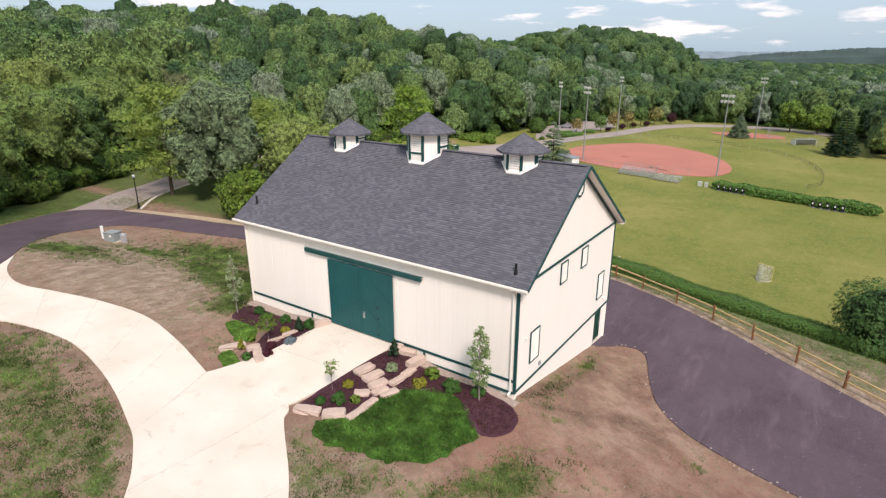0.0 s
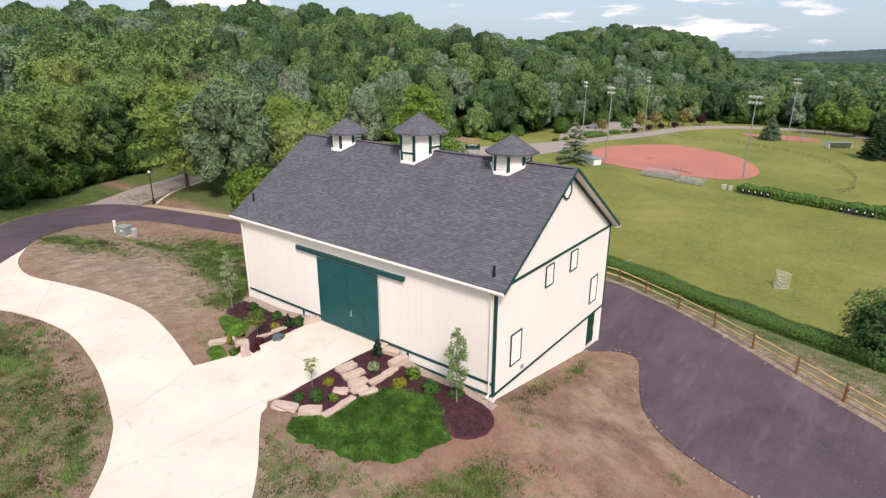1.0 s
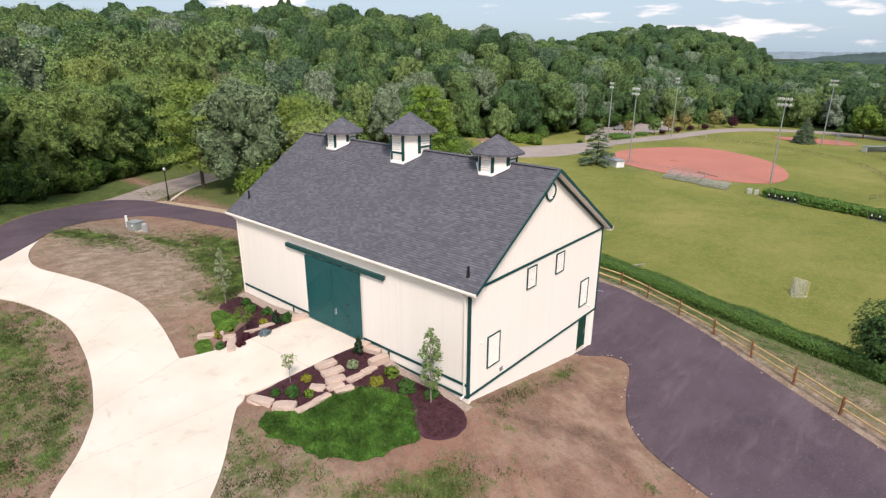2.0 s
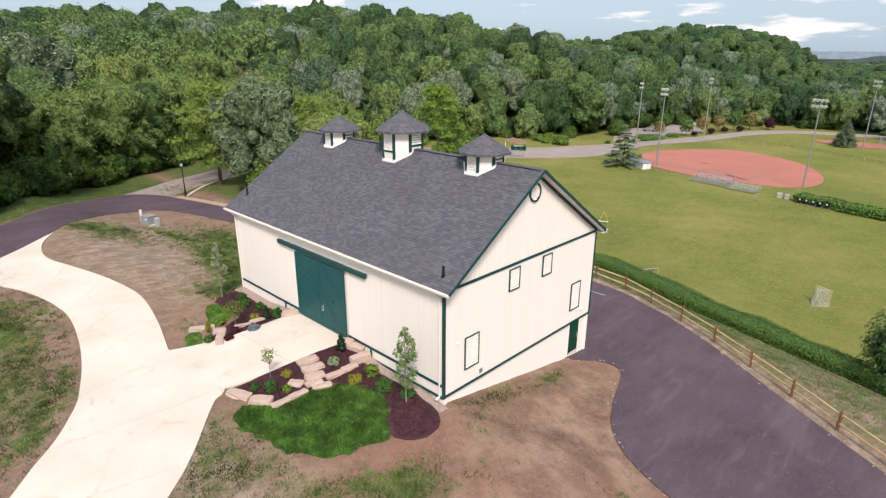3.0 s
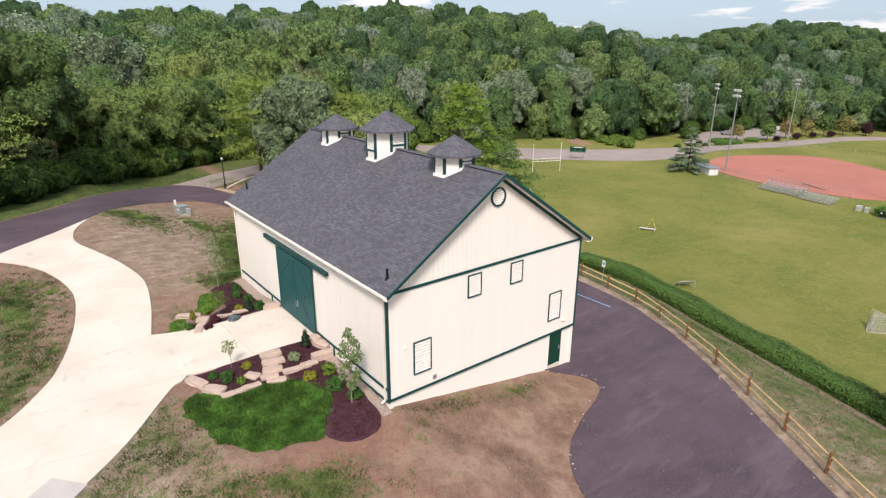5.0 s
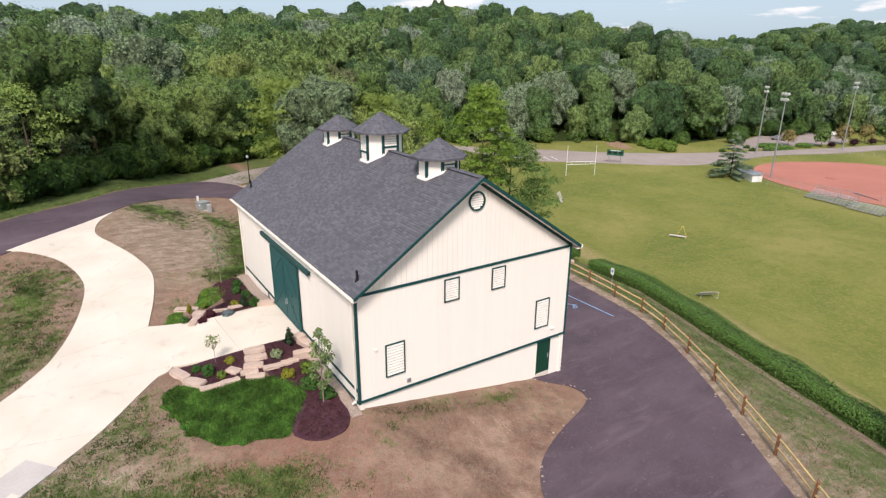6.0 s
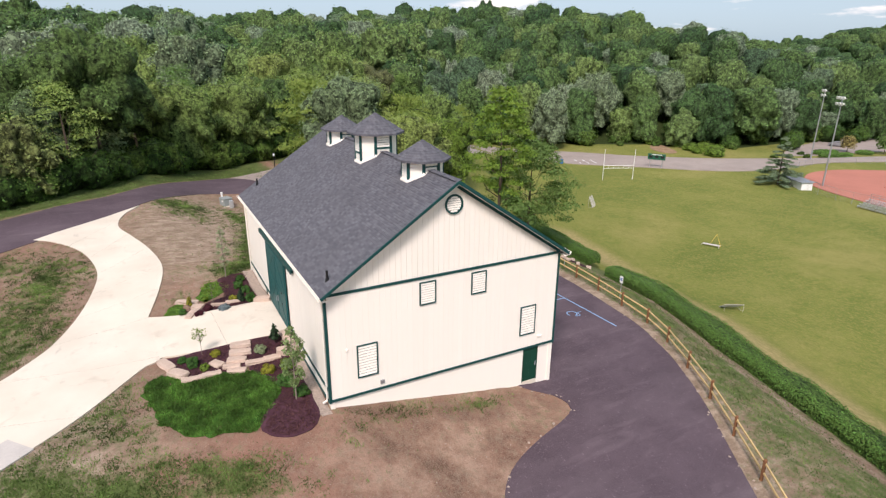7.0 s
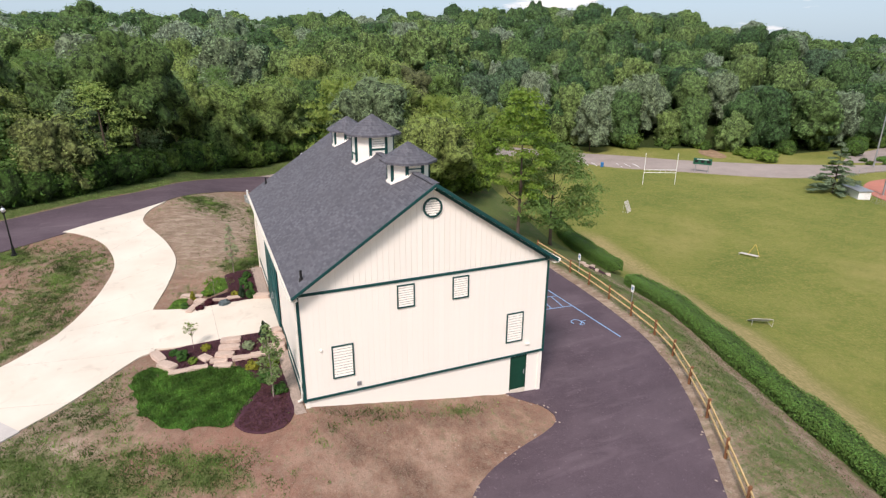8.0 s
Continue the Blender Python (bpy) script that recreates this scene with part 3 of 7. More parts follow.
# strength, centre x, y, radii, turn
TURF_SPOTS = [
    (0.7, -38, -3.2, 5, 2.0, 25), (1.0, -22.6, 1.6, 2.4, 2.2, 20), (1.0, -20.4, -1.9, 1.5, 1.0, 40), (0.75, -32, 4.4, 5, 2.2, 10), (0.7, -28.5, 2.2, 3, 2, 10), (0.35, -16.8, -5.6, 1.0, 0.6, 0),
    (0.62, -20, -14.0, 6, 2.2, -15), (0.58, -15, -15.0, 5, 2.2, -25), (0.55, -11, -17.5, 4, 2.5, -30), (0.8, -27.0, -18.0, 4, 2.0, 40), (0.5, -25, -13.5, 3, 2.0, 20), (0.6, -16, -20, 9, 4, 0),
    (0.95, 1.5, -8.6, 3.4, 1.2, 64), (0.85, 2.6, -4.6, 2.6, 1.0, 66), (0.85, 0.4, -11.5, 2.6, 1.6, 40), (0.8, 3.4, -9.0, 3.0, 2.0, 60), (0.5, -3.0, -10.0, 3.2, 1.4, -40), (0.5, -5.4, -8.8, 1.2, 1.0, 0), (0.45, -2.0, -8.2, 2.0, 0.9, -20),
    (0.95, 0.9, -6.6, 2.6, 0.7, 66), (0.9, 1.9, -4.0, 1.3, 0.5, 85), (0.7, -2.4, -9.4, 1.0, 0.5, 30), (0.65, -4.0, -10.1, 1.2, 0.6, -40), (0.6, -1.0, -12.6, 2.0, 0.8, -45),
    (0.8, -22.3, -13.6, 2.6, 0.9, 10), (0.85, -14.6, -12.6, 2.2, 0.45, -15), (0.8, -12.9, -13.9, 1.8, 0.5, -28), (0.8, -10.3, -15.0, 1.8, 0.6, -35), (0.7, -23.8, -11.4, 1.4, 0.4, 10),
    (1.0, -23.6, 2.6, 3.0, 2.6, 0), (1.0, -21.4, -0.7, 1.4, 1.8, 30), (0.85, -29.5, 4.4, 5.0, 1.8, 10), (0.8, -26, 0.6, 2.0, 1.4, 0),
    (0.9, -55, 9.5, 3.5, 2.5, 0), (0.9, -39.2, -3.6, 2.8, 1.2, 60), (0.8, -35.5, 1.4, 4.0, 1.0, 10), (0.95, -28.5, 1.6, 3.4, 1.0, -5),
    (0.75, 0.7, 3.2, 0.5, 2.4, 0), (0.7, 0.9, 7.6, 0.5, 2.2, 0), (0.85, 2.0, 0.3, 0.45, 0.3, 0), (0.8, 1.3, 1.2, 0.45, 0.3, 0), (0.6, 8.2, 2.8, 0.7, 0.5, 0), (0.55, 8.5, -1.0, 2.0, 0.6, 30),
]
BARE_SPOTS = [(0.75, -30.5, -3.6, 6, 2.6, 8), (0.9, 5.0, 0.5, 3.6, 2.6, 30), (0.8, 4.6, 4.5, 2.5, 3.0, 0), (0.7, -27, -6.2, 6, 0.9, 0), (0.6, -19, -11.5, 4, 0.5, 0), (0.8, -0.2, -5.9, 0.6, 2.6, 40)]
ground_sheet()

DRIVE_IN = [(-38.6, -7.3), (-36, -8.7), (-33, -9.1), (-30, -8.1), (-26.5, -6.9), (-22.7, -6.2), (-18.7, -6.6), (-14.5, -7.5)]
DRIVE_OUT = [(-31.2, -15.2), (-30.4, -13.9), (-28.6, -12.3), (-26.2, -11.2), (-22.7, -10.5), (-19.1, -10.8), (-15.8, -11.5), (-12.6, -12.5)]
DRIVE_IN2 = [(-14.5, -7.5), (-11.6, -7.24), (-8.62, -7.0), (-8.0, -7.8), (-6.9, -8.7), (-5.3, -9.9), (-3.9, -11.1), (-2.2, -12.9), (0.3, -15.6), (3.0, -19.5)]
DRIVE_OUT2 = [(-12.6, -12.5), (-11.9, -12.8), (-10.8, -13.4), (-9.8, -14.0), (-9.0, -14.6), (-8.2, -15.3), (-7.2, -16.1), (-6.0, -17.2), (-3.5, -20.0), (-0.8, -24.0)]


def slabs(thing, left, right, count, gap=0.011, lift=0.07):
    """Cast concrete bays with open joints between them."""
    a, b = smooth_line(left), smooth_line(right)
    n = 24 * count
    a, b = resample(a, n + 1), resample(b, n + 1)
    for k in range(count):
        i, j = 24 * k, 24 * (k + 1)
        l, r = a[i:j + 1].copy(), b[i:j + 1].copy()
        for e in (l, r):
            e[0] += (e[1] - e[0]) / np.linalg.norm(e[1] - e[0]) * gap / 2
            e[-1] += (e[-2] - e[-1]) / np.linalg.norm(e[-2] - e[-1]) * gap / 2
        part("slab", ribbon("slab", l, r, M_CONC, lift, across=6, n=26), None, thing)


driveway = tagged(empty("pavement_concrete_drive"), "pale cream concrete drive curving to the barn door", "driveway", kind="structure")
slabs(driveway, DRIVE_IN, DRIVE_OUT, 6)
slabs(driveway, DRIVE_IN2, DRIVE_OUT2, 4)
slabs(driveway, [(-14.47, -7.56), (-14.0, -6.3), (-13.2, -3.9), (-12.75, -0.03)], [(-8.65, -7.12), (-8.3, -6.0), (-7.9, -3.0), (-7.45, -0.03)], 2, lift=0.077)

ROAD_NEAR = [(-20, -29), (-27.8, -18.9), (-31.1, -14.8), (-37.7, -8.3), (-43.5, -3.6), (-46.8, 0.2), (-46.4, 3.7), (-43, 5.5), (-38, 6.8), (-32.4, 8.3), (-24, 10.6)]
ROAD_FAR = [(-28, -33), (-35.8, -20.7), (-40, -14.3), (-45.6, -8), (-51.5, -3), (-55.6, 1.0), (-56, 4.0), (-52, 7.0), (-43, 9.3), (-37.9, 10.4), (-24, 14.5)]
tagged(part("road", ribbon("road", ROAD_NEAR, ROAD_FAR, M_ASPH, 0.05, 10), None), "dark purplish new asphalt road bending past the barn", "road", kind="structure")
tagged(part("road", ribbon("old_road", [(-56.1, 3.6), (-60.5, 11), (-64, 19), (-78, 41), (-98, 63), (-112, 80)], [(-51.6, 7.1), (-55, 13), (-58.6, 20.5), (-72, 44), (-93, 67), (-107, 84)], M_OLDROAD, 0.045, 6), None), "pale worn asphalt road leading into the woods", "road", kind="structure")
tagged(part("road", ribbon("lower_drive", LOWER_IN, LOWER_OUT, M_ASPH, 0.05, 14), None), "dark purplish asphalt drive curving below the barn", "road", kind="structure")
tagged(part("road", ribbon("far_road", [(-118, 72), (-104, 79), (-87, 85.5), (-75, 98.5), (-63, 111.6), (-58, 124), (-57, 147), (-49, 168), (-42, 195), (-30, 210), (-8, 213), (14, 204)], [(-114, 82), (-106, 90), (-97, 100.3), (-86.5, 109.6), (-75, 124.5), (-69, 136), (-63, 150), (-58.5, 163), (-54.5, 175), (-51.5, 186), (-48.5, 197), (-45, 206), (-38, 214), (-30, 219), (-8, 221), (16, 211)], M_OLDROAD, 0.12, 4, n=60), None), "pale grey road and car park beside the ball field", "road", kind="structure")


def far_ridge(d, azimuths, tops, swing, phase, colour, label):
    """Wooded hills on the horizon, kilometres away; tops: heights by bearing."""
    a = np.radians(np.arange(60, 240, 0.12))
    top = np.interp(np.degrees(a), azimuths, tops) + swing * (0.5 * np.sin(a * 19.0 + phase) + 0.3 * np.sin(a * 43.0 + 2 * phase) + 0.16 * np.sin(a * 240.0) + 0.14 * np.sin(a * 631.0 + phase) + 0.12 * np.sin(a * 1130.0))
    x, y = d * np.cos(a), d * np.sin(a)
    v = [(p, q, -60.0) for p, q in zip(x, y)] + [(p * 1.03, q * 1.03, t) for p, q, t in zip(x, y, np.interp(np.degrees(a), azimuths, tops) * 0.5 - 8)] + [(p * 1.1, q * 1.1, t) for p, q, t in zip(x, y, top)] + [(p * 1.2, q * 1.2, -60.0) for p, q in zip(x, y)]
    n = len(a)
    f = [(k * n + i, k * n + i + 1, (k + 1) * n + i + 1, (k + 1) * n + i) for k in range(3) for i in range(n - 1)]
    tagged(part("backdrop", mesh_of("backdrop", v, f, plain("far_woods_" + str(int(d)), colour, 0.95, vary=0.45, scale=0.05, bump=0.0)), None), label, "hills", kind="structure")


# the farthest hills have the haze of distance mixed into their pale blue colour
far_ridge(4200.0, (60, 88, 96, 104, 240), (40, 40, 26, 28, 30), 7, 0.4, (0.20, 0.255, 0.29), "wooded hills on the horizon painted a hazy blue-green")
far_ridge(1900.0, (60, 86, 90, 94, 98, 102, 240), (36, 33, 29, 20, 8, -8, -10), 4, 2.1, (0.045, 0.075, 0.066), "dark wooded hills before the horizon")


# ---- barn ----
BX0, BX1, BY0, BY1 = -20.2, 0.0, 0.0, 13.6
RIDGE_Y, RIDGE_Z, PITCH = 6.76, 10.47, 0.66
EAVE_F, EAVE_B = -0.30, 13.86


def roof_z(y):
    return RIDGE_Z - PITCH * abs(y - RIDGE_Y)


barn = tagged(empty("barn"), "white board barn with green trim and grey shingle roof", "barn")


def slope_mesh(name, length, x0, x1a, x1b, course=0.145):
    """Stepped shingle courses; local x along the ridge, y up the slope. The right edge runs from x1a at the eave to x1b at the ridge."""
    n = int(round(length / course))
    course = length / n
    rng = np.random.default_rng(3)
    cols = 40
    w = cols + 1
    rows = [[(x0 + (x1a - x0) * i / cols, 0.0, 0.0) for i in range(w)]]
    for k in range(n):
        v0, v1 = k * course, (k + 1) * course
        e0, e1 = x1a + (x1b - x1a) * v0 / length, x1a + (x1b - x1a) * v1 / length
        rows.append([(x0 + (e0 - x0) * i / cols, v0, 0.016 + rng.uniform(-0.003, 0.003)) for i in range(w)])
        rows.append([(x0 + (e1 - x0) * i / cols, v1, 0.001) for i in range(w)])
    vs = [p for r in rows for p in r]
    fs = [(r * w + i, r * w + i + 1, (r + 1) * w + i + 1, (r + 1) * w + i) for r in range(len(rows) - 1) for i in range(cols)]
    # deck below
    o, d = len(vs), -0.13
    vs += [(x0, 0, d), (x1a, 0, d), (x1b, length, d), (x0, length, d), (x0, 0, 0), (x1a, 0, 0), (x1b, length, 0), (x0, length, 0)]
    fs += [(o, o + 3, o + 2, o + 1), (o, o + 1, o + 5, o + 4), (o + 1, o + 2, o + 6, o + 5), (o + 3, o, o + 4, o + 7), (o + 2, o + 3, o + 7, o + 6)]
    return mesh_of(name, vs, fs, M_SHINGLE)


def build_roof():
    ang = math.degrees(math.atan(PITCH))
    k = math.sqrt(1 + PITCH ** 2)
    lf, lb = (RIDGE_Y - EAVE_F) * k, (EAVE_B - RIDGE_Y) * k
    f = part("roof_slope", slope_mesh("roof_slope", lf, -20.92, 0.60, 0.52), None, barn)
    f.matrix_basis = pose(0, EAVE_F, roof_z(EAVE_F), ang, 0, 0)
    b = part("roof_slope", slope_mesh("roof_slope", lb, -0.52, 20.92, 20.92), None, barn)
    b.matrix_basis = pose(0, EAVE_B, roof_z(EAVE_B), ang, 0, 180)
    # ridge cap pieces
    bm = bmesh.new()
    for i in range(71):
        x = -20.92 + i * 0.299
        beam(bm, (x, RIDGE_Y - 0.09, RIDGE_Z - 0.03), (x + 0.32, RIDGE_Y - 0.09, RIDGE_Z - 0.022), 0.24, 0.02)
        beam(bm, (x, RIDGE_Y + 0.09, RIDGE_Z - 0.03), (x + 0.32, RIDGE_Y + 0.09, RIDGE_Z - 0.022), 0.24, 0.02)
    part("ridge_cap", bm, M_SHINGLE, barn)
    # rake boards, friezes and soffits on both slopes of the near gable
    for y0, yw, xe in ((EAVE_F, 0.04, 0.58), (EAVE_B, BY1 - 0.04, 0.50)):
        far = y0 > RIDGE_Y
        drop = 0.10 if far else 0.05
        bm = bmesh.new()
        beam(bm, (xe + 0.02, y0, roof_z(y0) - drop), (0.54, RIDGE_Y, RIDGE_Z - drop), 0.045, 0.17 if far else 0.13)
        part("rake_board", bm, M_GREEN, barn)
        bm = bmesh.new()
        lo = 0.28 if far else 0.22
        beam(bm, (0.055, yw, roof_z(yw) - lo), (0.055, RIDGE_Y, RIDGE_Z - lo), 0.05, 0.16 if far else 0.06)
        part("frieze_board", bm, M_GREEN, barn)
        bm = bmesh.new()
        beam(bm, (0.27, y0, roof_z(y0) - 0.185), (0.27, RIDGE_Y, RIDGE_Z - 0.185), 0.5, 0.02)
        part("soffit", bm, M_TRIMW, barn)
    for y0, yw in ((EAVE_F, -0.002), (EAVE_B, BY1 + 0.002)):
        part("soffit", boxed(BX0 - 0.7, 0.5, min(y0, yw), max(y0, yw), roof_z(y0) - 0.23, roof_z(y0) - 0.21), M_TRIMW, barn)
        part("fascia", boxed(BX0 - 0.7, 0.56, y0 - 0.015, y0 + 0.015, roof_z(y0) - 0.22, roof_z(y0) - 0.03), M_TRIMW, barn)


def gutter(y, x0, x1, z, out):
    bm = bmesh.new()
    prof = [(0, 0.05), (0, -0.06), (0.03 * out, -0.085), (0.09 * out, -0.085), (0.12 * out, -0.03), (0.12 * out, 0.045), (0.105 * out, 0.045), (0.10 * out, -0.02), (0.08 * out, -0.07), (0.03 * out, -0.07), (0.015 * out, 0.05)]
    rows = []
    for x in (x0, x1):
        rows.append([bm.verts.new((x, y + a, z + b)) for a, b in prof])
    n = len(prof)
    for i in range(n):
        bm.faces.new((rows[0][i], rows[0][(i + 1) % n], rows[1][(i + 1) % n], rows[1][i]))
    bm.faces.new(rows[0])
    bm.faces.new(rows[1][::-1])
    return part("gutter", bm, M_TRIMW, barn)


def downspout(x, y, z0, z1):
    bm = bmesh.new()
    box(bm, x - 0.035, x + 0.035, y - 0.095, y - 0.035, z0 + 0.12, z1 - 0.25, 0.008)
    beam(bm, (x, y - 0.065, z1 - 0.27), (x, y - 0.35, z1 + 0.05), 0.085, 0.07)
    beam(bm, (x, y - 0.06, z0 + 0.14), (x, y - 0.28, z0 + 0.05), 0.085, 0.07)
    return part("downspout", bm, M_TRIMW, barn)


def build_walls():
    # core walls with the door's opening left free
    for name, a in (
        ("front_wall", [(BX0 + 0.02, -12.3, 0.03, 0.25, -0.6, 5.82), (-7.8, BX1 - 0.03, 0.03, 0.25, -0.6, 5.82), (-12.3, -7.8, 0.03, 0.25, 4.4, 5.82), (-12.3, -7.8, 0.03, 0.25, -0.6, 0.5)]),
        ("back_wall", [(BX0 + 0.02, BX1 - 0.03, BY1 - 0.25, BY1 - 0.03, -3.2, 5.82)]),
        ("barn_floor", [(BX0 + 0.3, BX1 - 0.3, 0.3, BY1 - 0.3, 0.35, 0.5)]),
    ):
        bm = bmesh.new()
        for q in a:
            box(bm, *q)
        part(name, bm, M_WHITE, barn)
    # gable end cores
    for name, x in (("gable_wall", BX1 - 0.28), ("gable_wall", BX0 + 0.03)):
        bm = bmesh.new()
        pts = [(0.05, -0.05), (BY1 - 0.05, -0.05), (BY1 - 0.05, roof_z(BY1 - 0.05) - 0.17), (RIDGE_Y, RIDGE_Z - 0.17), (0.05, roof_z(0.05) - 0.17)]
        lo = [bm.verts.new((x, y, z)) for y, z in pts]
        hi = [bm.verts.new((x + 0.25, y, z)) for y, z in pts]
        bm.faces.new(lo)
        bm.faces.new(hi[::-1])
        for i in range(5):
            j = (i + 1) % 5
            bm.faces.new((lo[i], hi[i], hi[j], lo[j]))
        part(name, bm, M_WHITE, barn)
    # painted foundation, set back under the belt
    for q in (
        (BX0 + 0.1, BX1 - 0.10, BY0 + 0.12, BY0 + 0.4, -0.9, -0.04), (BX1 - 0.4, BX1 - 0.10, 0.4, 11.53, -3.4, -0.04), (BX1 - 0.4, BX1 - 0.10, 12.58, BY1 - 0.18, -3.4, -0.04),
        (BX1 - 0.4, BX1 - 0.10, 11.53, 12.58, -0.10, -0.04), (BX1 - 0.4, BX1 - 0.10, 11.53, 12.58, -3.4, -2.28), (BX0 + 0.1, BX0 + 0.4, 0.4, BY1 - 0.4, -3.4, -0.04),
    ):
        part("foundation_wall", boxed(*q), M_WHITE, barn, "white painted block foundation")


def board_shape(w, h, d):
    """One siding board, face towards -y, with eased edges; local x across, z up from 0."""
    bm = bmesh.new()
    e = 0.003
    prof = [(-w / 2, 0), (-w / 2, -d + e), (-w / 2 + e, -d), (w / 2 - e, -d), (w / 2, -d + e), (w / 2, 0)]
    lo = [bm.verts.new((x, y, 0)) for x, y in prof]
    hi = [bm.verts.new((x, y, h)) for x, y in prof]
    for i in range(6):
        j = (i + 1) % 6
        bm.faces.new((lo[i], lo[j], hi[j], hi[i]))
    bm.faces.new(hi)
    bm.faces.new(lo[::-1])
    bmesh.ops.recalc_face_normals(bm, faces=bm.faces)
    me = bpy.data.meshes.new("board")
    bm.to_mesh(me)
    bm.free()
    me.materials.append(M_WHITE)
    return me


def lay_boards():
    rng = random.Random(9)
    w = 0.292
    full = {}

    def board(x, y, z0, z1, rz, gap=0.0025):
        key = round(z1 - z0, 2), gap
        if key not in full:
            full[key] = board_shape(w - gap, z1 - z0, 0.026)
        ob = part("board", full[key], None, barn)
        ob.matrix_basis = pose(x, y, z0, rng.uniform(-0.06, 0.06), 0, rz)

    n = int((BX1 - BX0 - 0.24) / w)
    for i in range(n + 1):
        x = BX0 + 0.14 + (i + 0.5) * (BX1 - BX0 - 0.24) / (n + 1)
        if -12.42 < x < -7.7:
            board(x, 0.028, 4.5, 5.80, 0)
        else:
            board(x, 0.028, 0.71, 5.80, 0)
            board(x, 0.028, -0.12 if x < -12 else 0.05, 0.57, 0)
    n = int((BY1 - 0.19) / w)
    for i in range(n + 1):
        y = 0.09 + (i + 0.5) * (BY1 - 0.19) / (n + 1)
        board(-0.028, y, 0.128, 5.58, 90)
        z1 = math.floor((roof_z(y) - 0.12 - PITCH * w / 2) * 50) / 50
        if z1 > 5.85:
            board(-0.028, y, 5.722, z1, 90, 0.012)


def trim(p0, p1, name="trim", material=None, label=""):
    bm = boxed(*[v for pair in zip(p0, p1) for v in pair], bevel=0.006)
    return part(name, bm, material or M_GREEN, barn, label)


def build_trim():
    trim((-0.10, -0.045, -0.05), (0.03, 0.0, 5.57), "corner_board")
    trim((0.0, 0.002, -0.05), (0.038, 0.09, 5.57), "corner_board")
    trim((0.0, BY1 - 0.10, -0.05), (0.045, BY1 + 0.02, 5.57), "corner_board")
    trim((BX0 - 0.02, -0.045, -0.2), (BX0 + 0.14, 0.0, 5.57), "corner_board", M_TRIMW)
    trim((0.002, 0.092, 0.0), (0.05, BY1 - 0.102, 0.125), "belt_board")
    trim((0.002, 0.092, 5.585), (0.055, BY1 - 0.102, 5.72), "belt_board")
    for x0, x1 in ((BX0 + 0.142, -12.55), (-7.6, -0.102)):
        trim((x0, -0.05, 0.575), (x1, 0.0, 0.705), "belt_board")
    trim((BX0 + 0.142, -0.055, -0.26), (-14.4, 0.0, -0.125), "base_board")
    trim((-5.5, -0.055, -0.08), (-0.102, 0.0, 0.045), "base_board")
    trim((-5.62, -0.055, -0.08), (-5.5, 0.0, 0.57), "base_board")
    trim((-14.4, -0.055, -0.26), (-14.28, 0.0, 0.57), "base_board")


def build_door():
    """Two sliding leaves with cross bracing under a covered track."""
    d = part("sliding_door", boxed(-12.52, -10.075, -0.13, -0.07, 0.5, 4.62, bevel=0.008), M_DOOR, barn, "dark teal sliding barn door, closed")
    e = part("sliding_door", boxed(-10.065, -7.62, -0.13, -0.07, 0.5, 4.62, bevel=0.008), M_DOOR, barn, "dark teal sliding barn door with iron handle")
    for leaf, x0, x1 in ((d, -12.52, -10.075), (e, -10.065, -7.62)):
        for i in range(8):
            a = x0 + 0.03 + i * (x1 - x0 - 0.06) / 8
            part("door_plank", boxed(a + 0.004, a + (x1 - x0 - 0.06) / 8 - 0.004, -0.142, -0.1305, 0.53, 4.59, bevel=0.003), M_DOOR, leaf)
        s = 1 if leaf is d else -1
        for z0, z1 in ((0.62, 2.5), (2.7, 4.5)):
            bm = bmesh.new()
            a, b = (x0 + 0.14, x1 - 0.14) if s > 0 else (x1 - 0.14, x0 + 0.14)
            beam(bm, (a, -0.155, z0), (b, -0.155, z1), 0.022, 0.13)
            part("brace", bm, M_DOOR, leaf)
        for q in ((x0 + 0.01, x0 + 0.12, 0.52, 4.6), (x1 - 0.12, x1 - 0.01, 0.52, 4.6), (x0 + 0.122, x1 - 0.122, 2.53, 2.67), (x0 + 0.122, x1 - 0.122, 0.52, 0.64), (x0 + 0.122, x1 - 0.122, 4.48, 4.6)):
            part("door_rail", boxed(q[0], q[1], -0.164, -0.1425, q[2], q[3], bevel=0.004), M_DOOR, leaf)
    bm = bmesh.new()
    box(bm, -9.78, -9.68, -0.2, -0.165, 1.55, 1.95, 0.01)
    tube(bm, (-9.73, -0.2, 1.62), (-9.73, -0.28, 1.62), 0.014, 0.014)
    tube(bm, (-9.73, -0.2, 1.88), (-9.73, -0.28, 1.88), 0.014, 0.014)
    tube(bm, (-9.73, -0.28, 1.58), (-9.73, -0.28, 1.92), 0.018, 0.018)
    part("handle", bm, M_STEEL, e, "steel pull handle")
    for z in (2.45, 1.75, 1.3, 0.75):
        bm = bmesh.new()
        tube(bm, (-8.72, -0.14, z), (-8.72, -0.175, z), 0.055, 0.045, 10)
        part("bolt_head", bm, M_BLACK, e)
    bm = bmesh.new()
    box(bm, -14.42, -5.64, -0.155, 0.0, 4.80, 4.83, 0.006)
    box(bm, -14.42, -5.64, -0.175, -0.155, 4.72, 4.95, 0.006)
    beam(bm, (-14.42, -0.085, 4.955), (-5.64, -0.085, 4.955), 0.185, 0.024)
    part("door_track_cover", bm, M_GREEN, barn, "long green box hiding the door track")


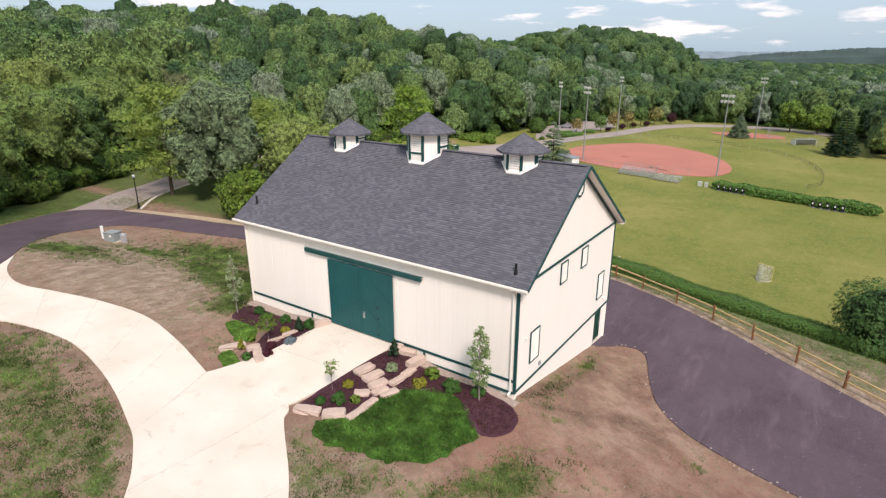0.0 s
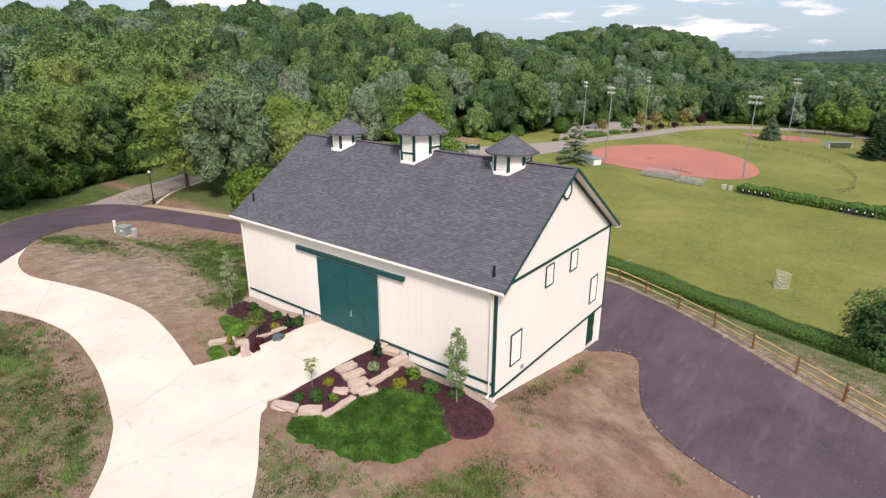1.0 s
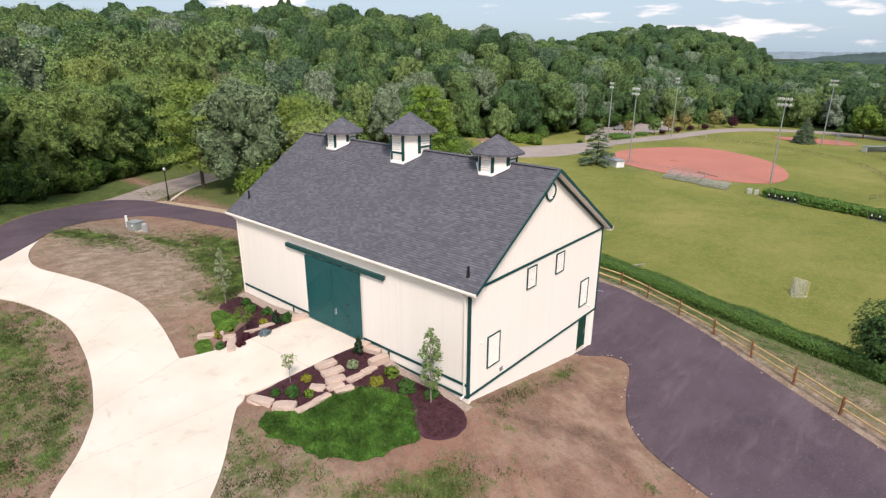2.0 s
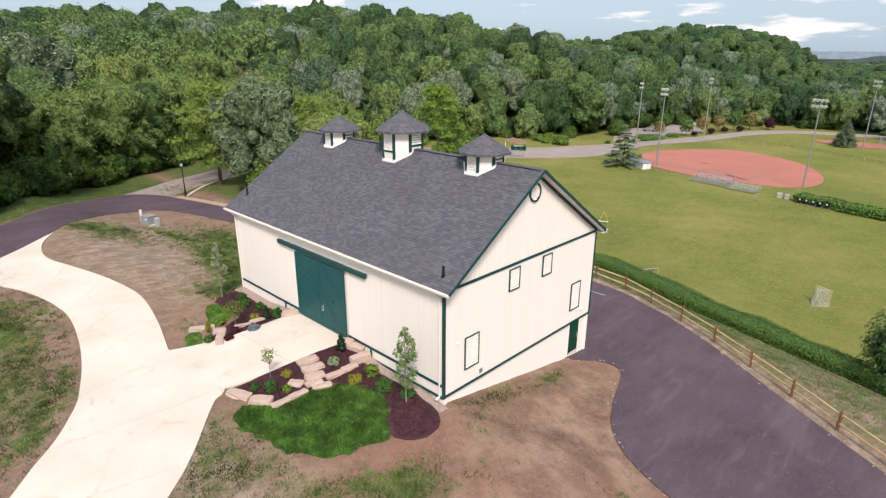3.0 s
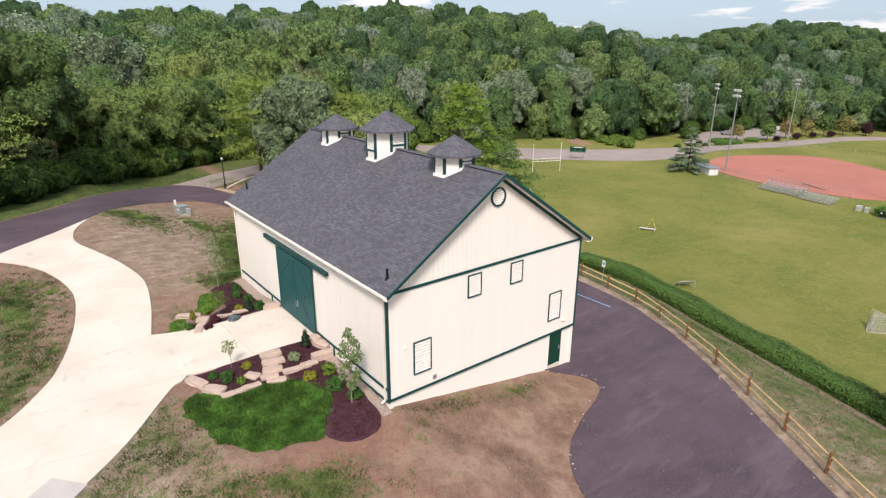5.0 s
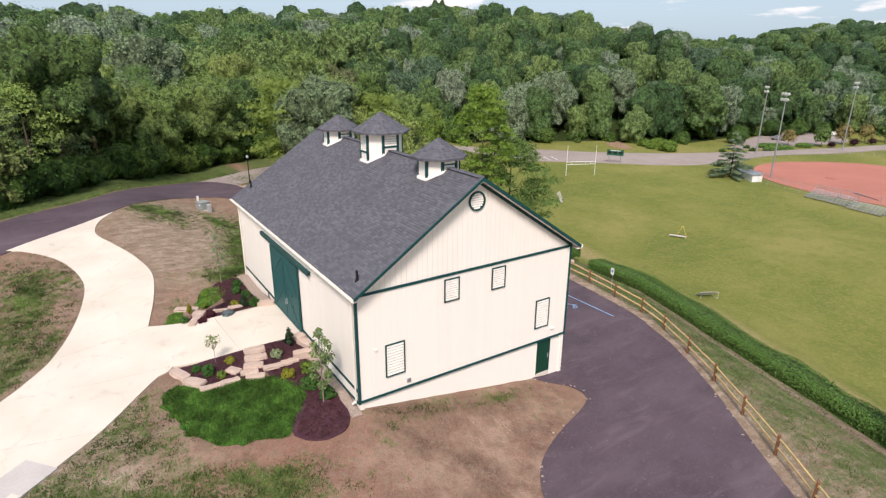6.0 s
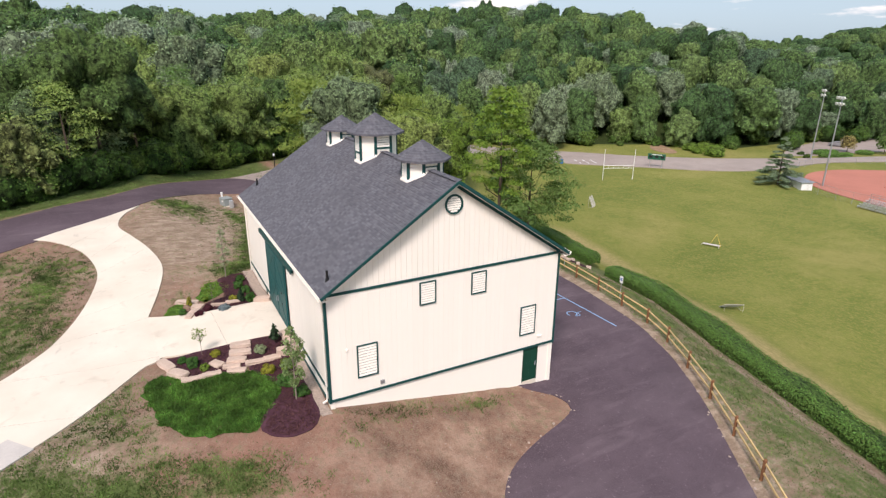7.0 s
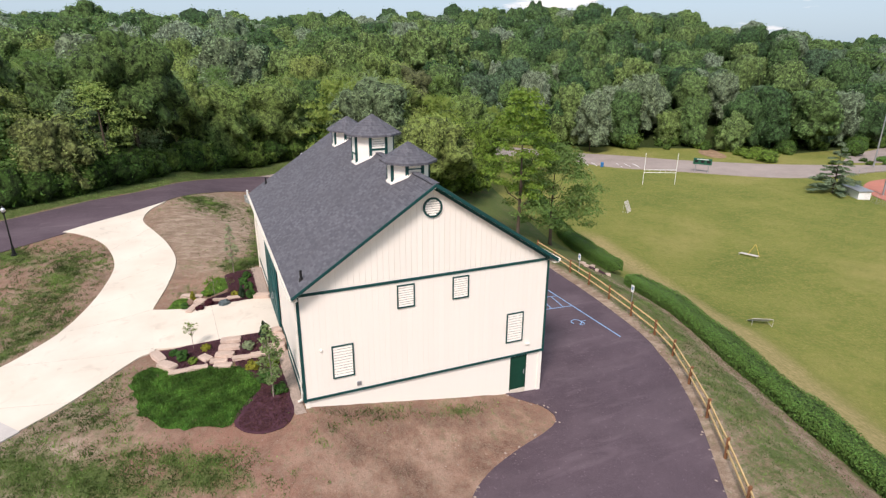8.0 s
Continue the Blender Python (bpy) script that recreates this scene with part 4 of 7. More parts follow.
def louvre(y0, y1, z0, z1, slats):
    """A fixed slatted shutter on the gable."""
    fr = bmesh.new()
    t = 0.062
    box(fr, 0.002, 0.07, y0, y0 + t, z0, z1, 0.005)
    box(fr, 0.002, 0.07, y1 - t, y1, z0, z1, 0.005)
    box(fr, 0.002, 0.068, y0 + t, y1 - t, z0, z0 + t, 0.005)
    box(fr, 0.002, 0.068, y0 + t, y1 - t, z1 - t, z1, 0.005)
    f = part("louvre_window", fr, M_GREEN, barn, "white louvres in a dark green frame")
    part("backing", boxed(0.0015, 0.008, y0 + t, y1 - t, z0 + t, z1 - t), M_LOUVREBACK, f)
    h = (z1 - z0 - 2 * t) / slats
    for i in range(slats):
        z = z0 + t + (i + 0.5) * h
        bm = bmesh.new()
        m = Matrix.Translation((0.034, (y0 + y1) / 2, z)) @ Euler((0, radians(-12), 0)).to_matrix().to_4x4()
        box(bm, -0.008, 0.008, -(y1 - y0) / 2 + t + 0.002, (y1 - y0) / 2 - t - 0.002, -h * 0.375, h * 0.375, 0.0, m)
        part("slat", bm, M_TRIMW, f)


def round_louvre(y, z, r):
    bm = bmesh.new()
    n = 32
    rows = []
    for rr, x in ((r, 0.002), (r, 0.075), (r - 0.085, 0.075), (r - 0.085, 0.002)):
        rows.append([bm.verts.new((x, y + rr * math.cos(6.2832 * i / n), z + rr * math.sin(6.2832 * i / n))) for i in range(n)])
    for k in range(4):
        for i in range(n):
            j = (i + 1) % n
            bm.faces.new((rows[k][i], rows[k][j], rows[(k + 1) % 4][j], rows[(k + 1) % 4][i]))
    f = part("round_louvre_window", bm, M_GREEN, barn, "round white louvre in a dark green ring")
    bm = bmesh.new()
    bmesh.ops.create_circle(bm, cap_ends=True, segments=n, radius=r - 0.09, matrix=pose(0.006, y, z, 0, 90, 0))
    part("backing", bm, M_LOUVREBACK, f)
    for i in range(7):
        dz = (i - 3) * (2 * r - 0.2) / 7
        half = math.sqrt(max(0.01, (r - 0.11) ** 2 - dz ** 2))
        bm = bmesh.new()
        m = Matrix.Translation((0.034, y, z + dz)) @ Euler((0, radians(-12), 0)).to_matrix().to_4x4()
        box(bm, -0.008, 0.008, -half, half, -0.046, 0.046, 0.0, m)
        part("slat", bm, M_TRIMW, f)


def octagon(ap, z, turn=22.5):
    r = ap / math.cos(math.pi / 8)
    return [(r * math.cos(radians(turn + 45 * i)), r * math.sin(radians(turn + 45 * i)), z) for i in range(8)]


def cupola(x, ap, z_eave, z_apex, roof_ap, name_label):
    """An eight-sided lantern: louvres on the four straight faces, plain panels between, and a shingled pyramid roof."""
    zb = roof_z(RIDGE_Y + ap) - 0.3
    bm = bmesh.new()
    lo = [bm.verts.new(p) for p in octagon(ap, zb)]
    hi = [bm.verts.new(p) for p in octagon(ap, z_eave)]
    for i in range(8):
        j = (i + 1) % 8
        bm.faces.new((lo[i], lo[j], hi[j], hi[i]))
    bm.faces.new(hi)
    bm.faces.new(lo[::-1])
    c = part("cupola", bm, M_TRIMW, barn, name_label)
    c.matrix_basis = pose(x, RIDGE_Y, 0)
    # roof with a thick edge and shingle courses on each facet
    steps = 9
    for i in range(8):
        bm = bmesh.new()
        a = Matrix.Rotation(radians(45 * i), 4, "Z")
        half = roof_ap * math.tan(math.pi / 8)
        rows = []
        for k in range(steps):
            t0, t1 = k / steps, (k + 1) / steps
            z0, z1 = z_eave - 0.04 + (z_apex - z_eave + 0.04) * t0, z_eave - 0.04 + (z_apex - z_eave + 0.04) * t1
            r0, r1 = roof_ap * (1 - t0), roof_ap * (1 - t1)
            q = [(r0, -half * (1 - t0), z0), (r0, half * (1 - t0), z0), (r0, half * (1 - t0), z0 + 0.018), (r0, -half * (1 - t0), z0 + 0.018)]
            v = [bm.verts.new(a @ Vector(p)) for p in q]
            bm.faces.new(v)
            if k < steps - 1:
                w = [bm.verts.new(a @ Vector(p)) for p in ((r1, half * (1 - t1), z1), (r1, -half * (1 - t1), z1))]
                bm.faces.new((v[3], v[2], w[0], w[1]))
            else:
                bm.faces.new((v[3], v[2], bm.verts.new(a @ Vector((0, 0, z1)))))
        v = [bm.verts.new(a @ Vector(p)) for p in ((roof_ap, -half, z_eave - 0.04), (roof_ap, half, z_eave - 0.04), (0, 0, z_eave - 0.04))]
        bm.faces.new(v[::-1])
        v = [bm.verts.new(a @ Vector(p)) for p in ((roof_ap - 0.005, -half, z_eave - 0.14), (roof_ap - 0.005, half, z_eave - 0.14), (roof_ap - 0.005, half, z_eave - 0.02), (roof_ap - 0.005, -half, z_eave - 0.02))]
        bm.faces.new(v)
        part("roof_facet", bm, M_SHINGLE, c)
    bm = bmesh.new()
    lo = [bm.verts.new(p) for p in octagon(roof_ap - 0.02, z_eave - 0.14)]
    bm.faces.new(lo[::-1])
    part("soffit", bm, M_TRIMW, c)
    # corner boards
    for p in octagon(ap + 0.012, 0):
        bm = bmesh.new()
        m = Matrix.Translation((p[0], p[1], 0)) @ Matrix.Rotation(math.atan2(p[1], p[0]), 4, "Z")
        box(bm, -0.05, 0.025, -0.085, 0.085, zb, z_eave - 0.10, 0.0, m)
        part("corner_board", bm, M_GREEN, c)
    # louvres on the faces along x and y
    half = ap * math.tan(math.pi / 8)
    zt = z_eave - 0.16
    for i in range(4):
        a = Matrix.Rotation(radians(90 * i), 4, "Z")
        zl = max(zt - 1.05, (RIDGE_Z + 0.22) if i in (0, 2) else z_eave - 1.3)
        bm = bmesh.new()
        box(bm, ap + 0.002, ap + 0.035, -half, half, zl - 0.11, zl, 0.0, a)
        part("cross_rail", bm, M_GREEN, c)
        n = max(4, int((zt - zl) / 0.125))
        for k in range(n):
            z = zl + (k + 0.5) * (zt - zl) / n
            bm = bmesh.new()
            m = a @ Matrix.Translation((ap + 0.022, 0, z)) @ Euler((0, radians(-12), 0)).to_matrix().to_4x4()
            box(bm, -0.007, 0.007, -half + 0.09, half - 0.09, -0.058, 0.058, 0.0, m)
            part("slat", bm, M_TRIMW, c)
        part("louvre_backing", boxed(ap + 0.001, ap + 0.006, -half + 0.06, half - 0.06, zl, zt, m=a), M_LOUVREBACK, c)
    # flashing skirt that follows the roof
    bm = bmesh.new()
    ring = octagon(ap + 0.09, 0)
    inn = octagon(ap + 0.03, 0)
    lo = [bm.verts.new((p[0], p[1], roof_z(RIDGE_Y + p[1]) - 0.02)) for p in ring]
    mi = [bm.verts.new((p[0], p[1], roof_z(RIDGE_Y + p[1]) + 0.07)) for p in ring]
    hi = [bm.verts.new((p[0], p[1], roof_z(RIDGE_Y + p[1]) + 0.17)) for p in inn]
    for i in range(8):
        j = (i + 1) % 8
        bm.faces.new((lo[i], lo[j], mi[j], mi[i]))
        bm.faces.new((mi[i], mi[j], hi[j], hi[i]))
    part("flashing", bm, M_TRIMW, c, "white metal flashing")


build_walls()
build_roof()
build_trim()
build_door()
gutter(EAVE_F - 0.017, BX0 - 0.72, 0.58, roof_z(EAVE_F) - 0.06, -1)
gutter(EAVE_B + 0.017, BX0 - 0.72, 0.52, roof_z(EAVE_B) - 0.06, 1)
downspout(-0.22, -0.03, -0.1, 5.62)
downspout(BX0 + 0.2, -0.03, -0.25, 5.62)
louvre(1.45, 2.53, 0.97, 2.76, 11)
louvre(4.84, 5.76, 4.18, 5.425, 9)
louvre(7.83, 8.75, 4.18, 5.425, 9)
louvre(11.1, 12.15, 0.95, 2.75, 11)
round_louvre(6.74, 9.2, 0.5)
cupola(-16.75, 1.02, 10.98, 11.88, 1.42, "small white cupola with green corner boards")
cupola(-10.15, 1.2, 11.55, 12.66, 1.66, "tall white cupola with green corner boards")
cupola(-3.5, 1.02, 10.98, 11.88, 1.42, "small white cupola with green corner boards")


def man_door():
    d = part("door", boxed(-0.16, -0.11, 11.58, 12.53, -2.26, -0.14, bevel=0.006), M_FDOOR, barn, "dark green plain side door, closed")
    for y0, y1, z0, z1 in ((11.68, 12.0, -1.05, -0.3), (12.1, 12.42, -1.05, -0.3), (11.68, 12.0, -2.1, -1.25), (12.1, 12.42, -2.1, -1.25)):
        part("panel", boxed(-0.112, -0.1, y0, y1, z0, z1, bevel=0.004), M_FDOOR, d)
    bm = bmesh.new()
    box(bm, -0.112, -0.085, 12.42, 12.49, -1.35, -1.05, 0.006)
    tube(bm, (-0.09, 12.45, -1.18), (-0.03, 12.45, -1.18), 0.014, 0.014)
    tube(bm, (-0.035, 12.45, -1.18), (-0.035, 12.33, -1.18), 0.013, 0.013)
    part("handle", bm, M_STEEL, d, "steel lever handle")
    bm = bmesh.new()
    box(bm, -0.2, -0.085, 11.53, 11.58, -2.28, -0.10)
    box(bm, -0.2, -0.085, 12.53, 12.58, -2.28, -0.10)
    box(bm, -0.2, -0.086, 11.58, 12.53, -0.14, -0.10)
    part("door_frame", bm, M_FDOOR, barn)
    part("threshold", boxed(-0.3, -0.09, 11.53, 12.58, -2.6, -2.27, bevel=0.01), M_CONC, barn)


man_door()
# small fixtures on the gable and pipes on the roof
part("wall_vent", boxed(0.001, 0.07, 2.62, 2.84, 0.32, 0.54, bevel=0.01), M_STEEL, barn, "small grey metal wall vent")
# plain little fixture high up by the near corner
part("hose_bib", boxed(0.001, 0.09, 0.88, 1.0, 2.6, 2.72, bevel=0.02), M_TRIMW, barn, "small white wall fixture")
# this box is a small camera fixture below the far shutter
part("wall_light", boxed(0.001, 0.12, 12.38, 12.62, 0.62, 0.72, bevel=0.02), M_TRIMW, barn, "small white wall camera")
for _x, _y in ((-20.0, 1.0), (-0.4, 0.35)):
    _b = bmesh.new()
    tube(_b, (_x, _y, roof_z(_y) - 0.1), (_x, _y, roof_z(_y) + 0.5), 0.06, 0.06, 10)
    tube(_b, (_x, _y, roof_z(_y) - 0.1), (_x, _y, roof_z(_y) + 0.14), 0.13, 0.07, 10)
    part("vent_pipe", _b, M_BLACK, barn, "black plumbing vent pipe")


# ---- trees ----
M_UNDER = leaves("undergrowth_leaves", ((0, (0.05, 0.115, 0.02)), (0.6, (0.095, 0.185, 0.032)), (1, (0.15, 0.24, 0.045))), "object", fine=6.0)

def leaf_cloud(rng, lobes, per, size, aspect=0.6, up=0.5, inner=0.8):
    """Quads of foliage spread over lobes: rows of (x, y, z, rx, ry, rz). Returns vertices and quads."""
    vs = []
    for x, y, z, rx, ry, rz in lobes:
        n = max(6, int(per * (rx * ry + rx * rz + ry * rz) / 3))
        d = rng.normal(size=(n, 3))
        d[:, 2] = np.abs(d[:, 2]) * 0.9 + d[:, 2] * 0.35
        d /= np.linalg.norm(d, axis=1)[:, None]
        rad = inner + (1.12 - inner) * rng.random(n) ** 0.7
        c = d * rad[:, None] * (rx, ry, rz) + (x, y, z)
        nr = d + rng.normal(0, 0.42, (n, 3)) + (0, 0, up)
        nr /= np.linalg.norm(nr, axis=1)[:, None]
        t = np.cross(nr, rng.normal(size=(n, 3)))
        t /= np.linalg.norm(t, axis=1)[:, None]
        b = np.cross(nr, t)
        s = size * (0.6 + 0.8 * rng.random(n))[:, None]
        droop = nr * s * 0.25
        vs.append(np.stack([c - t * s, c + b * s * aspect - droop * 0.3, c + t * s - droop, c - b * s * aspect], axis=1))
    v = np.concatenate(vs).reshape(-1, 3)
    return v, np.arange(len(v)).reshape(-1, 4)


_balls = {}


def ball(sub):
    """Vertices and triangles of a unit ball, kept for use again."""
    if sub not in _balls:
        bm = bmesh.new()
        bmesh.ops.create_icosphere(bm, subdivisions=sub, radius=1.0)
        _balls[sub] = np.array([q.co[:] for q in bm.verts]), np.array([[q.index for q in p.verts] for p in bm.faces])
        bm.free()
    return _balls[sub]


def broad_lobes(rng, h, r, n, base=0.3):
    """Small tufts spread through an airy crown."""
    out = []
    for i in range(n):
        t = ((i + 0.5) / n) ** 0.9
        a = i * 2.39996 + rng.normal(0, 0.35)
        d = r * max(0.12, math.sin(math.pi * (0.16 + 0.80 * t ** 0.85)) ** 0.8) * rng.uniform(0.35, 0.98)
        q = r * rng.uniform(0.17, 0.33)
        out.append((math.cos(a) * d, math.sin(a) * d, h * (base + (0.97 - base) * t) - q * 0.3, q, q * rng.uniform(0.8, 1.25), q * rng.uniform(0.55, 0.85)))
    return out


def cloud_mesh(name, parts, material):
    """Joins (vertices, faces) pairs into one mesh; the triangles are massed foliage, the quads single leaves."""
    vs, fs, o = [], [], 0
    for v, f in parts:
        vs.append(np.asarray(v))
        fs += [[i + o for i in q] for q in (f.tolist() if hasattr(f, "tolist") else f)]
        o += len(v)
    me = mesh_of(name, np.concatenate(vs), fs, material)
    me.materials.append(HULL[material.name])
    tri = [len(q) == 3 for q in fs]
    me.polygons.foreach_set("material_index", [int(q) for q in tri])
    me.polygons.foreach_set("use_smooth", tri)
    return me


def trunk_mesh(rng, h, r, limbs, spread, material, lean=0.0, start=0.25):
    bm = bmesh.new()
    top = Vector((lean * h * 0.3, lean * h * 0.1, h * 0.72))
    tube(bm, (0, 0, -0.4), (0, 0, 0.25), r * 1.6, r * 1.05)
    mid = Vector((top.x * 0.4 + r * 0.5, top.y * 0.4, h * 0.38))
    tube(bm, (0, 0, 0.2), mid, r, r * 0.75)
    tube(bm, mid, top, r * 0.75, r * 0.2)
    for i in range(limbs):
        t = start + (0.85 - start) * (i + rng.random()) / limbs
        p = mid * (t / 0.53) if t < 0.53 else mid.lerp(top, (t - 0.53) / 0.47)
        a = i * 2.4 + rng.random()
        q = p + Vector((math.cos(a) * spread * (1.1 - t), math.sin(a) * spread * (1.1 - t), h * 0.16))
        k = p.lerp(q, 0.55) + Vector((0, 0, -0.04 * h))
        tube(bm, p, k, r * 0.45 * (1.1 - t), r * 0.3 * (1.1 - t), 6)
        tube(bm, k, q, r * 0.3 * (1.1 - t), r * 0.1, 6)
    me = bpy.data.meshes.new("trunk")
    bm.to_mesh(me)
    bm.free()
    me.materials.append(material)
    return me


def crown_lobes(rng, h, r, base, n):
    """Boughs of a full crown: rounded clumps spread over a broad dome."""
    out = []
    half = h * (1 - base) / 2
    mid = h * base + half
    for i in range(n):
        w = 1 - 1.62 * (i + 0.5) / n
        a = i * 2.39996 + rng.normal(0, 0.3)
        flat = (1 - abs(w) ** 2.6) ** (1 / 2.6)
        q = r * rng.uniform(0.22, 0.36)
        k = rng.uniform(0.56, 0.84)
        out.append((math.cos(a) * r * flat * k, math.sin(a) * r * flat * k, mid + w * half * rng.uniform(0.78, 0.94) - q * 0.35, q, q * rng.uniform(0.85, 1.2), q * rng.uniform(0.6, 0.9)))
    return out


def crown_leaves(rng, lobes, n, size, h, base, aspect=0.78, up=0.45):
    """Leaves over the open sides of the boughs, with none buried inside a neighbour."""
    lb = np.array(lobes)
    area = lb[:, 3] * lb[:, 4]
    which = rng.choice(len(lb), n * 3, p=area / area.sum())
    d = rng.normal(size=(n * 3, 3))
    d /= np.linalg.norm(d, axis=1)[:, None]
    rad = 0.72 + 0.42 * rng.random(n * 3) ** 0.8
    c = d * rad[:, None] * lb[which, 3:] + lb[which, :3]
    out = c - (0, 0, h * (base + (1 - base) * 0.38))
    out /= np.linalg.norm(out, axis=1)[:, None]
    near = (((c[:, None, :] - lb[None, :, :3]) / lb[None, :, 3:]) ** 2).sum(axis=2)
    near[np.arange(n * 3), which] = 9
    keep = ((d * out).sum(axis=1) > -0.2) & (near.min(axis=1) > 0.62)
    c, d, out = c[keep][:n], d[keep][:n], out[keep][:n]
    n = len(c)
    nr = 0.6 * d + 0.8 * out + rng.normal(0, 0.25, (n, 3)) + (0, 0, up)
    nr /= np.linalg.norm(nr, axis=1)[:, None]
    t = np.cross(nr, rng.normal(size=(n, 3)))
    t /= np.linalg.norm(t, axis=1)[:, None]
    b = np.cross(nr, t)
    s = size * (0.5 + 0.9 * rng.random(n))[:, None]
    v = np.stack([c - t * s, c + b * s * aspect - nr * s * 0.08, c + t * s - nr * s * 0.3, c - b * s * aspect], axis=1)
    return v.reshape(-1, 3), np.arange(4 * n).reshape(-1, 4)


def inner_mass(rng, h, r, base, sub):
    """The inside of a crown, behind its boughs; the shade there is put into its darker material."""
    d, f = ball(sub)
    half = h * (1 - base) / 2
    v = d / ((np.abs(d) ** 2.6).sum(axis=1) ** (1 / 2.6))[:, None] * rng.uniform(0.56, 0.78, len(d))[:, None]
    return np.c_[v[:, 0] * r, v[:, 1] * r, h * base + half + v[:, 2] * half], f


def crown_dome(rng, h, r, base, sub, lumps=110, relief=0.2, rise=0.1):
    """The massed foliage of a full crown: a dome swollen into many small tufts with creases between them."""
    d, f = ball(sub)
    i = np.arange(lumps) + 0.5
    z = 1 - 2 * i / lumps
    a = i * 2.39996
    k = np.c_[np.cos(a) * np.sqrt(1 - z * z), np.sin(a) * np.sqrt(1 - z * z), z] + rng.normal(0, 0.12, (lumps, 3))
    k /= np.linalg.norm(k, axis=1)[:, None]
    wide = rng.uniform(1.5, 2.9, lumps) / math.sqrt(lumps)
    tall = rng.uniform(0.35, 1.0, lumps) * relief
    c = np.clip((d @ k.T - np.cos(wide)) / (1 - np.cos(wide)), 0, 1)
    # a few broad swellings make the outline uneven
    q = rng.normal(size=(9, 3))
    q /= np.linalg.norm(q, axis=1)[:, None]
    broad = (np.clip(d @ q.T, 0, 1) ** 4 * rng.uniform(-0.16, 0.16, 9)).sum(axis=1)
    tuft = (np.sqrt(c) * tall).max(axis=1)
    s = 1.0 - 0.8 * relief + tuft + broad + rng.normal(0, 0.022, len(d))
    v = d / ((np.abs(d) ** 2.4).sum(axis=1) ** (1 / 2.4))[:, None] * s[:, None]
    v[:, 2] = np.where(v[:, 2] > 0.7, 0.7 + (v[:, 2] - 0.7) * 0.5, v[:, 2])
    half = h * (1 - base) / 2
    taper = 1 - 0.12 * np.clip(v[:, 2], -1, 1.2)
    w = np.c_[v[:, 0] * r * taper, v[:, 1] * r * taper, h * base + half + v[:, 2] * half]
    f = f[w[f].mean(axis=1)[:, 2] > h * (base + rise * (1 - base))]
    used, inv = np.unique(f, return_inverse=True)
    return w[used], inv.reshape(-1, 3), tuft[used] / relief


def dome_leaves(rng, v, f, tuft, n, size, out=0.7, aspect=0.72, up=0.35):
    """Sprays of leaves standing off a dome, thickest on its upper side."""
    tri = v[f]
    nr = np.cross(tri[:, 1] - tri[:, 0], tri[:, 2] - tri[:, 0])
    area = np.linalg.norm(nr, axis=1)
    nr /= area[:, None] + 1e-9
    # few leaves in creases, where the mass's darker colour stands for shade
    p = area * (0.35 + 0.65 * np.clip(nr[:, 2] + 0.5, 0, 1)) * (0.08 + tuft[f].mean(axis=1) ** 1.6)
    q = rng.choice(len(f), n, p=p / p.sum())
    w = rng.dirichlet((1, 1, 1), n)
    c = (tri[q] * w[:, :, None]).sum(axis=1)
    lift = rng.random(n)[:, None] ** 1.8 * out
    c = c + (nr[q] + (0, 0, 0.5)) * lift
    nn = nr[q] * 0.9 + rng.normal(0, 0.3, (n, 3)) + (0, 0, up)
    nn /= np.linalg.norm(nn, axis=1)[:, None]
    t = np.cross(nn, rng.normal(size=(n, 3)))
    t /= np.linalg.norm(t, axis=1)[:, None]
    b = np.cross(nn, t)
    s = size * (0.5 + 0.9 * rng.random(n))[:, None]
    x = np.stack([c - t * s, c + b * s * aspect - nn * s * 0.1, c + t * s - nn * s * 0.3, c - b * s * aspect], axis=1)
    return x.reshape(-1, 3), np.arange(4 * n).reshape(-1, 4)


def dome_kind(seed, h, r, count, size, material, bark, base=0.08, sub=4, lumps=110, relief=0.2, limbs=2, trunk_r=0.22):
    """A trunk and a full crown, to be shared by the trees of one kind."""
    rng = np.random.default_rng(seed)
    v, f, tuft = crown_dome(rng, h, r, base, sub, lumps, relief)
    return trunk_mesh(rng, h, trunk_r, limbs, r * 0.7, bark), cloud_mesh("crown", [dome_leaves(rng, v, f, tuft, count, size), (v, f)], material)


def tree_kind(seed, h, r, count, size, material, bark, base=0.3, trunk_r=0.22, limbs=6, boughs=44, airy=False):
    """A trunk and a crown mesh, to be shared by the trees of one kind; airy: loose tufts with gaps and no massed inside."""
    rng = np.random.default_rng(seed)
    if airy:
        lb = broad_lobes(rng, h, r, 60, base)
        crown = cloud_mesh("crown", [leaf_cloud(rng, lb, count / 60 / (r * 0.25) ** 2, size, inner=0.2)], material)
    else:
        lb = crown_lobes(rng, h, r, base, boughs)
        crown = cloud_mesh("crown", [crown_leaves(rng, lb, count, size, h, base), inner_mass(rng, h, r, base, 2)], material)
    return trunk_mesh(rng, h, trunk_r, limbs, r * 0.8, bark), crown


def plant_tree(kind, x, y, s, turn, label, group="", sink=0.0, name="tree", squash=1.0):
    t = empty(name, x, y, H(x, y) - sink, turn)
    t.scale = (s, s, s * squash)
    part("trunk", kind[0], None, t)
    part("crown", kind[1], None, t)
    return tagged(t, label, "tree", group)


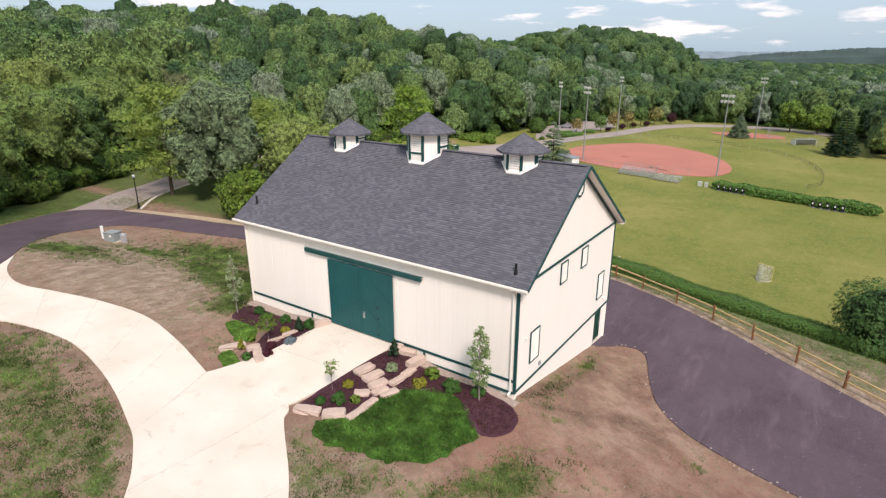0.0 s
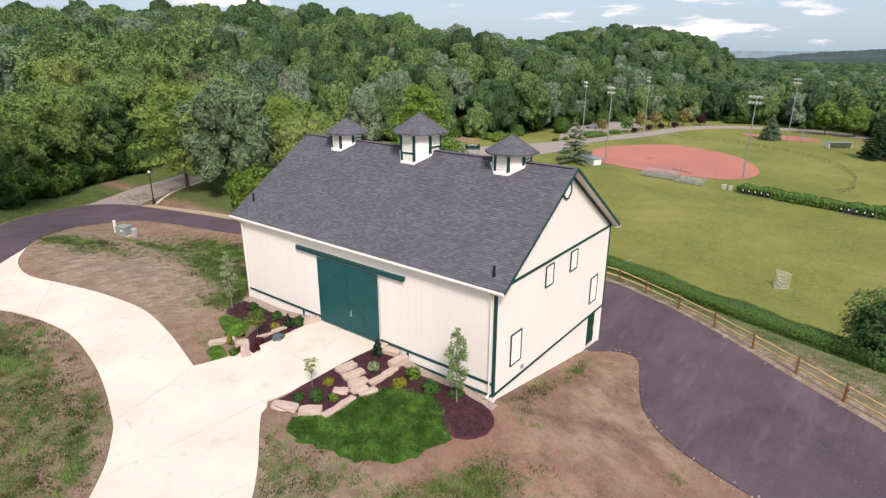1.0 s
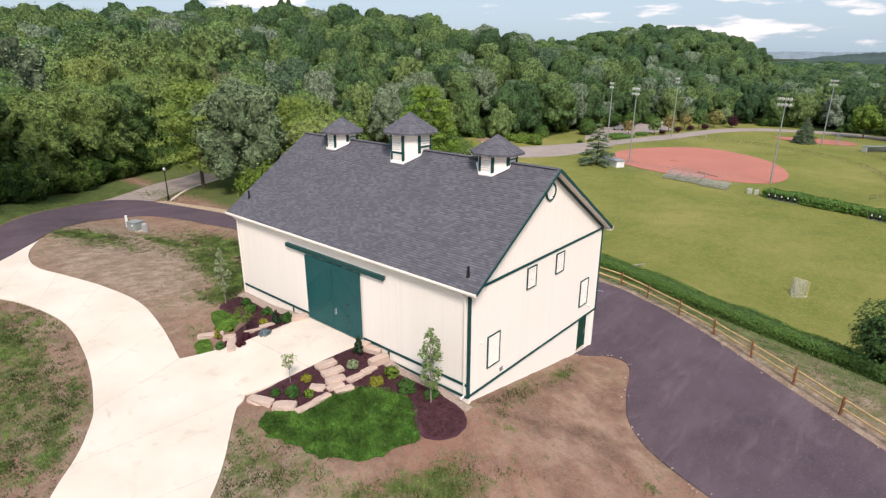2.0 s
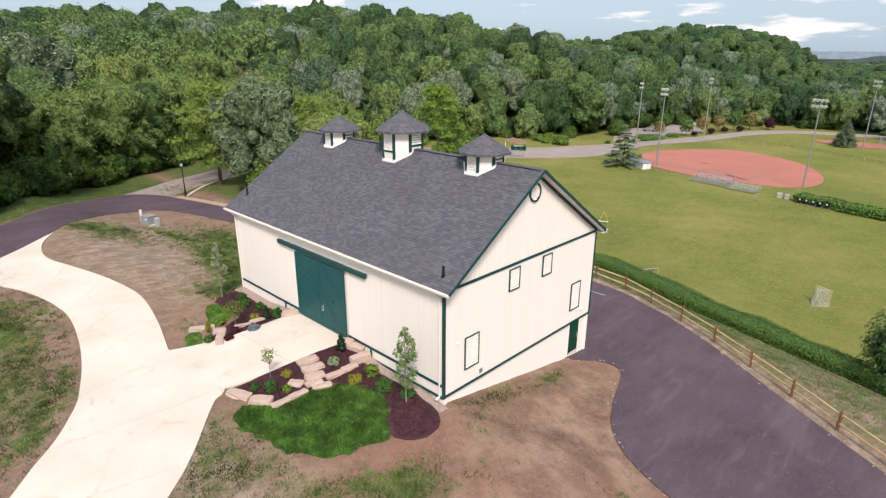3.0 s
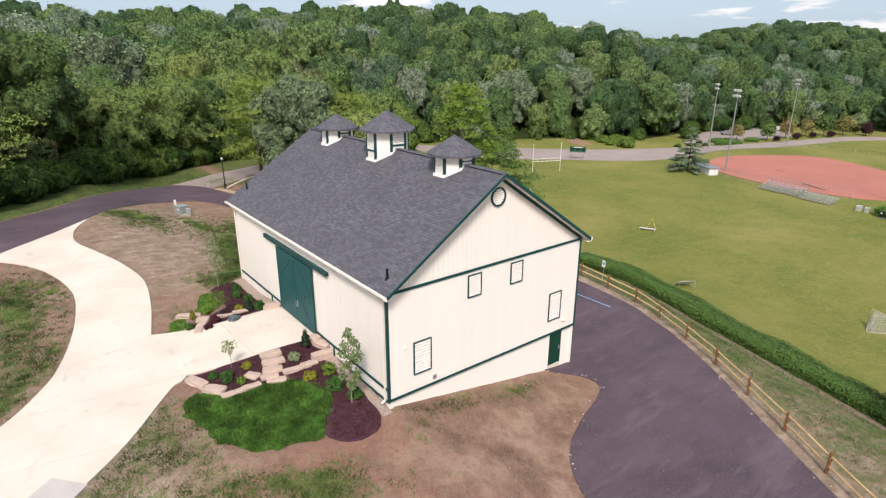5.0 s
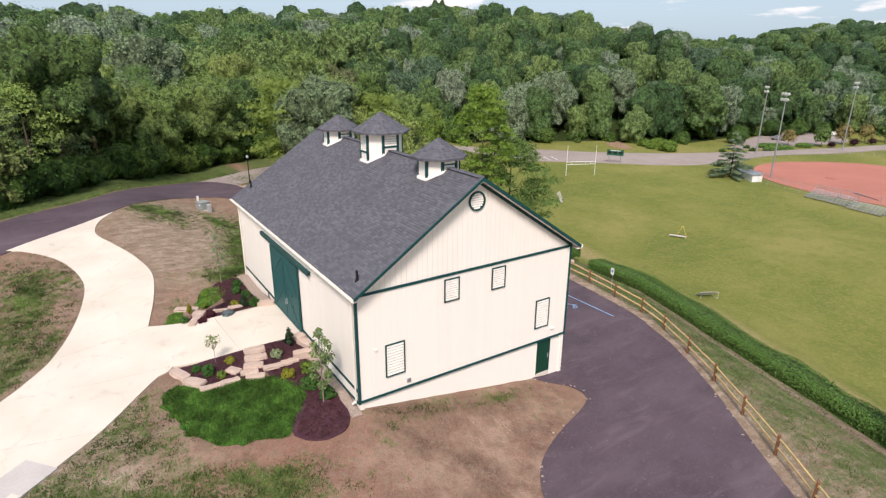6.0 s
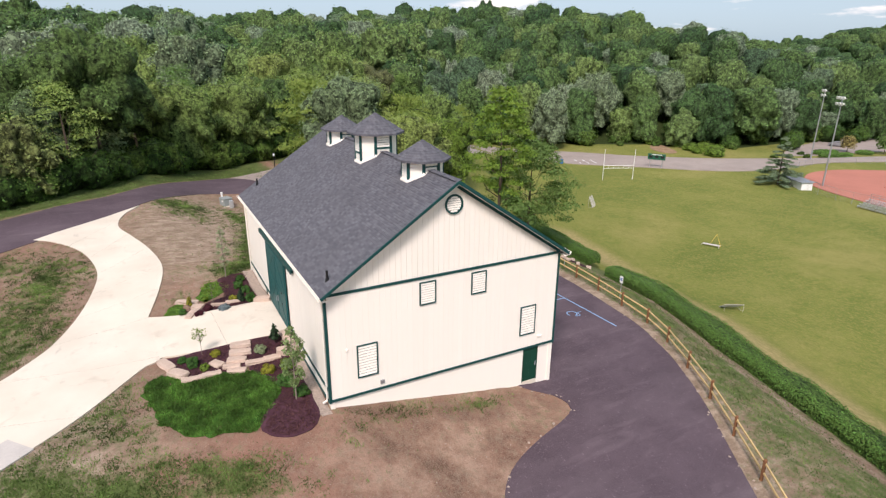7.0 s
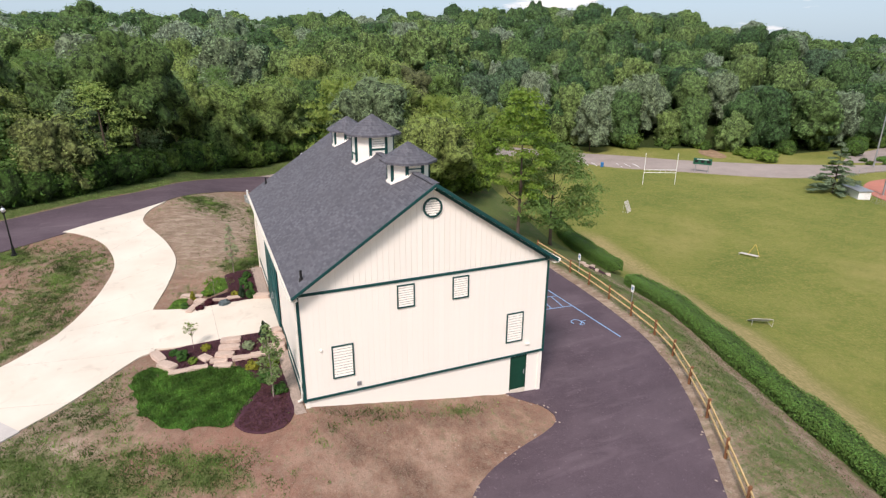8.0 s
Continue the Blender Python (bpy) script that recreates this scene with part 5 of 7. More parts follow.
# trees of the near wood (loose and uneven), of the hillside (tall, full and rounded), of the wood's edge, and bushes
WOOD_KINDS = [dome_kind(11 + i, h, r, 3500, 0.135, M_LEAFEDGE, M_BARK, base=b, lumps=k, relief=0.6, limbs=6) for i, (h, r, b, k) in enumerate(((14.0, 4.6, 0.2, 62), (12.5, 4.2, 0.12, 54), (15.0, 5.2, 0.24, 70), (13.0, 3.6, 0.1, 56), (11.5, 4.8, 0.16, 60), (14.5, 4.2, 0.3, 58)))]
LOOSE_KINDS = [tree_kind(71 + i, h, r, 5000, 0.16, M_LEAFEDGE, M_BARK, base=b, airy=True) for i, (h, r, b) in enumerate(((13.0, 4.4, 0.3), (11.0, 4.0, 0.22), (14.5, 4.8, 0.36)))]
HILL_KINDS = [dome_kind(21 + i, h, r, 1500, 0.2, M_LEAF, M_BARK, base=b, lumps=k, relief=0.56) for i, (h, r, b, k) in enumerate(((18.0, 5.8, -0.06, 58), (16.5, 5.4, -0.08, 52), (18.5, 5.2, -0.05, 60), (17.0, 6.0, 0.16, 52), (19.0, 5.0, 0.2, 44), (20.0, 6.3, 0.24, 64)))]
EDGE_KINDS = [dome_kind(31 + i, 8.0, 3.4, 2000, 0.14, M_LEAFEDGE, M_BARK, base=0.0, lumps=48, relief=0.6, limbs=5) for i in range(3)]
BUSH_KINDS = [dome_kind(41 + i, 3.6, 2.3, 800, 0.12, M_UNDER, M_BARK, base=-0.15, sub=3, lumps=30, relief=0.6, limbs=4, trunk_r=0.06) for i in range(3)]


# tall silvery crowns that stand out on the slope: x, y, size
SILVERY = [(-134, 95, 1.0), (-158, 70, 0.95), (-107, 97, 0.9), (-115, 121, 1.05), (-118, 112, 0.9), (-109, 146, 0.9), (-84.5, 2.5, 1.0), (-78, -17, 0.95), (-125, 40, 0.8), (-150, 110, 0.8), (-104, 168, 0.85)]


def wood_spots(rng):
    """Places of the trees, in jittered rows: distance and bearing from the yard, x, y and spacing."""
    out = []
    for step, lo, hi in ((6.6, 0, 128), (8.6, 128, 330), (10.0, 330, 760), (24.0, 760, 1250)):
        n = int(hi / step)
        for i in range(-n, n):
            for j in range(-n, n):
                x, y = (i + (j % 2) * 0.5 + rng.uniform(-0.36, 0.36)) * step, (j * 0.9 + rng.uniform(-0.36, 0.36)) * step
                d, az = math.hypot(x - 18, y + 12), math.degrees(math.atan2(y + 12, x - 18)) % 360
                if not lo <= d < hi or not 85 < az < 203 or not in_woods(x, y):
                    continue
                if d > np.interp(az, HILL_AZ, HILL_CREST) + 22 and az > 121 and not (az < 128 and 560 < d < 800) or d > 760 and az > 108:
                    continue
                if min(math.hypot(x - a, y - b) for a, b, c in SILVERY) > 7:
                    out.append((d, x, y, step))
    return sorted(out)


def forest():
    rng = np.random.default_rng(77)
    spots = wood_spots(rng)
    near, far = spots[:285], spots[285:]
    for d, x, y, step in near:
        edge = not (in_woods(x + 7, y - 5))
        u = rng.random()
        if step > 8:
            k, s = HILL_KINDS[rng.integers(3) + (0 if d < np.interp(math.degrees(math.atan2(y + 12, x - 18)) % 360, HILL_AZ, HILL_FOOT) + 18 else 3)], rng.uniform(0.72, 1.1)
        elif edge and u < 0.45:
            k, s = EDGE_KINDS[rng.integers(3)], rng.uniform(0.75, 1.25)
        else:
            k, s = (LOOSE_KINDS[rng.integers(3)] if u > 0.72 else WOOD_KINDS[rng.integers(6)]), rng.uniform(0.75, 1.15)
        plant_tree(k, x, y, s, rng.uniform(0, 360), "leafy green woodland tree on the wooded slope", "woodland trees", 0.3, squash=rng.uniform(0.88, 1.1))
    # undergrowth along the wood's edges
    for line, step in ((list(zip(FOREST_EDGE_X, FOREST_EDGE_Y))[1:9], 1.9), (list(zip(FAR_EDGE_X, FAR_EDGE_Y))[1:13], 2.6)):
        e = smooth_line(line, step)
        for x, y in e:
            if step > 2.5 and rng.random() < 0.45:
                continue
            wander = 0.8 if step < 2.5 else 2.8
            x, y = x + rng.normal(0, wander), y + rng.normal(0, wander)
            plant_tree(BUSH_KINDS[rng.integers(3)], x, y, rng.uniform(0.6, 1.3) * (1 if step < 2.5 else rng.uniform(0.5, 1.7)), rng.uniform(0, 360), "leafy green bush at the edge of the woods", "edge bushes", 0.1, "bush")
    protos = []
    for i in range(20):
        # leafy to the ground at the foot of the slope; on the slope; on the far hill; beyond it
        far_off = 0 if i < 6 else 1 if i < 12 else 2 if i < 16 else 3
        h, r = rng.uniform(17.0, 20.0), rng.uniform(4.9, 6.3)
        v, f, tuft = crown_dome(rng, h, r, (0.06, 0.2, 0.16, 0.1)[far_off], (4, 3, 3, 2)[far_off], (60, 36, 28, 16)[far_off], 0.56, (0.1, 0.0, 0.0, 0.0)[far_off])
        protos.append((*dome_leaves(rng, v, f, tuft, (640, 420, 150, 50)[far_off], (0.24, 0.24, 0.34, 0.7)[far_off]), v, f))
    V, T, L, o = [], [], [], 0
    counts = []
    for d, x, y, step in far:
        v, f, cv, cf = protos[rng.integers(6) if d < np.interp(math.degrees(math.atan2(y + 12, x - 18)) % 360, HILL_AZ, HILL_FOOT) + 20 else 6 + rng.integers(6) if d < 330 else 12 + rng.integers(4) if d < 560 else 16 + rng.integers(4)]
        a, s = rng.uniform(0, 6.28), rng.uniform(0.76, 1.14) * (1.0 if step < 16 else 2.0) * (0.78 if x > -85 and y > 180 else 1.0)
        R = np.array([[math.cos(a), -math.sin(a), 0], [math.sin(a), math.cos(a), 0], [0, 0, rng.uniform(0.88, 1.1) * (1.0 if step < 9 else 0.86 if step < 16 else 0.45)]]) * s
        w = np.concatenate([v, cv]) @ R.T + (x, y, H(x, y) - 1.0)
        V.append(w)
        # mostly green, darker on the far hill, here and there a silvery crown
        tint = rng.random() ** 1.2 * (0.72 if y < 60 else 0.6 if d < 330 else 0.42) if rng.random() > (0.2 if d < 330 else 0.08) else rng.uniform(0.78, 1.0)
        T.append(np.full(len(w), tint, np.float32))
        L += [(f + o).ravel(), (cf + len(v) + o).ravel()]
        counts += [np.full(len(f), 4), np.full(len(cf), 3)]
        o += len(w)
    V, T, L, C = np.concatenate(V), np.concatenate(T), np.concatenate(L), np.concatenate(counts)
    me = bpy.data.meshes.new("far_woods")
    me.vertices.add(len(V))
    me.vertices.foreach_set("co", V.ravel())
    me.loops.add(len(L))
    me.loops.foreach_set("vertex_index", L.astype(np.int32))
    me.polygons.add(len(C))
    me.polygons.foreach_set("loop_start", np.r_[0, np.cumsum(C)[:-1]].astype(np.int32))
    me.update(calc_edges=True)
    me.materials.append(M_LEAFFAR)
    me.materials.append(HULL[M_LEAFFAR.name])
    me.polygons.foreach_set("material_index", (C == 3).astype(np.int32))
    me.polygons.foreach_set("use_smooth", C == 3)
    me.attributes.new("tint", "FLOAT", "POINT").data.foreach_set("value", T)
    tagged(new("far_woods", me), "dense green summer woods covering the hills", "woods", kind="stuff")


forest()


# ---- planting beds, lawn and stones by the door ----
def laid(name, me, label, category, kind="structure"):
    return tagged(part(name, me, None), label, category, kind=kind)


laid("mulch_bed", blob("mulch_bed", [(-8.25, -7.0), (-8.15, -5.0), (-8.05, -3.0), (-7.75, -0.45), (-6.2, -0.35), (-5.5, -0.6), (-5.35, -2.4), (-5.35, -4.2), (-5.6, -6.2), (-6.9, -6.8)], M_MULCH, 0.05, rough=0.015), "dark purple-brown bark mulch bed beside the drive", "mulch bed")
laid("mulch_bed", blob("mulch_bed_", [(-5.5, -0.75), (-3.1, -0.6), (-1.0, -0.55), (0.2, -0.6), (0.85, -1.2), (0.9, -2.4), (0.1, -3.3), (-0.7, -3.1), (-1.1, -2.5), (-2.2, -1.85), (-3.9, -2.0), (-5.2, -2.9)], M_MULCH, 0.06, rough=0.015), "dark purple-brown bark mulch bed along the barn wall", "mulch bed")
laid("mulch_bed", blob("mulch_bed__", [(-13.05, -6.3), (-12.75, -5.0), (-12.65, -3.2), (-12.95, -0.95), (-14.8, -0.8), (-17.0, -0.75), (-19.4, -0.8), (-19.3, -2.0), (-18.7, -2.8), (-17.1, -2.3), (-15.5, -2.6), (-14.9, -3.3), (-14.5, -4.6), (-14.0, -5.4)], M_MULCH, 0.05, rough=0.015), "dark purple-brown bark mulch bed with young shrubs", "mulch bed")
laid("gravel_strip", ribbon("gravel_strip", [(-5.4, -0.06), (-2.6, -0.06), (0.0, -0.06), (0.3, 0.0)], [(-5.4, -0.62), (-2.6, -0.6), (-0.1, -0.62), (0.3, -0.5)], M_GRAVEL, 0.045, 4), "pale pinkish gravel strip along the barn wall", "gravel")
laid("gravel_strip", ribbon("gravel_strip", [(-19.9, -0.06), (-16.0, -0.06), (-12.6, -0.17)], [(-19.9, -0.8), (-16.0, -0.78), (-12.7, -0.8)], M_GRAVEL, 0.05, 4), "pale pinkish gravel strip along the barn wall", "gravel")
def uneven(outline, seed, amount=0.1, step=0.45):
    """The same outline with a ragged grown edge."""
    rng = np.random.default_rng(seed)
    o = smooth_line(list(outline) + [outline[0]], step)[:-1]
    return [tuple(p) for p in o + rng.normal(0, amount, o.shape)]


LAWN = uneven([(-6.75, -6.95), (-5.5, -6.2), (-5.25, -4.4), (-5.0, -3.1), (-3.6, -2.0), (-1.9, -2.0), (-0.9, -2.9), (0.1, -3.3), (-0.35, -4.9), (-0.75, -6.3), (-1.7, -7.1), (-3.0, -7.6), (-4.8, -7.95), (-6.2, -7.7)], 3)
LAWN_BED = uneven([(-16.2, -4.5), (-18.5, -3.35), (-17.4, -2.2), (-16.3, -2.7), (-15.3, -3.95)], 4, 0.06)
LAWN_DRIVE = uneven([(-13.8, -6.85), (-15.3, -6.2), (-15.6, -5.7), (-15.2, -5.3), (-13.7, -5.9), (-13.3, -6.4)], 5, 0.05)
laid("lawn", blob("lawn", LAWN, M_LAWN, 0.04, rough=0.07, rings=14), "lush dark green lawn patch", "lawn")
laid("lawn", blob("lawn_", LAWN_BED, M_LAWN, 0.03, rough=0.01), "small lush green lawn patch between the beds", "lawn")
laid("lawn", blob("lawn__", LAWN_DRIVE, M_LAWN, 0.03, rough=0.01), "small lush green lawn patch beside the drive", "lawn")


def scatter_in(rng, outline, n):
    """Random places inside an outline, by even-odd crossing."""
    o = smooth_line(list(outline) + [outline[0]], 0.4)
    lo, hi = o.min(axis=0), o.max(axis=0)
    p = lo + rng.random((n * 3, 2)) * (hi - lo)
    a, b = o[:-1], o[1:]
    x, y = p[:, :1], p[:, 1:]
    cross = ((a[:, 1] > y) != (b[:, 1] > y)) & (x < (b[:, 0] - a[:, 0]) * (y - a[:, 1]) / (b[:, 1] - a[:, 1] + 1e-9) + a[:, 0])
    return p[cross.sum(axis=1) % 2 == 1][:n]


def blades(name, p, rng, hgt, width, material, label, lift=0.03):
    """Grass blades, one triangle each, at the places p."""
    n = len(p)
    z = height(p[:, 0], p[:, 1]) + lift
    a = rng.random(n) * 6.283
    h = hgt * (0.5 + rng.random(n))
    lean = rng.normal(0, 0.45, (n, 2)) * h[:, None]
    w = np.c_[np.cos(a), np.sin(a)] * width * (0.6 + 0.8 * rng.random(n))[:, None]
    v = np.empty((n, 3, 3))
    v[:, 0] = np.c_[p - w, z]
    v[:, 1] = np.c_[p + w, z]
    v[:, 2] = np.c_[p + lean, z + h]
    me = bpy.data.meshes.new(name)
    me.vertices.add(3 * n)
    me.vertices.foreach_set("co", v.ravel())
    me.loops.add(3 * n)
    me.loops.foreach_set("vertex_index", np.arange(3 * n, dtype=np.int32))
    me.polygons.add(n)
    me.polygons.foreach_set("loop_start", np.arange(0, 3 * n, 3, dtype=np.int32))
    me.update(calc_edges=True)
    me.materials.append(material)
    return tagged(new(name, me), label, "grass", kind="stuff")


_r = np.random.default_rng(21)
blades("lawn_grass", scatter_in(_r, LAWN, 26000), _r, 0.10, 0.022, M_GRASS, "lush dark green lawn grass")
blades("lawn_grass", np.concatenate([scatter_in(_r, LAWN_BED, 3500), scatter_in(_r, LAWN_DRIVE, 2000)]), _r, 0.04, 0.02, M_LAWNLIGHT, "lush green lawn grass")


def worn_turf():
    """Tufts of grass and weeds, in clumps where the turf is patchy."""
    rng = np.random.default_rng(8)
    out = []
    for k, cx, cy, rx, ry, ang in TURF_SPOTS:
        a = radians(ang)
        n = int(80 * rx * ry * k)
        c = rng.normal(0, 0.62, (n, 2)) * (rx, ry)
        c = np.c_[c[:, 0] * math.cos(a) - c[:, 1] * math.sin(a) + cx, c[:, 0] * math.sin(a) + c[:, 1] * math.cos(a) + cy]
        out.append((c[:, None, :] + rng.normal(0, 0.12, (n, 12, 2))).reshape(-1, 2))
    # verge between the lower drive and the hedge
    t = rng.random(6000)
    out.append(np.c_[-18 + 36 * t, np.interp(-18 + 36 * t, [-18, -9, -3, 3, 9, 18], [28, 28, 27.0, 24.6, 21.0, 15.8]) + rng.normal(0, 1.1, 6000)])
    s = rng.uniform(-20, 17, 9000)
    out.append(np.c_[s, np.interp(s, [-18, -9, -3, 3, 9, 18], [29.6, 28.6, 27.6, 26.2, 24.3, 19.4]) + rng.uniform(-3.0, 2.4, 9000)])
    s = rng.uniform(-32, 8, 14000)
    out.append(np.c_[np.interp(s, [-33, -20.7, -14.3, -8, -3, 1, 8], [-28.6, -36.4, -40.6, -46.2, -52.1, -56.2, -58.0]) - 5.0 * rng.random(14000) ** 1.3, s])
    # weeds over the whole yard
    out.append(np.c_[rng.uniform(-46, 10, 9000), rng.uniform(-26, 4, 9000)])
    p = np.concatenate(out)
    x, y = p[:, 0], p[:, 1]
    paved = np.zeros(len(p), bool)
    for left, right in ((DRIVE_IN, DRIVE_OUT), (DRIVE_IN2, DRIVE_OUT2), (ROAD_NEAR, ROAD_FAR), (LOWER_IN, LOWER_OUT)):
        poly = np.concatenate([smooth_line(left), smooth_line(right)[::-1]])
        a, b = poly, np.roll(poly, -1, axis=0)
        cr = np.zeros(len(p), int)
        for i in range(len(a)):
            cr += ((a[i, 1] > y) != (b[i, 1] > y)) & (x < (b[i, 0] - a[i, 0]) * (y - a[i, 1]) / (b[i, 1] - a[i, 1] + 1e-9) + a[i, 0])
        paved |= cr % 2 == 1
    paved |= (x > BX0) & (x < 0.05) & (y > -0.5) & (y < 14)
    paved |= (x > -14.8) & (x < -5.2) & (y > -7.6) & (y < 0)
    blades("weeds", p[~paved], rng, 0.085, 0.022, M_TURF, "patchy green turf and weeds on bare earth", 0.0)


M_TURF = leaves("turf_blades", ((0, (0.094, 0.148, 0.038)), (1, (0.104, 0.158, 0.042))), "object", 0.8)
worn_turf()


def chips():
    rng = np.random.default_rng(4)
    ps = [scatter_in(rng, o, n) for o, n in (([(-8.05, -6.6), (-7.7, -3.0), (-7.3, -0.7), (-5.7, -0.8), (-5.6, -5.9)], 2600), ([(-5.4, -0.8), (0.1, -0.7), (0.8, -1.3), (0.8, -2.4), (0.1, -3.2), (-1.1, -2.4), (-2.2, -1.9), (-3.9, -2.0), (-5.2, -2.8)], 2600), ([(-14.2, -5.7), (-13.5, -3.9), (-13.15, -1.1), (-19.2, -0.95), (-18.6, -2.6), (-15.1, -2.9), (-14.6, -4.9)], 2600))]
    p = np.concatenate(ps)
    n = len(p)
    a = rng.random(n) * 6.283
    d = np.c_[np.cos(a), np.sin(a), rng.normal(0, 0.3, n)] * (0.03 + 0.05 * rng.random(n))[:, None]
    s = np.c_[-np.sin(a), np.cos(a), rng.normal(0, 0.3, n)] * 0.014
    c = np.c_[p, height(p[:, 0], p[:, 1]) + 0.062 + 0.03 * rng.random(n)]
    v = np.stack([c - d - s, c + d - s, c + d + s, c - d + s], axis=1).reshape(-1, 3)
    tagged(part("mulch_chips", mesh_of("mulch_chips", v, np.arange(4 * n).reshape(-1, 4), M_CHIP), None), "loose dark bark chips", "mulch", kind="stuff")


M_CHIP = leaves("bark_chips", ((0, (0.085, 0.036, 0.038)), (1, (0.085, 0.036, 0.038))), "object")
chips()


def stone(cx, cy, length, width, tall, turn, lift=0.0, seed=0):
    """A rough quarried block with chipped corners."""
    rng = random.Random(seed)
    bm = bmesh.new()
    bmesh.ops.create_cube(bm, size=1.0)
    bmesh.ops.subdivide_edges(bm, edges=bm.edges, cuts=2, use_grid_fill=True)
    for v in bm.verts:
        r = Vector((abs(v.co.x), abs(v.co.y), abs(v.co.z)))
        k = 1.0 - 0.045 * (sum(1 for q in r if q > 0.49) - 1)
        v.co = Vector((v.co.x * length * k + rng.gauss(0, 0.012), v.co.y * width * k + rng.gauss(0, 0.016), v.co.z * tall + rng.gauss(0, 0.012)))
    me = bpy.data.meshes.new("stone")
    bm.to_mesh(me)
    bm.free()
    me.materials.append(M_STONE)
    z = H(cx, cy) + lift
    return me, pose(cx, cy, z, rng.uniform(-2, 2), rng.uniform(-2, 2), turn)


def stones(name, label, rows):
    t = tagged(empty(name, rows[0][0], rows[0][1], H(rows[0][0], rows[0][1])), label, "stone edging")
    inv = t.matrix_basis.inverted()
    for i, r in enumerate(rows):
        me, m = stone(*r, seed=i + len(name) * 7)
        part("stone", me, None, t).matrix_basis = inv @ m
    return t


stones("stone_steps", "rough tan sandstone garden steps", [
    (-7.3, -2.97, 1.15, 0.53, 0.26, 83, 0.14), (-6.6, -3.1, 1.2, 0.53, 0.26, 80, 0.10), (-6.0, -3.4, 1.05, 0.5, 0.28, 75, 0.07),
    (-5.62, -3.72, 0.95, 0.42, 0.22, 78, 0.04), (-6.2, -4.4, 0.8, 0.55, 0.2, 35, 0.05), (-5.15, -3.55, 1.0, 0.5, 0.2, 70, 0.03),
])
stones("stone_edging", "tan sandstone blocks edging the planting bed", [
    (-7.45, -6.85, 1.35, 0.5, 0.34, 22, 0.06), (-6.2, -6.35, 1.1, 0.62, 0.34, 38, 0.06),
    (-5.38, -5.75, 1.05, 0.40, 0.2, 86, 0.05), (-5.36, -4.78, 1.0, 0.40, 0.2, 91, 0.06),
    (-5.45, -2.55, 1.0, 0.42, 0.2, 88, 0.07), (-5.42, -1.62, 0.95, 0.42, 0.2, 91, 0.08),
    (-5.62, -0.72, 1.2, 0.5, 0.5, 84, 0.12), (-6.5, -0.33, 1.0, 0.5, 0.42, 25, 0.10), (-7.2, -0.42, 0.75, 0.6, 0.4, 10, 0.12),
])
stones("stone_edging", "tan sandstone blocks edging the planting bed", [
    (-15.55, -5.1, 1.5, 0.5, 0.26, 62, 0.04), (-14.35, -4.55, 0.75, 0.55, 0.3, 60, 0.06), (-13.7, -4.8, 0.75, 0.5, 0.3, -35, 0.06), (-13.15, -5.15, 0.7, 0.45, 0.3, -25, 0.05),
    (-13.9, -3.3, 1.0, 0.3, 0.2, 78, 0.07), (-13.7, -2.4, 1.0, 0.3, 0.2, 80, 0.08), (-12.85, -0.65, 1.1, 0.5, 0.42, 70, 0.10),
])


# ---- shrubs ----
def shrub_mesh(seed, r, h, material, tall=False, size=0.045):
    """Loose clumps of leaves round an inside coloured dark for shade; tall: narrowing to a point."""
    rng = np.random.default_rng(seed)
    lb = crown_lobes(rng, h, r, -0.05, 20)
    v, f = crown_leaves(rng, lb, 1100, size, h, -0.05)
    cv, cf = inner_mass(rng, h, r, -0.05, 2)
    if tall:
        for w in (v, cv):
            w[:, :2] *= (1.25 - 1.0 * np.clip(w[:, 2] / h, 0, 1))[:, None]
    return cloud_mesh("foliage", [(v, f), (cv, cf)], material)


def shrub(x, y, r, h, material, label, seed, tall=False, size=0.045, category="shrub"):
    r, h = r * 0.8, h * 0.8
    s = empty("shrub", x, y, H(x, y) + 0.03, seed * 37 % 360)
    bm = bmesh.new()
    for i in range(4):
        a = i * 1.7
        tube(bm, (0, 0, -0.05), (math.cos(a) * r * 0.4, math.sin(a) * r * 0.4, h * 0.5), 0.012, 0.006, 5)
    part("stems", bm, M_BARK, s)
    part("foliage", shrub_mesh(seed, r, h, material, tall, size), None, s)
    return tagged(s, label, category)


def young_tree(x, y, h, r, clear, material, label, seed, size=0.07, per=120, tall=True, bark=None, lobes=16):
    rng = np.random.default_rng(seed)
    t = empty("young_tree", x, y, H(x, y), seed * 53 % 360)
    bm = bmesh.new()
    tube(bm, (0, 0, -0.1), (0.02, 0.01, h * 0.5), 0.05 * h / 5, 0.035 * h / 5)
    tube(bm, (0.02, 0.01, h * 0.5), (0.0, 0.03, h * 0.95), 0.035 * h / 5, 0.01)
    lb = []
    for i in range(lobes):
        u = (i + 0.5) / lobes
        z = clear + (h - clear) * u
        a = i * 2.4 + rng.random()
        prof = math.sin(math.pi * min(1, 0.18 + 0.82 * u)) if tall else math.sqrt(max(0.05, 1 - (2 * u - 1) ** 2))
        d = r * 0.6 * prof
        q = r * (0.35 + 0.2 * rng.random()) * (0.5 + 0.5 * prof)
        lb.append((math.cos(a) * d, math.sin(a) * d, z, q, q, q * (1.5 if tall else 0.75)))
        tube(bm, (0, 0, max(clear * 0.8, z - 0.5)), (math.cos(a) * d, math.sin(a) * d, z), 0.016, 0.006, 5)
    part("trunk", bm, bark or M_PALEBARK, t)
    part("crown", cloud_mesh("crown", [leaf_cloud(rng, lb, per, size, inner=0.35)], material), None, t)
    return tagged(t, label, "tree")


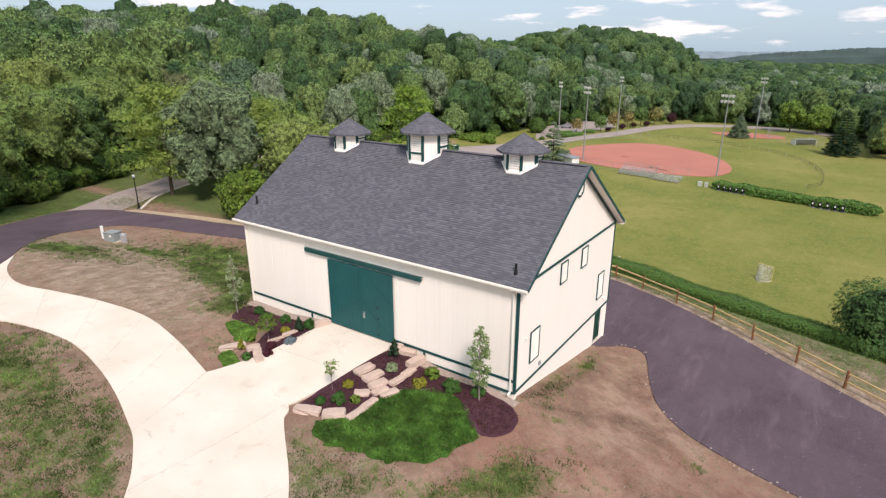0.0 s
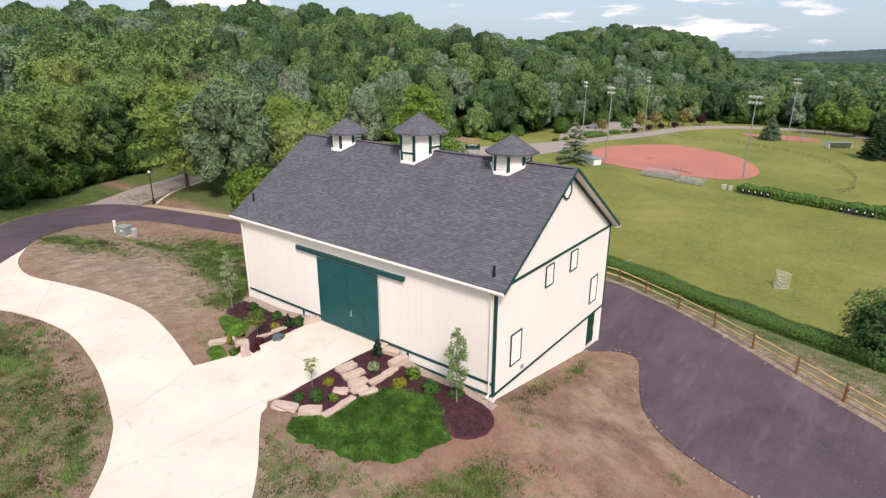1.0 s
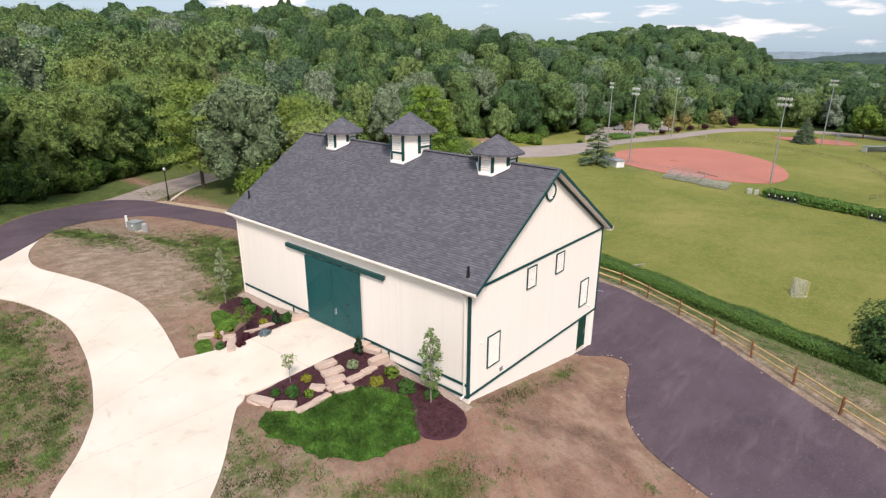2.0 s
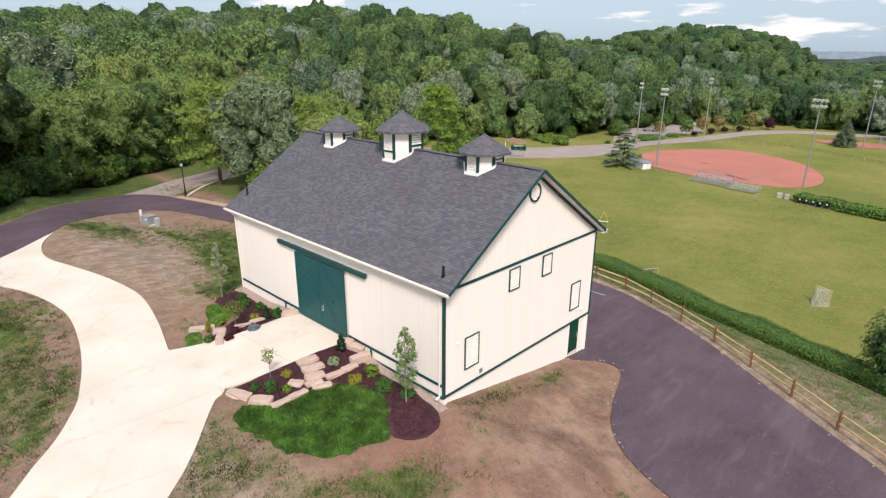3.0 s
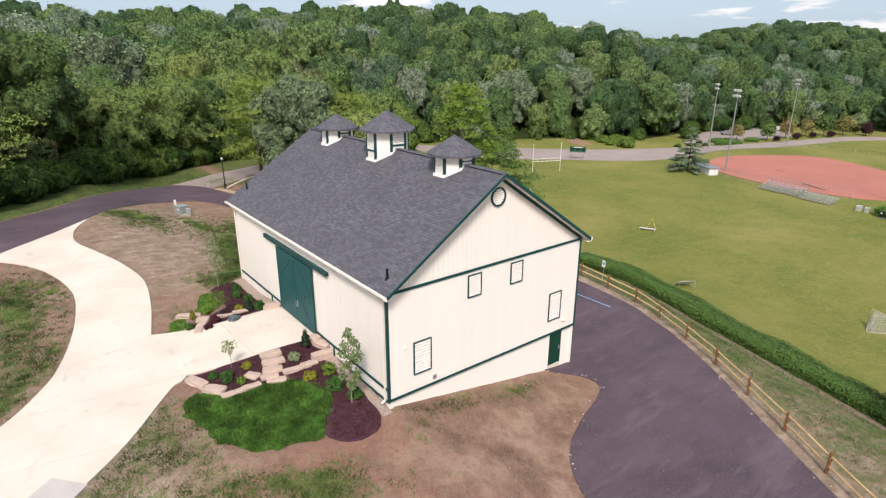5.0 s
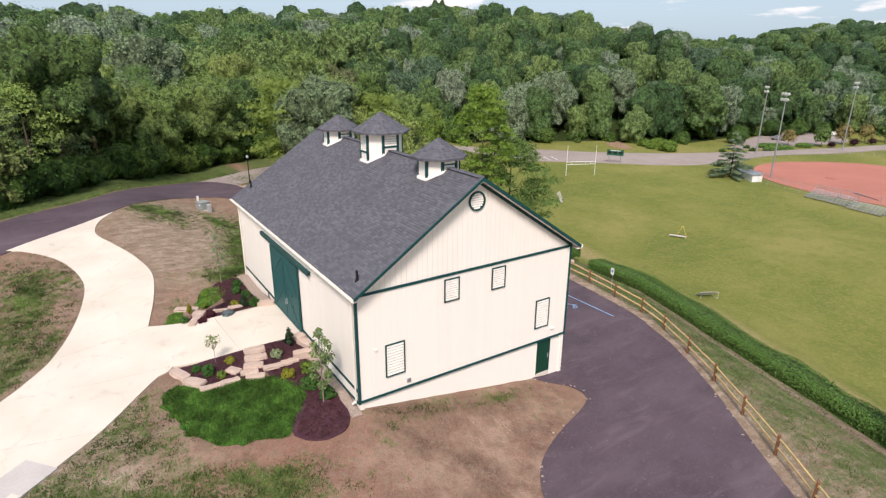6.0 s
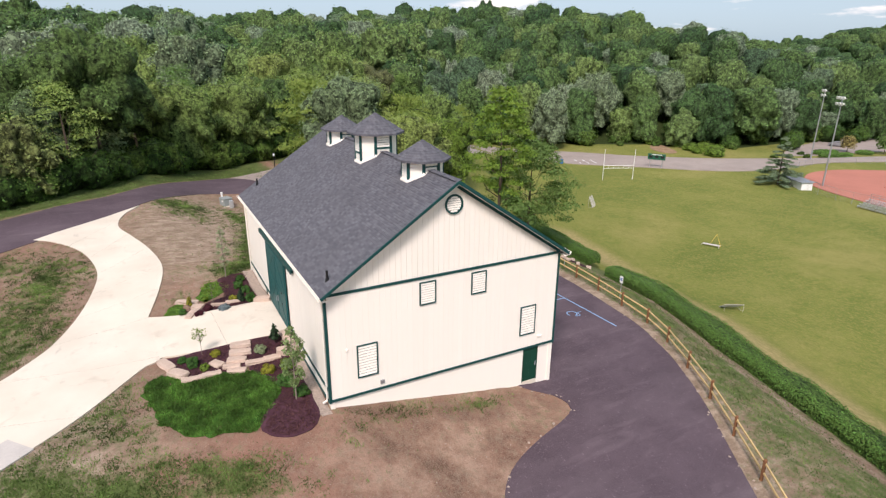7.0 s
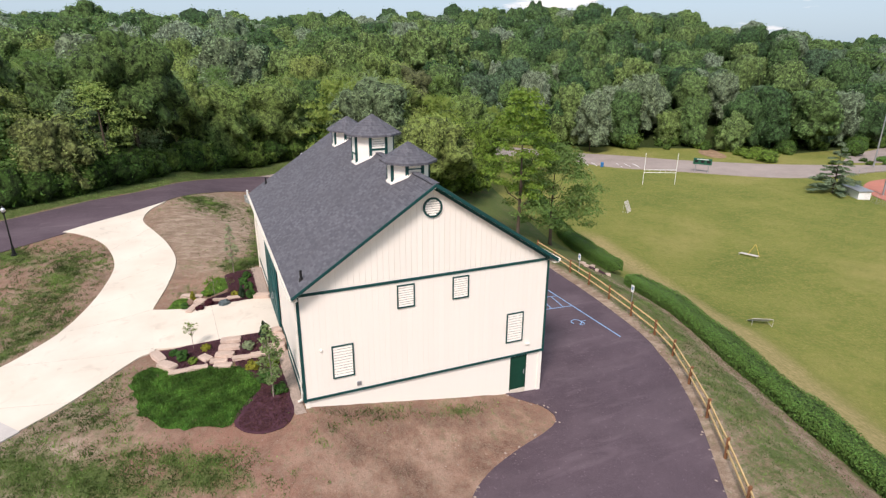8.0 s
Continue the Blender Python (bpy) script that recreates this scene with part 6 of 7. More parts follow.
M_YOUNG = leaves("young_tree_leaves", ((0, (0.22, 0.275, 0.145)), (1, (0.26, 0.31, 0.18))), "object")
M_PEAR = leaves("young_pear_leaves", ((0, (0.165, 0.24, 0.085)), (1, (0.185, 0.26, 0.105))), "object")
young_tree(-1.25, -1.35, 4.05, 0.64, 0.75, M_PEAR, "slim young green tree with silvery leaf undersides in mulch", 3, per=900)
young_tree(-19.1, -2.1, 4.0, 0.52, 0.9, M_YOUNG, "slim sparse young tree with silvery leaves in mulch", 5, per=700, size=0.07)
young_tree(-8.0 + 0.35, -5.0, 1.7, 0.44, 1.0, M_LIME, "small round-headed ornamental tree", 6, tall=False, per=1500, lobes=9, size=0.05)
young_tree(-14.2, -3.6, 1.6, 0.68, 0.85, M_LIME, "small spreading weeping ornamental tree", 7, tall=False, per=900, lobes=10, size=0.06)
shrub(-6.75, -1.15, 0.42, 1.7, M_CONIFER, "dark green pointed arborvitae shrub", 11, tall=True)
shrub(-6.15, -2.1, 0.4, 0.65, M_YOUNG, "loose green shrub with pale flowers", 12)
shrub(-7.15, -4.35, 0.34, 0.42, M_GOLD, "low golden green shrub in mulch", 13)
shrub(-7.4, -6.05, 0.3, 0.42, M_SHRUB, "low round green shrub in mulch", 14)
shrub(-6.65, -5.55, 0.42, 0.75, M_SHRUB, "loose leafy green shrub in mulch", 15)
shrub(-6.05, -5.05, 0.34, 0.42, M_LIME, "low bright green shrub in mulch", 16)
shrub(-4.35, -2.05, 0.48, 0.55, M_GOLD, "low golden green shrub in mulch", 17)
shrub(-4.3, -0.98, 0.55, 0.75, M_LIME, "round bright green shrub in mulch", 18)
shrub(-2.8, -1.5, 0.6, 0.8, M_SHRUB, "round leafy green shrub in mulch", 19)
shrub(-1.5, -1.0, 0.5, 0.6, M_SHRUB, "round green shrub beside the young tree", 20)
shrub(-14.85, -5.0, 0.28, 1.0, M_GOLD, "upright golden shrub in mulch", 21, tall=True)
shrub(-13.7, -5.5, 0.32, 0.6, M_SHRUB, "loose leafy green shrub in mulch", 22)
shrub(-13.0, -4.6, 0.34, 0.42, M_PURPLE, "dark purple barberry shrub in mulch", 23)
shrub(-13.45, -4.0, 0.34, 0.55, M_PURPLE, "dark purple barberry shrub in mulch", 24)
shrub(-12.95, -3.05, 0.45, 0.45, M_BLUE, "low blue-grey spruce shrub in mulch", 25)
shrub(-14.25, -2.3, 0.36, 0.45, M_GOLD, "low golden green shrub in mulch", 26)
shrub(-13.45, -1.9, 0.36, 1.35, M_CONIFER, "dark green upright shrub in mulch", 27, tall=True)
shrub(-13.2, -1.35, 0.42, 0.8, M_SHRUB, "loose light green shrub in mulch", 28)
shrub(-16.8, -1.6, 0.44, 0.7, M_SHRUB, "round leafy green shrub in mulch", 29)
shrub(-18.0, -1.25, 0.4, 0.65, M_SHRUB, "round leafy green shrub in mulch", 30)
shrub(-15.4, -1.3, 0.42, 0.7, M_SHRUB, "round leafy green shrub in mulch", 32)
shrub(-15.2, -4.0, 0.3, 0.45, M_LIME, "low bright green shrub in mulch", 31)


# ---- split-rail fence, hedge and signs by the lower drive ----
POSTS = [(-21.8, 26.9), (-18.6, 26.7), (-15.4, 26.4), (-12.2, 26.1), (-9.0, 25.7), (-5.9, 25.3), (-2.9, 24.9), (-0.3, 24.1), (2.8, 22.4), (5.8, 20.7), (8.65, 18.9), (11.4, 17.1), (14.0, 15.3), (16.7, 13.5), (19.5, 11.6)]


def fence():
    f = tagged(empty("split_rail_fence", *POSTS[0], H(*POSTS[0])), "split-rail fence of brown posts and pale rails", "fence")
    inv = f.matrix_basis.inverted()
    rng = random.Random(2)
    for x, y in POSTS:
        z = H(x, y)
        bm = bmesh.new()
        box(bm, -0.065, 0.065, -0.08, 0.08, -0.3, 1.2, 0.02)
        p = part("post", bm, M_POST, f)
        p.matrix_basis = inv @ pose(x, y, z, rng.uniform(-2, 2), rng.uniform(-2, 2), rng.uniform(0, 30))
    for (x0, y0), (x1, y1) in zip(POSTS, POSTS[1:]):
        for h in (0.48, 0.98):
            bm = bmesh.new()
            d = Vector((x1 - x0, y1 - y0, 0)).normalized() * 0.12
            p, q = Vector((x0, y0, H(x0, y0) + h + rng.uniform(-0.04, 0.04))) - d, Vector((x1, y1, H(x1, y1) + h + rng.uniform(-0.04, 0.04))) + d
            mid = (p + q) / 2 + Vector((0, 0, rng.uniform(-0.03, 0.02)))
            beam(bm, p, mid, 0.07, 0.11, 0.015)
            beam(bm, mid, q, 0.075, 0.11, 0.015)
            part("rail", bm, M_RAIL, f).matrix_basis = inv


fence()


def hedge(points, r, h, seed, label, size=0.058, material=None, per=760):
    """A clipped hedge: leaves over a bulging, uneven bank along a line."""
    rng = np.random.default_rng(seed)
    ln = smooth_line(points, 0.3)
    n = len(ln)
    zs = height(ln[:, 0], ln[:, 1])
    d = np.gradient(ln, axis=0)
    d /= np.linalg.norm(d, axis=1)[:, None]
    side = np.c_[d[:, 1], -d[:, 0]]
    swell = 1 + 0.10 * np.interp(np.arange(n), np.arange(0, n + 6, 6), rng.normal(0, 1, len(np.arange(0, n + 6, 6))))

    ends = np.minimum(np.arange(n), np.arange(n)[::-1])
    swell = swell * np.sqrt(np.clip(ends / 4.0, 0.02, 1))

    def at(k, a, s):
        c, q = np.cos(a), np.sin(a)
        u, w = np.sign(c) * np.abs(c) ** 0.6, np.sign(q) * np.abs(q) ** 0.6
        k = np.asarray(k, float)
        i = np.arange(n)
        px, py, sx, sy, pz, sw = (np.interp(k, i, q) for q in (ln[:, 0], ln[:, 1], side[:, 0], side[:, 1], zs, swell))
        off = u * r * sw * s
        return np.c_[px + sx * off, py + sy * off, pz + h * (0.48 + 0.52 * w * sw * s)]

    m = int(per * n * 0.3)
    k, a = rng.random(m) * n, rng.uniform(-0.6, math.pi + 0.6, m)
    c = at(k, a, 0.9 + 0.16 * rng.random(m)) + rng.normal(0, 0.03, (m, 3))
    k0 = np.clip(k.astype(int), 0, n - 1)
    nr = np.c_[side[k0] * np.cos(a)[:, None], np.sin(a)] + rng.normal(0, 0.45, (m, 3)) + (0, 0, 0.3)
    nr /= np.linalg.norm(nr, axis=1)[:, None]
    t = np.cross(nr, rng.normal(size=(m, 3)))
    t /= np.linalg.norm(t, axis=1)[:, None]
    b = np.cross(nr, t)
    s = size * (0.6 + 0.8 * rng.random(m))[:, None]
    v = np.stack([c - t * s, c + b * s * 0.6, c + t * s - nr * s * 0.3, c - b * s * 0.6], axis=1).reshape(-1, 3)
    leaf = (v, np.arange(4 * m).reshape(-1, 4))
    ang = np.linspace(-0.7, math.pi + 0.7, 11)
    cv = np.concatenate([at(np.full(11, i), ang, 0.88) for i in range(n)])
    cf = [(i * 11 + q, i * 11 + q + 1, (i + 1) * 11 + q + 1, (i + 1) * 11 + q) for i in range(n - 1) for q in range(10)]
    g = tagged(empty("hedge", ln[0, 0], ln[0, 1], zs[0]), label, "hedge")
    off = np.array([ln[0, 0], ln[0, 1], zs[0]])
    part("foliage", mesh_of("foliage", v - off, leaf[1], material or M_HEDGE), None, g)
    # inside of the hedge, its shade put into the darker colour
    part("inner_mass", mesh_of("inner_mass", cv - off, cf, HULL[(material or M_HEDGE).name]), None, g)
    return g


hedge([(-16.8, 34.5), (-10, 32.75), (-5, 31.5), (0, 30.45), (5, 29.35), (10, 28.05), (14, 26.75), (19, 24.9)], 1.05, 1.5, 5, "clipped green hedge along the playing field")
hedge([(-60, 48.0), (-46, 43.6), (-36, 40.6), (-28, 38.4), (-20.6, 36.6)], 1.0, 1.65, 6, "clipped green hedge along the playing field")


def parking_sign(x, y):
    s = empty("parking_sign", x, y, H(x, y))
    bm = bmesh.new()
    tube(bm, (0, 0, -0.2), (0, 0, 1.9), 0.03, 0.03)
    part("post", bm, M_STEEL, s)
    part("plate", boxed(-0.17, 0.17, -0.06, -0.04, 1.3, 1.88, bevel=0.004), M_WHITEPL, s)
    part("plate_mark", boxed(-0.11, 0.11, -0.066, -0.0605, 1.5, 1.75), M_BLUEPAINT, s)
    return tagged(s, "white reserved-parking sign on a steel post", "sign", "parking signs")


parking_sign(-7.4, 26.6)
parking_sign(-15.2, 27.2)


def paint_line(p, q, w, name="parking_line"):
    n = 12
    a = np.linspace(p, q, n + 1)
    d = np.array(q) - np.array(p)
    s = np.array([-d[1], d[0]]) / np.linalg.norm(d) * w / 2
    v = [(x + k * s[0], y + k * s[1], H(x + k * s[0], y + k * s[1]) + 0.062) for x, y in a for k in (-1, 1)]
    return tagged(part(name, mesh_of(name, v, [(2 * i, 2 * i + 1, 2 * i + 3, 2 * i + 2) for i in range(n)], M_BLUEPAINT), None), "pale blue painted parking line on asphalt", "road marking", kind="structure")


paint_line((-3.3, 22.2), (-14.5, 21.95), 0.12)
paint_line((-8.9, 22.1), (-9.4, 16.5), 0.12)
paint_line((-11.0, 22.0), (-11.4, 16.5), 0.12)
for _k in range(5):
    paint_line((-9.0 - 0.08 * _k, 21.3 - _k), (-11.05 - 0.07 * _k, 22.0 - _k - 0.5), 0.1)


def access_mark(x, y):
    vs, fs = [], []
    for i in range(24):
        a0 = 6.2832 * i / 24
        for r in (0.32, 0.42):
            px, py = x + r * math.cos(a0), y + r * math.sin(a0)
            vs.append((px, py, H(px, py) + 0.062))
    fs += [(2 * i, 2 * i + 1, (2 * i + 3) % 48, (2 * i + 2) % 48) for i in range(20)]
    for bx, by, w, l in ((0.04, 0.56, 0.08, 0.5), (0.3, 0.42, 0.36, 0.08), (0.5, 0.18, 0.08, 0.42)):
        o = len(vs)
        for sx, sy in ((-1, -1), (1, -1), (1, 1), (-1, 1)):
            px, py = x + bx + sx * w / 2, y + by + sy * l / 2
            vs.append((px, py, H(px, py) + 0.063))
        fs.append((o, o + 1, o + 2, o + 3))
    tagged(part("access_marking", mesh_of("access_marking", vs, fs, M_BLUEPAINT), None), "pale blue wheelchair marking on asphalt", "road marking", kind="structure")


access_mark(-6.4, 20.7)

# ---- yard fixtures ----


def lamp_post(x, y):
    l = empty("street_lamp", x, y, H(x, y))
    bm = bmesh.new()
    tube(bm, (0, 0, -0.2), (0, 0, 0.12), 0.24, 0.22, 12)
    tube(bm, (0, 0, 0.12), (0, 0, 0.75), 0.14, 0.09, 12)
    tube(bm, (0, 0, 0.75), (0, 0, 3.4), 0.065, 0.05, 10)
    tube(bm, (0, 0, 3.35), (0, 0, 3.5), 0.05, 0.15, 10)
    part("post", bm, M_BLACK, l)
    bm = bmesh.new()
    bmesh.ops.create_uvsphere(bm, u_segments=14, v_segments=10, radius=0.165, matrix=pose(0, 0, 3.66) @ Matrix.Diagonal((1, 1, 1.25, 1)))
    part("globe", bm, M_ALU, l, "white acorn globe", smooth=True)
    bm = bmesh.new()
    tube(bm, (0, 0, 3.92), (0, 0, 4.02), 0.1, 0.03, 10)
    part("finial", bm, M_BLACK, l)
    return tagged(l, "dark iron post lamp with a white acorn globe", "street lamp", "post lamps")


lamp_post(-50.7, 8.6)
lamp_post(-26.9, -17.75)


def utility_box(x, y):
    u = empty("transformer_box", x, y, H(x, y), 18)
    part("pad", boxed(-0.72, 0.72, -0.62, 0.62, -0.2, 0.06, bevel=0.02), M_CONC, u)
    part("cabinet", boxed(-0.56, 0.56, -0.48, 0.48, 0.06, 0.82, bevel=0.03), M_GREYGREEN, u)
    bm = bmesh.new()
    box(bm, -0.60, 0.60, -0.52, 0.52, 0.82, 0.89, 0.02)
    part("lid", bm, M_GREYGREEN, u)
    part("warning_plate", boxed(0.1, 0.3, -0.49, -0.481, 0.5, 0.68), M_WHITEPL, u)
    part("lock_hasp", boxed(-0.06, 0.02, -0.51, -0.482, 0.4, 0.55, bevel=0.01), M_STEEL, u)
    return tagged(u, "grey-green metal transformer box on a pad", "utility box")


def pedestal(x, y, w, h, label, material):
    u = empty("utility_pedestal", x, y, H(x, y), 10)
    part("body", boxed(-w, w, -w * 0.8, w * 0.8, -0.1, h, bevel=0.03), material, u)
    part("cap", boxed(-w - 0.02, w + 0.02, -w * 0.8 - 0.02, w * 0.8 + 0.02, h, h + 0.08, bevel=0.03), material, u)
    return tagged(u, label, "utility pedestal")


utility_box(-41.2, 1.1)
pedestal(-40.15, 1.5, 0.22, 0.72, "pale grey utility pedestal", M_ALU)
pedestal(-42.6, 0.9, 0.11, 1.1, "slim white utility pedestal", M_WHITEPL)
tagged(part("kerb_strip", ribbon("kerb_strip", [(-51.2, 7.2), (-43, 9.45), (-37.9, 10.55), (-30, 12.6), (-24, 14.6)], [(-50.8, 8.2), (-42.8, 10.5), (-37.5, 11.7), (-30, 13.8), (-24, 15.8)], M_STRAW := plain("straw_mulch", (0.42, 0.33, 0.22), 0.95, vary=0.3, scale=8, bump=0.6), 0.06, 3), None), "pale straw-covered strip along the road", "verge", kind="structure")
tagged(part("kerb_strip", ribbon("kerb_strip", [(-50.5, 8.4), (-55, 13.2), (-58.5, 20.6)], [(-50.2, 8.55), (-54.7, 13.35), (-58.2, 20.7)], M_CONC, 0.1, 2), None), "pale concrete kerb along the old road", "kerb", kind="structure")


def edge_stones():
    """Loose pebbles along the asphalt's edge and pale scraps in the bare earth."""
    rng = np.random.default_rng(14)
    bm = bmesh.new()
    pts = []
    for line, keep in ((LOWER_IN[3:], 0.9), (LOWER_OUT, 0.6)):
        pts += [(x + rng.normal(0, 0.14), y + rng.normal(0, 0.14), rng.uniform(0.02, 0.075)) for x, y in smooth_line(line, 0.28) if rng.random() < keep]
    pts += [(rng.uniform(0.5, 9), rng.uniform(-8, 9), rng.uniform(0.012, 0.03)) for _ in range(150)]
    pts += [(rng.uniform(-36, -16), rng.uniform(-6, 2), rng.uniform(0.015, 0.04)) for _ in range(120)]
    for x, y, r in pts:
        bmesh.ops.create_icosphere(bm, subdivisions=1, radius=r, matrix=pose(x, y, H(x, y) + r * 0.3 + 0.02, rng.uniform(0, 90), 0, rng.uniform(0, 90)) @ Matrix.Diagonal((1.3, 1, 0.6, 1)))
    tagged(part("pebbles", bm, M_GRAVEL), "scattered pale pebbles on bare earth", "pebbles", kind="stuff")


edge_stones()
tagged(part("pavement_patch", ribbon("pavement_patch", [(-3.9, -13.4), (-2.5, -15.0), (-1.2, -16.6)], [(-2.62, -12.3), (-1.2, -13.85), (0.1, -15.35)], plain("grey_brushed_concrete", (0.50, 0.465, 0.43), 0.9, vary=0.15, scale=2, bump=0.2), 0.078, 3), None), "grey brushed concrete bay in the cream drive", "pavement", kind="structure")

laid("mulch_bed", blob("mulch_bed___", [(-21.0, 32.6), (-20.2, 31.6), (-18.9, 31.6), (-18.2, 32.5), (-18.8, 33.6), (-20.3, 33.7)], M_MULCH, 0.06, rough=0.02), "small ring of dark mulch by the hedge", "mulch bed")
stones("stone_edging", "small tan stones round a mulch ring", [(-20.6, 31.7, 0.6, 0.35, 0.3, 40, 0.08), (-19.6, 31.4, 0.55, 0.35, 0.28, 5, 0.08), (-18.5, 31.9, 0.5, 0.35, 0.3, -40, 0.08), (-18.4, 33.3, 0.5, 0.4, 0.3, 60, 0.08), (-20.9, 33.2, 0.5, 0.4, 0.3, 100, 0.08)])


# ---- single trees ----
SPREAD = dome_kind(61, 13.0, 5.4, 4600, 0.16, M_LEAFEDGE, M_BARK, base=0.2, lumps=70, relief=0.56, limbs=6)
M_LIMELEAF = leaves("lime_green_leaves", ((0, (0.155, 0.25, 0.034)), (1, (0.185, 0.28, 0.042))), "object", fine=6.0)
TALL = tree_kind(62, 16.2, 4.0, 11000, 0.19, M_LIMELEAF, M_BARK, base=0.3, trunk_r=0.2, limbs=10, airy=True)
LOWM = tree_kind(63, 12.2, 6.0, 19000, 0.19, leaves("maple_leaves", ((0, (0.12, 0.195, 0.05)), (1, (0.14, 0.215, 0.06))), "object", fine=6.0), M_BARK, base=0.22, trunk_r=0.2, limbs=10, airy=True)
SILV = dome_kind(64, 13.5, 5.6, 4600, 0.17, leaves("silver_maple_leaves", ((0, (0.215, 0.305, 0.150)), (1, (0.225, 0.315, 0.160))), "object", fine=8.0), M_BARK, base=0.10, lumps=52, relief=0.72, limbs=6)
YELL = tree_kind(65, 13.0, 5.8, 9000, 0.24, leaves("yellow_green_leaves", ((0, (0.19, 0.265, 0.055)), (1, (0.215, 0.285, 0.062))), "object", fine=6.0), M_BARK, base=0.2, trunk_r=0.22, airy=True)
LIMEBUSH = dome_kind(66, 5.6, 2.5, 2600, 0.12, M_LIMELEAF, M_BARK, base=0.0, trunk_r=0.1, lumps=40, relief=0.55, limbs=5)
DARK = tree_kind(67, 6.6, 3.2, 5200, 0.14, leaves("dark_tree_leaves", ((0, (0.060, 0.125, 0.034)), (1, (0.075, 0.145, 0.042))), "object", fine=9.0), M_BARK, base=0.02, trunk_r=0.2, boughs=56)
LIMETREE = dome_kind(70, 11.5, 5.0, 4200, 0.16, M_LIMELEAF, M_BARK, base=0.05, lumps=60, relief=0.56, limbs=6)
plant_tree(YELL, -54.0, 14.5, 1.0, 20, "spreading yellow-green tree with several trunks")
plant_tree(SILV, -48.7, 17.6, 1.0, 80, "large tree with silvery wind-turned leaves")
plant_tree(SPREAD, -40.5, 23.0, 0.85, 140, "broad green tree behind the barn")
plant_tree(LIMEBUSH, -38.4, 13.2, 1.0, 10, "bright green bushy tree beside the barn", name="tree")
plant_tree(TALL, -28.4, 28.4, 1.0, 30, "tall slim bright green tree behind the hedge")
plant_tree(LOWM, -29.0, 33.2, 1.0, 200, "leaning green maple tree by the hedge")
for _x, _y, _k, _s, _t in ((-57, 30, YELL, 0.9, 10), (-50, 33, LIMETREE, 0.9, 70), (-43, 26, LIMETREE, 0.75, 160), (-64, 38, SPREAD, 0.95, 120), (-56, 37, DARK, 1.1, 160), (-68, 45, YELL, 0.8, 220), (-46, 31, LIMEBUSH, 1.2, 250), (-60, 24, SPREAD, 1.0, 300)):
    plant_tree(_k, _x, _y, _s, _t, "leafy green tree between the road and the field", "belt of trees")
plant_tree(DARK, 16.0, 27.5, 1.0, 60, "dense dark green tree at the end of the hedge")
M_YOUNGMAPLE = leaves("light_maple_leaves", ((0, (0.17, 0.28, 0.04)), (1, (0.20, 0.31, 0.05))), "object")
plant_tree(dome_kind(68, 11.0, 4.4, 900, 0.27, M_YOUNGMAPLE, M_BARK, base=0.16, lumps=50, relief=0.45), -3.0, 209.5, 1.0, 0, "bright green maple by the far ball field")
plant_tree(dome_kind(69, 10.0, 3.4, 900, 0.25, M_YOUNGMAPLE, M_BARK, base=0.16, lumps=50, relief=0.45), 5.1, 210, 1.0, 0, "bright green maple by the far ball field")

_hill = dome_kind(75, 19.5, 6.6, 3200, 0.19, M_SILVER, M_BARK, base=0.05, lumps=60, relief=0.62)
for _x, _y, _s in SILVERY:
    plant_tree(_hill, _x, _y, _s, _x * 7 % 360, "tall silvery tree among the woods", "silvery woodland trees", 0.4)


def conifer(x, y, h, r, seed, label, material, whorls=16, per=330):
    """Whorls of drooping boughs round a straight trunk."""
    rng = np.random.default_rng(seed)
    t = empty("conifer", x, y, H(x, y), seed * 31)
    bm = bmesh.new()
    tube(bm, (0, 0, -0.3), (0, 0, h * 0.97), 0.16 * h / 10, 0.02)
    lb = []
    for i in range(whorls):
        u = (i + 0.3) / whorls
        ring = r * (1 - u) ** 0.85 * (1 if whorls > 15 else rng.uniform(0.72, 1.12))
        count = max(3, int((9 if whorls > 15 else 7) * (1 - u)) + 1)
        for k in range(count):
            a = k * 6.283 / count + i * 0.9 + rng.normal(0, 0.2)
            z = h * (0.06 + 0.92 * u) + (0 if whorls > 15 else rng.normal(0, 0.03 * h))
            for q in (0.4, 0.75, 1.0):
                d = ring * q * rng.uniform(0.85, 1.05)
                lb.append((math.cos(a) * d, math.sin(a) * d, z - 0.10 * d, 0.10 * ring + 0.30, 0.10 * ring + 0.30, 0.28))
            if k % 2 == 0:
                tube(bm, (0, 0, z), (math.cos(a) * ring * 0.9, math.sin(a) * ring * 0.9, z - 0.09 * ring), 0.035, 0.012, 5)
    part("trunk", bm, M_BARK, t)
    part("crown", cloud_mesh("crown", [leaf_cloud(rng, lb, per, 0.2, aspect=0.38, inner=0.2)], material), None, t)
    return tagged(t, label, "conifer")


